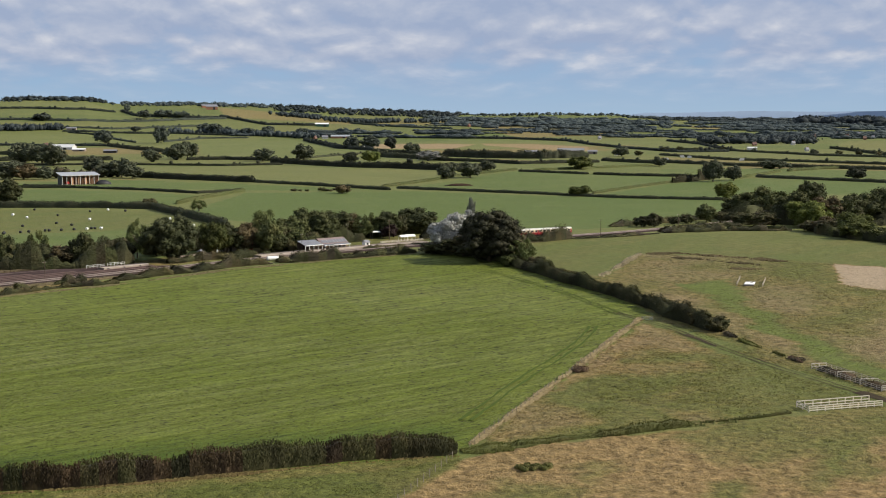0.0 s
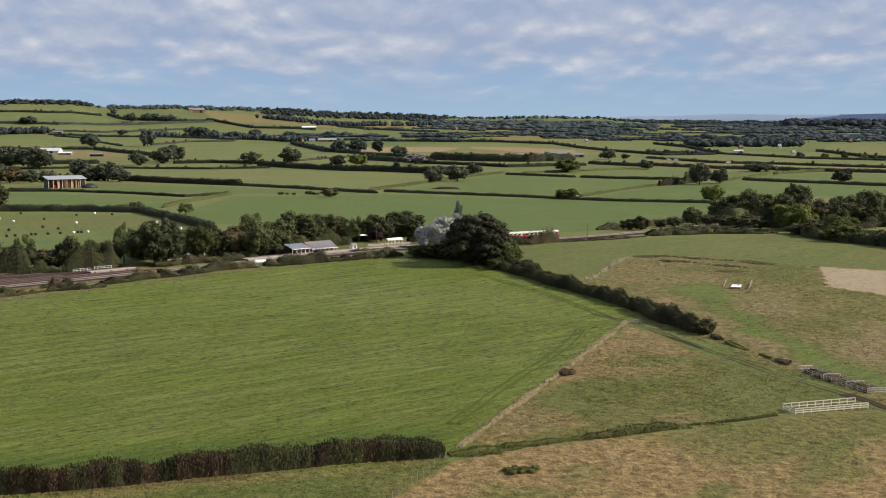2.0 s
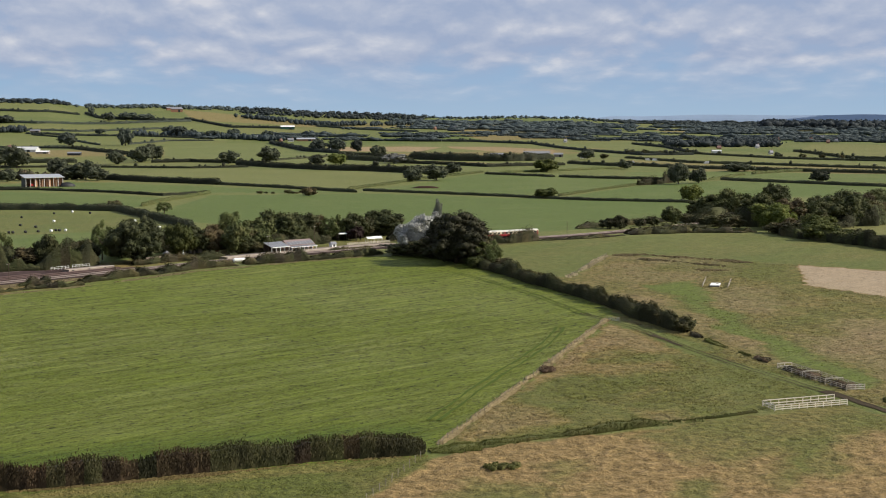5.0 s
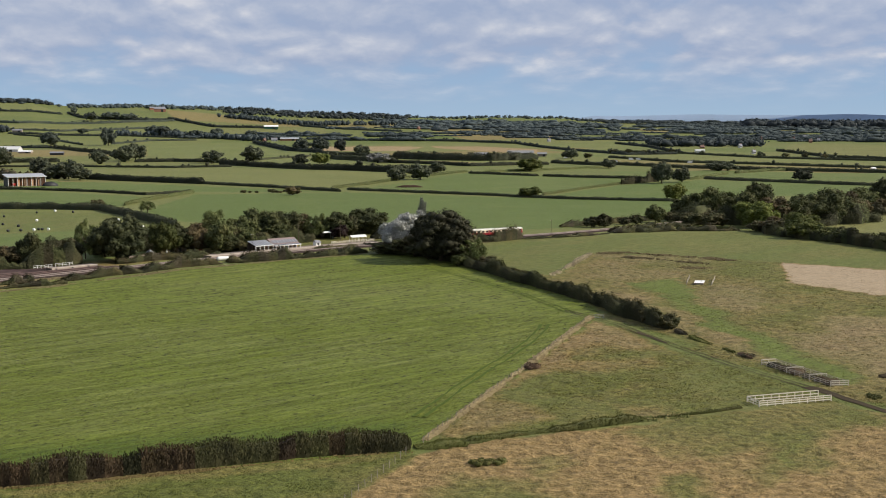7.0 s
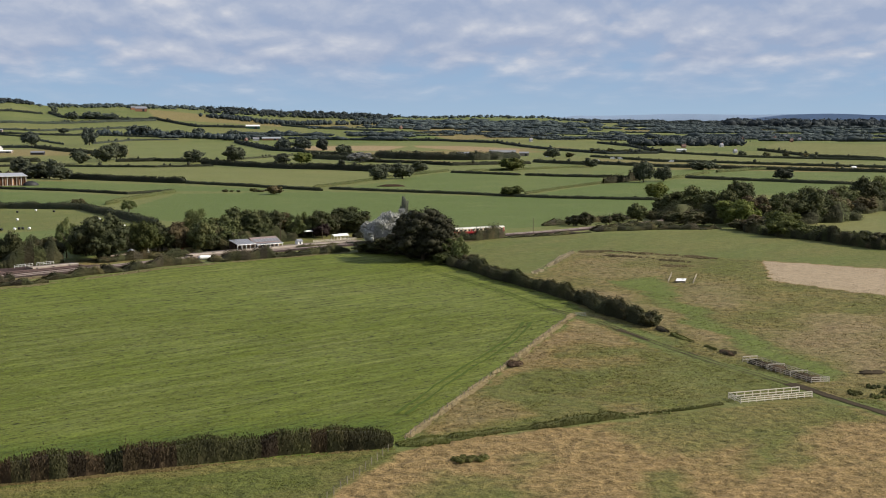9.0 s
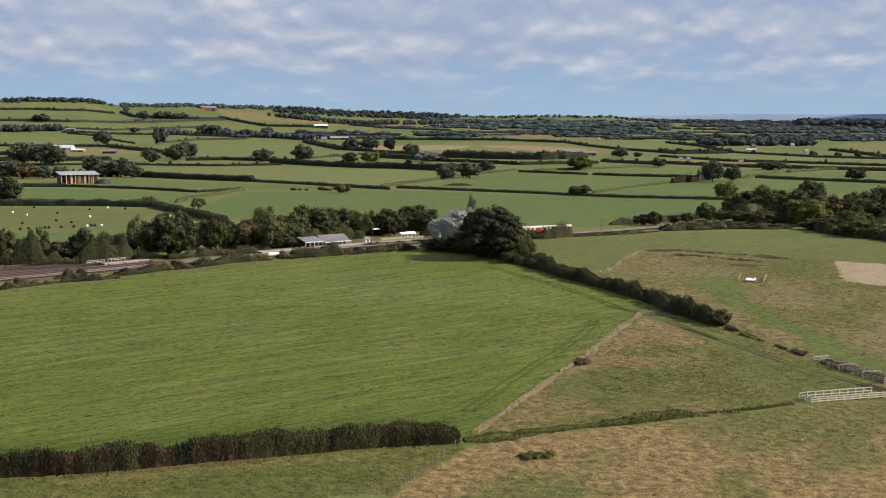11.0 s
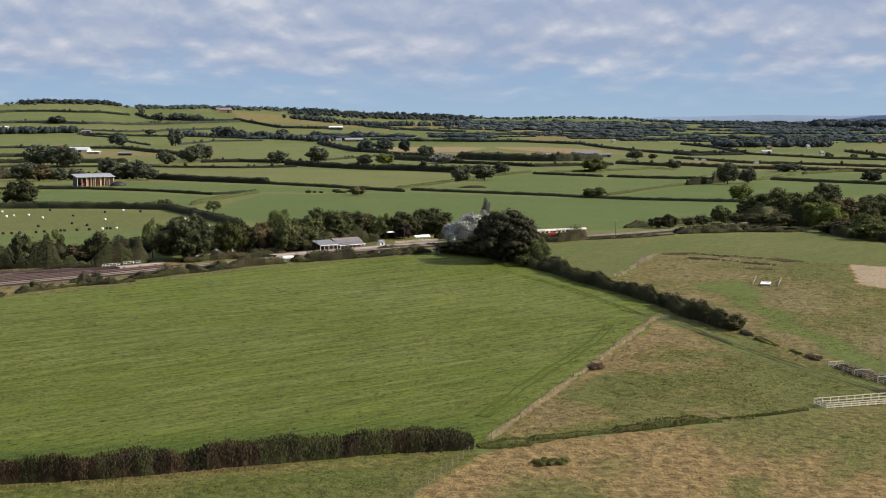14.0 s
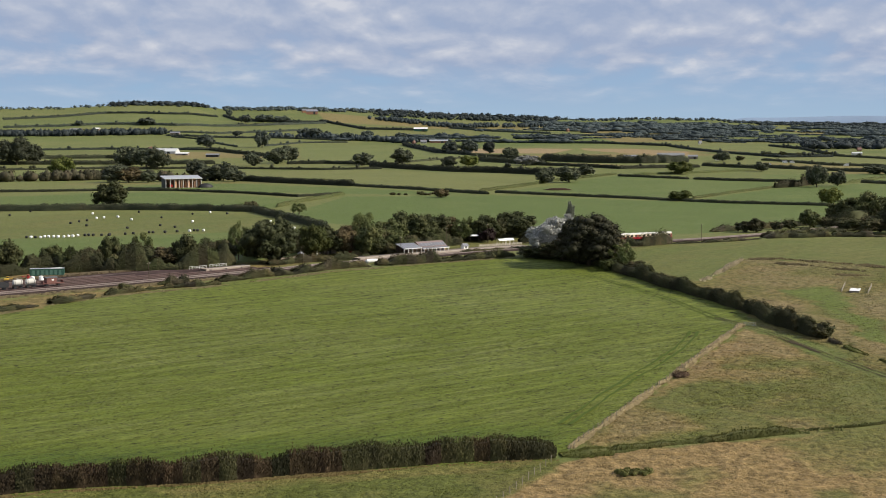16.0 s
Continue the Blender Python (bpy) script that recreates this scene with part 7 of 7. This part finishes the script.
def rut(points, width, mat, name, label, lift=0.12):
    p = smooth_line(points, 1.5)
    n = normals(p)
    k = np.arange(len(p))
    wob = 0.12 * np.sin(k * 0.37) + 0.08 * np.sin(k * 0.91 + 2)
    wid = width * (1 + 0.25 * np.sin(k * 0.23 + 1) + 0.15 * np.sin(k * 0.71))
    z = ground_z(p[:, 0], p[:, 1]) + lift
    a = np.concatenate([p + n * (wob + wid / 2)[:, None], z[:, None]], 1)
    b = np.concatenate([p + n * (wob - wid / 2)[:, None], z[:, None]], 1)
    v = np.stack([a, b], 1).reshape(-1, 3)
    i = np.arange(len(p) - 1) * 2
    f = np.stack([i, i + 1, i + 3, i + 2], 1)
    return tagged(new(name, quads_object(name, v, f, [mat])), label, "track", kind="structure")


def offset_line(points, d):
    p = smooth_line(points, 3.0)
    return p + normals(p) * d


for d in (-0.9, 0.9):
    rut(offset_line(FARM[:9], d), 0.36, EARTH, "farm_track", "muddy wheel rut of the farm track", 0.15)
rut([(90.2, 303), (93.1, 294.3), (98.5, 276.4), (108, 245), (118, 215)], 2.6, EARTH, "farm_track", "bare muddy stretch of the farm track", 0.11)
rut([(65.4, 382), (67.6, 374), (70.4, 363)], 0.9, EARTH, "farm_track", "bare muddy stretch of the farm track", 0.11)
MARK = plain("pressed_grass", (0.064, 0.090, 0.016), 0.9, 0, 0.3, 1.5)
for d in (-1.1, 1.1):
    rut(offset_line([(3.6, 274.4), (8.5, 290.2), (12.5, 303.7), (20.1, 326.8), (28.6, 348.7), (38.5, 380.1), (41.5, 396)], d), 0.7, MARK, "wheel_mark", "pressed tyre mark in the grass", 0.24)
    rut(offset_line([(52.2, 418), (48.2, 434.1), (41.1, 462.7), (34.3, 483.4), (26.1, 502.8), (15, 528)], d), 0.42, MARK, "wheel_mark", "pressed tyre mark in the grass")

# ---- field barn and farm buildings ----


def open_barn():
    x, y = -311, 1180
    ob = thing("open_barn", x, y, "open-fronted barn with orange boarding and a grey sheet roof", "barn", turn=30)
    ob.scale = (0.9, 1.0, 1.0)
    L, D = 34, 14
    s = math.degrees(math.atan2(1.0, D))
    part("roof", (lambda bm: (bmesh.ops.transform(bm, matrix=pose(0, 0, 8.6, s * 2, 0, 0), verts=bm.verts), bm)[1])(box(L + 3, D + 2.5, 0.3, 0, 0, 0, 0.03)), ROOFG, ob)
    part("fascia", box(L + 3, 0.2, 0.4, 0, -D / 2 - 1.2, 7.5, 0.03), OFFWHITE, ob, "pale fascia")
    part("back_wall", box(L, 0.3, 8.4, 0, D / 2, 0, 0.02), TIMBER, ob)
    for e in (-1, 1):
        # left end wall black: its shade is put into the colour
        part("end_wall", box(0.3, D, 7.6 if e < 0 else 7.6, e * L / 2, 0.0, 0, 0.02), BLACK if e < 0 else TIMBER, ob)
    part("floor", box(L, D, 0.15, 0, 0, 0.0, 0.02), CONCRETE, ob)
    for i in range(9):
        part("post", box(0.5, 0.5, 7.6, -L / 2 + i * L / 8, -D / 2, 0, 0.03), OFFWHITE, ob, "pale post")
    for i in range(12):
        part("straw_stack", box(1.75, 8.5 - 2.2 * ((i * 5) % 3), 6.9 - ((i * 7) % 4) * 0.55, -L / 2 + 9.6 + i * 2.1, -2.2 + 1.1 * ((i * 5) % 3), 0.15, 0.08), TIMBER, ob, "stacked orange straw bales")
    part("trailer_body", box(3.2, 4.5, 1.8, -L / 2 + 5.6, -4.0, 0.9, 0.08), REDP, ob, "red trailer under the roof")
    hp = thing("silage_heap", -290, 1180, "black sheeted silage heap beside the barn", "heap", turn=30)
    v, f = ball(np.zeros(3), 1.0, np.random.default_rng(5), 14, 7, lump=0.05)
    mesh_part("sheet", quads_object("sheet", v * [7.0, 4, 3.6], f, [WRAPK], smooth=True), hp)


open_barn()


def building(x, y, l, d, h, rise, turn, wall, roof, label, cat="barn", windows=0):
    if cat == "house":
        l, h, d = l * 0.65, h * 0.65, d * 0.65
    ob = thing("farm_building" if cat == "barn" else "house", x, y, label, cat, turn=turn)
    part("wall", house_wall(l, d, h, rise), wall, ob)
    part("roof", gable(l, d, h, rise, 0.6, 0.3), roof, ob)
    if cat == "barn":
        part("door", box(min(5, l / 4), 0.2, h * 0.8, l / 5, -d / 2 - 0.05, 0, 0.02), BLACK, ob)
    for i in range(windows):
        for k in (0.9, 3.4):
            if k + 1.5 < h:
                part("window", box(1.3, 0.12, 1.3, -l / 2 + (i + 0.5) * l / windows, -d / 2 - 0.03, k, 0.02), GLASS, ob)
    if cat == "house":
        part("chimney", box(1.0, 0.9, 2.0, l * 0.32, 0, h + rise - 0.8, 0.05), BRICK, ob)
    return ob


building(-614, 2240, 39.3, 22, 4, 4.4, -4, PALEROOF, PALEROOF, 'long farm building with a pale sheet roof', 'barn', 0)
building(-564, 2152, 19.7, 8, 3, 1.6, -6, CONCRETE, WHITE, 'low white farm shed', 'barn', 0)
building(-671, 2351, 7.9, 9, 6, 3.5, 30, BRICK, REDROOF, 'brick farmhouse with a red tiled roof', 'house', 2)
building(-497, 2071, 18.9, 8, 3.5, 1.6, 0, BLACK, SLATE, 'dark low farm shed', 'barn', 0)
building(-239, 2743, 17.7, 8, 6, 3, 10, OFFWHITE, SLATE, 'white village house with a slate roof', 'house', 4)
building(-211, 2765, 35.7, 12, 4, 2.4, 3, BRICK, ROOFG, 'long farm building with a pale sheet roof', 'barn', 0)
building(-256, 2722, 8.8, 8, 5, 3, 60, BRICK, REDROOF, 'brick village house with red tiles', 'house', 2)
building(-316, 2838, 20.7, 10, 4, 2.0, 5, CONCRETE, ROOFG, 'long farm building with a pale sheet roof', 'barn', 0)
building(-282, 3164, 30.7, 14, 6, 2.8, 5, GREENP, WHITE, 'green-sided farm shed with a pale roof', 'barn', 0)
building(-136, 2310, 6.5, 6, 3.5, 1.2, 10, WHITE, WHITE, 'small white hut by the trees', 'barn', 0)
building(180, 2055, 38.2, 24, 4, 3.2, -6, CONCRETE, DULLROOF, 'long farm building with a pale sheet roof', 'barn', 0)
building(205, 1991, 12.9, 14, 4, 2.0, -6, CONCRETE, DULLROOF, 'long farm building with a pale sheet roof', 'barn', 0)
building(117, 1971, 19.1, 12, 4, 2.4, 10, CONCRETE, SLATE, 'grey farm shed among trees', 'barn', 0)
building(292, 2707, 7.7, 8, 6, 3, 20, OFFWHITE, SLATE, 'white cottage in the trees', 'house', 2)
building(233, 1933, 7.8, 7, 4, 1.4, 0, WHITE, ROOFG, 'white farm shed beside the road', 'barn', 0)
building(462, 2138, 14.1, 8, 3.5, 1.6, 0, PALEROOF, PALEROOF, 'long farm building with a pale sheet roof', 'barn', 0)
building(529, 2073, 6.9, 8, 5, 3, 20, OFFWHITE, SLATE, 'white cottage beside the trees', 'house', 2)
building(511, 2346, 9.7, 9, 4, 2.8, 8, BRICK, REDROOF, 'brick house with a red tiled roof', 'house', 4)
building(578, 2357, 7.8, 9, 6, 3, 20, OFFWHITE, SLATE, 'white cottage beside the trees', 'house', 2)
building(620, 2442, 10.1, 9, 6, 3, -20, CREAM, SLATE, 'pale rendered village house with slates', 'house', 3)
building(-611, 3656, 29.8, 14, 8, 2.8, 10, BRICK, SLATE, 'brick farm building on the hillside', 'barn', 0)
building(-629, 3722, 39.5, 14, 6, 2.8, 20, BRICK, SLATE, 'brick farm buildings on the hillside', 'barn', 0)
building(130, 3306, 8.0, 9, 6, 3, 10, WHITE, SLATE, 'pale house in the far vale', 'house', 2)
building(97, 3307, 9.3, 9, 6, 3, -15, CREAM, SLATE, 'pale house in the far vale', 'house', 2)
building(50, 3278, 7.9, 9, 6, 3, 40, BRICK, REDROOF, 'brick house in the far vale', 'house', 2)
building(605, 2480, 7.2, 9, 6, 3, -10, WHITE, SLATE, 'village house far across the vale', 'house', 2)
building(783, 2839, 8.3, 9, 6, 3, 10, CREAM, SLATE, 'village house far across the vale', 'house', 2)
building(779, 2747, 8.0, 9, 6, 3, -30, BRICK, REDROOF, 'village house far across the vale', 'house', 2)
building(832, 2854, 8.4, 9, 6, 3, -10, WHITE, SLATE, 'village house far across the vale', 'house', 2)
building(808, 2677, 7.9, 9, 6, 3, -15, CREAM, SLATE, 'village house far across the vale', 'house', 2)
building(890, 2894, 8.5, 9, 6, 3, -30, WHITE, SLATE, 'village house far across the vale', 'house', 2)
building(718, 2764, 8.0, 9, 6, 3, -30, BRICK, REDROOF, 'village house far across the vale', 'house', 2)
building(833, 2915, 8.5, 9, 6, 3, 5, CREAM, SLATE, 'village house far across the vale', 'house', 2)
building(776, 2622, 7.7, 9, 6, 3, 0, BRICK, REDROOF, 'village house far across the vale', 'house', 2)
building(-994, 2924, 24.8, 12, 4, 2.4, 4, CONCRETE, SLATE, 'grey farm shed at the foot of the hill', 'barn', 0)
building(-959, 2949, 15.0, 10, 4, 2.0, 0, CONCRETE, WHITE, 'farm shed with a white roof', 'barn', 0)
building(-768, 2876, 19.2, 10, 4, 2.0, 5, CONCRETE, SLATE, 'grey farm shed at the foot of the hill', 'barn', 0)
building(505, 1477, 3.8, 5, 3.5, 1.0, 0, WHITE, WHITE, 'white shed beside the hedge', 'barn', 0)



def van(x, y, turn):
    """A tall delivery van."""
    ob = thing("van", x, y, "white delivery van on the far road", "van", "vans on the far road", turn)
    part("body", prism([(-3.2, 0.5), (-3.2, 2.9), (1.6, 2.9), (2.4, 1.7), (3.2, 1.5), (3.2, 0.5)], 2.1), WHITE, ob)
    part("windscreen", box(0.5, 1.8, 0.7, 2.0, 0, 1.9, 0.05), GLASS, ob)
    for dx in (-2.1, 2.1):
        for dy in (-0.95, 0.95):
            wheel(0.38, 0.24, dx, dy, 0.38, ob)


van(269, 1728, -8)
van(312, 1814, -8)
van(304, 1822, -8)
van(358, 1713, 172)

# ---- bramble clump and heaps ----
def clump(x, y, rx, ry, h, kind, name, label):
    rng = np.random.default_rng(int(abs(x * 10)))
    pieces = []
    for i in range(9):
        a, q = i * 2.4, math.sqrt((i + 0.3) / 9)
        c = np.array([math.cos(a) * q * rx * 0.75, math.sin(a) * q * ry * 0.75, h * 0.22])
        r = h * rng.uniform(0.5, 0.8)
        pieces.append(ball(c, r * 0.85, rng, 7, 4))
        d = rng.normal(0, 1, (150, 3))
        d[:, 2] = np.abs(d[:, 2])
        d /= np.linalg.norm(d, axis=1)[:, None]
        pieces.append(leaves(c + d * [1.4, 1.4, 1.05] * r * rng.uniform(0.8, 1.2, (150, 1)), d, max(0.16, math.hypot(x, y) / 2600), rng))
    v, f = joined(pieces)
    ob = new(name, quads_object(name, v, f, [LEAF[kind]]))
    ob.location = (x, y, gz(x, y))
    return tagged(ob, label, "scrub")


clump(14.4, 236, 4.2, 2.6, 0.85, "reed", "bramble", "low dark green bramble patch on the cut ground")
for i, (x, y) in enumerate(((89.6, 328.6), (91.0, 324), (92.4, 319.5), (94.0, 314.5), (95.4, 310), (96.6, 306.3))):
    clump(x, y, 1.5, 2.6, 0.8 + 0.15 * (i % 3), "rust" if i % 3 else "brown", "bramble", "brown brambles inside the timber pen")
clump(31.2, 328.8, 1.9, 3.4, 1.0, "bramble", "bramble", "reddish bramble patch on the fence line")
clump(86.5, 342, 2.0, 1.2, 0.7, "brown", "bramble", "brown dead bramble beside the track")
sp2 = thing("earth_heap", 9, 1156, "long dark brown manure heap in a green field", "heap", turn=4)
v, f = ball(np.zeros(3), 1.0, np.random.default_rng(12), 30, 8, lump=0.14)
mesh_part("soil", quads_object("soil", v * [10.5, 3.2, 1.7], f, [plain("manure", (0.050, 0.030, 0.022), 0.95, 0, 0.4, 0.5, 0.5)], smooth=True), sp2)
for x, y, rx, ry, h, kind in ((101.0, 291, 2.0, 3.5, 0.5, "reed"), (104.5, 287, 2.4, 2.6, 0.45, "reed"), (108.5, 291, 2.8, 2.5, 0.45, "reed"), (107.5, 298, 2.2, 3.0, 0.4, "reed"), (111, 296, 2.5, 2.5, 0.6, "reed")):
    clump(x, y, rx, ry, h, kind, "weeds", "low green and brown weeds beside the farm track")
sh = thing("earth_heap", 113.5, 315.5, "low heap of bare dark soil in the rough pasture", "heap", turn=20)
v, f = ball(np.zeros(3), 1.0, np.random.default_rng(8), 26, 8, lump=0.16)
mesh_part("soil", quads_object("soil", v * [3.6, 2.2, 0.4], f, [EARTH], smooth=True), sh)

# ---- standing grass ----


def blades(name, count, area, h, dark, light, label, banded=False, seed=1, without=()):
    """Tufts of grass scattered over a stretch of land, too many to count."""
    rng = np.random.default_rng(seed)
    lo, hi = area.min(0), area.max(0)
    lo, hi = np.maximum(lo, (-240, 205)), np.minimum(hi, (210, 640))
    n = int(count * 2.2)
    xy = np.empty((0, 2))
    while len(xy) < count:
        q = rng.uniform(lo, hi, (n, 2))
        q = q[inside(q[:, 0], q[:, 1], area)]
        for hole in without:
            q = q[~inside(q[:, 0], q[:, 1], hole)]
        r = np.hypot(q[:, 0], q[:, 1])
        keep = rng.random(len(q)) < (230 / r) ** (2.6 if banded else 1.3)
        keep &= (r < 430) | (not banded)
        keep &= np.abs(np.degrees(np.arctan2(q[:, 0], q[:, 1]))) < 24
        if banded:
            v = q[:, 1] * 0.743 - q[:, 0] * 0.669
            u = q[:, 0] * 0.743 + q[:, 1] * 0.669
            band = np.sin(v * 0.75 + 1.6 * np.sin(u * 0.021) + 0.8 * np.sin(v * 0.13)) + 0.7 * np.sin(v * 1.9 + 2 * np.sin(u * 0.05)) + 0.8 * np.sin(u * 0.033 + v * 0.11) * np.sin(v * 0.07 - u * 0.02)
        else:
            band = 1.2 * np.sin(q[:, 0] * 0.31 + 1.7 * np.sin(q[:, 1] * 0.17)) * np.sin(q[:, 1] * 0.21 + 1.3 * np.sin(q[:, 0] * 0.13)) + 0.8 * np.sin(q[:, 0] * 0.07 + q[:, 1] * 0.05)
        keep &= rng.random(len(q)) < 1 / (1 + np.exp(-2.2 * band))
        xy = np.concatenate([xy, q[keep]])
    xy = xy[:count]
    ang = rng.normal(radians(42), 0.3 if banded else 0.8, count)      # the grass leans one way
    size = h * rng.uniform(0.5, 1.4, count) * np.clip(np.hypot(xy[:, 0], xy[:, 1]) / 300, 0.8, 1.25)
    z = ground_z(xy[:, 0], xy[:, 1]) - 0.02
    base = np.concatenate([xy, z[:, None]], 1)
    u = np.stack([np.cos(ang), np.sin(ang), np.zeros(count)], 1) * (size * rng.uniform(0.5, 1.1, count) * (1.6 if banded else 1.0))[:, None]
    lay = rng.normal(0, 0.5, count)      # lying over, as wind and rain leave it
    top = np.stack([np.sin(lay) * size * -0.9, np.cos(lay) * size * 0.9, size * 0.6], 1) if not banded else np.stack([rng.normal(0, 0.35, count) * size, rng.normal(0, 0.35, count) * size, size], 1)
    v = np.stack([base - u, base + u, base + u * 0.75 + top, base - u * 0.6 + top * rng.uniform(0.7, 1.0, (count, 1))], 1).reshape(-1, 3)
    me = quads_object(name, v, np.arange(count * 4).reshape(-1, 4), [GRASS if dark is None else foliage(name + "_blades", dark, light, None, 0.5)])
    if dark is None:
        # the tufts have the colour of the land they grow on
        cov = np.repeat(cover_at(xy[:, 0], xy[:, 1], xy[:, 0], xy[:, 1]), 4, axis=0)
        me.color_attributes.new("cover", "FLOAT_COLOR", "POINT").data.foreach_set("color", cov.astype(np.float32).ravel())
    ob = new(name, me)
    return tagged(ob, label, "grass", kind="stuff")


blades("meadow_grass", 90000, MEADOW, 0.10, (0.072, 0.105, 0.010), (0.250, 0.262, 0.085), "short mown meadow grass in faint swathes", True, 2)
blades("rough_grass", 26000, TRIANGLE, 0.20, None, None, "rough tussocky grass with dry stems", False, 3, (TRACKSIDE,))
blades("verge_grass", 14000, VERGE, 0.20, None, None, "rough green grass in front of the hedge", False, 4)
blades("hay_stubble", 13000, HAY, 0.11, None, None, "dry straw-coloured stubble and grass", False, 5)
blades("pasture_grass", 22000, ROUGH, 0.18, None, None, "rough brown and straw-coloured pasture grass", False, 6, (STUBBLE, TRACKSIDE))
blades("pale_stubble", 4000, STUBBLE, 0.13, None, None, "pale bare stubble in a corner of the pasture", False, 9)


def line_ribbon(x0, x1, near, far):
    """The outline of a strip beside the railway."""
    keep = (MAIN[:, 0] >= x0) & (MAIN[:, 0] <= x1)
    return np.concatenate([MAIN[keep] + NORM[keep] * near, (MAIN[keep] + NORM[keep] * far)[::-1]])


def ribbon(points, width):
    """The outline of a strip along a line on the land."""
    p, _ = along(points, 6.0)
    n = normals(p)
    k = np.arange(len(p))
    w = width * (0.75 + 0.35 * np.sin(k * 1.7) + 0.25 * np.sin(k * 0.9 + 1))[:, None]
    return np.concatenate([p + n * w, (p - n * w)[::-1]])


STRAW_D, STRAW_L = (0.220, 0.170, 0.080), (0.600, 0.480, 0.270)
blades("fence_grass", 3000, ribbon([(4.5, 254), (7.4, 262.9), (30, 330), (56.6, 409)], 0.6), 0.65, STRAW_D, STRAW_L, "tall dry grass left standing along the fence", False, 12)
blades("fence_grass", 900, ribbon([(56.4, 509.8), (67.7, 542.7), (80.4, 582.4)], 1.0), 0.7, (0.30, 0.25, 0.14), (0.62, 0.52, 0.33), "tall dry grass left standing along the fence", False, 13)
blades("ditch_grass", 3200, ribbon([(4, 248), (11.6, 252.2), (28.7, 261.3), (48.1, 270.5), (57, 274.5)], 2.0), 0.55, (0.040, 0.052, 0.011), (0.150, 0.150, 0.045), "rank green grass along the ditch", False, 14)
blades("hedge_foot_grass", 2400, ribbon([(-88, 214), (-74, 219.8), (-54, 225.4), (-32.8, 233.4), (-11.5, 242), (2.0, 245)], 0.9), 0.40, (0.070, 0.055, 0.018), (0.250, 0.185, 0.075), "dry grass along the foot of the hedge", False, 15)
blades("sedge", 1500, ribbon([(83, 581), (95, 585), (108.5, 574), (124, 562), (134, 551)], 2.6), 0.55, (0.050, 0.040, 0.018), (0.190, 0.150, 0.078), "dark brown sedge and rush tussocks", False, 7)
blades("sedge", 700, ribbon([(92, 567), (103, 559), (113, 548), (121, 541)], 2.2), 0.5, (0.050, 0.040, 0.018), (0.190, 0.150, 0.078), "dark brown sedge and rush tussocks", False, 27)
blades("sedge", 260, ribbon([(108, 531), (117, 527), (126, 533)], 1.6), 0.5, (0.050, 0.040, 0.018), (0.190, 0.150, 0.078), "dark brown sedge and rush tussocks", False, 28)
blades("line_grass", 1900, ribbon([(-170, 415), (-150, 458), (-116, 489), (-84, 530), (-44, 563), (-14, 586)], 1.6), 0.42, (0.090, 0.080, 0.030), (0.300, 0.255, 0.140), "dry grass along the foot of the lineside scrub", False, 16)
blades("line_grass", 1200, ribbon([(31, 627), (57, 646), (104, 679), (150, 691), (171, 691)], 1.4), 0.42, (0.090, 0.080, 0.030), (0.300, 0.255, 0.140), "dry grass along the foot of the lineside scrub", False, 17)
blades("yard_grass", 5200, line_ribbon(-250, -118, 34.5, 38.5), 0.8, (0.105, 0.080, 0.042), (0.400, 0.310, 0.190), "tall dry grass along the back of the yard", False, 18)
blades("yard_weeds", 2600, line_ribbon(-250, -118, -7.0, -3.4), 0.6, (0.080, 0.066, 0.030), (0.300, 0.240, 0.135), "dry grass and weeds beside the running line", False, 19)
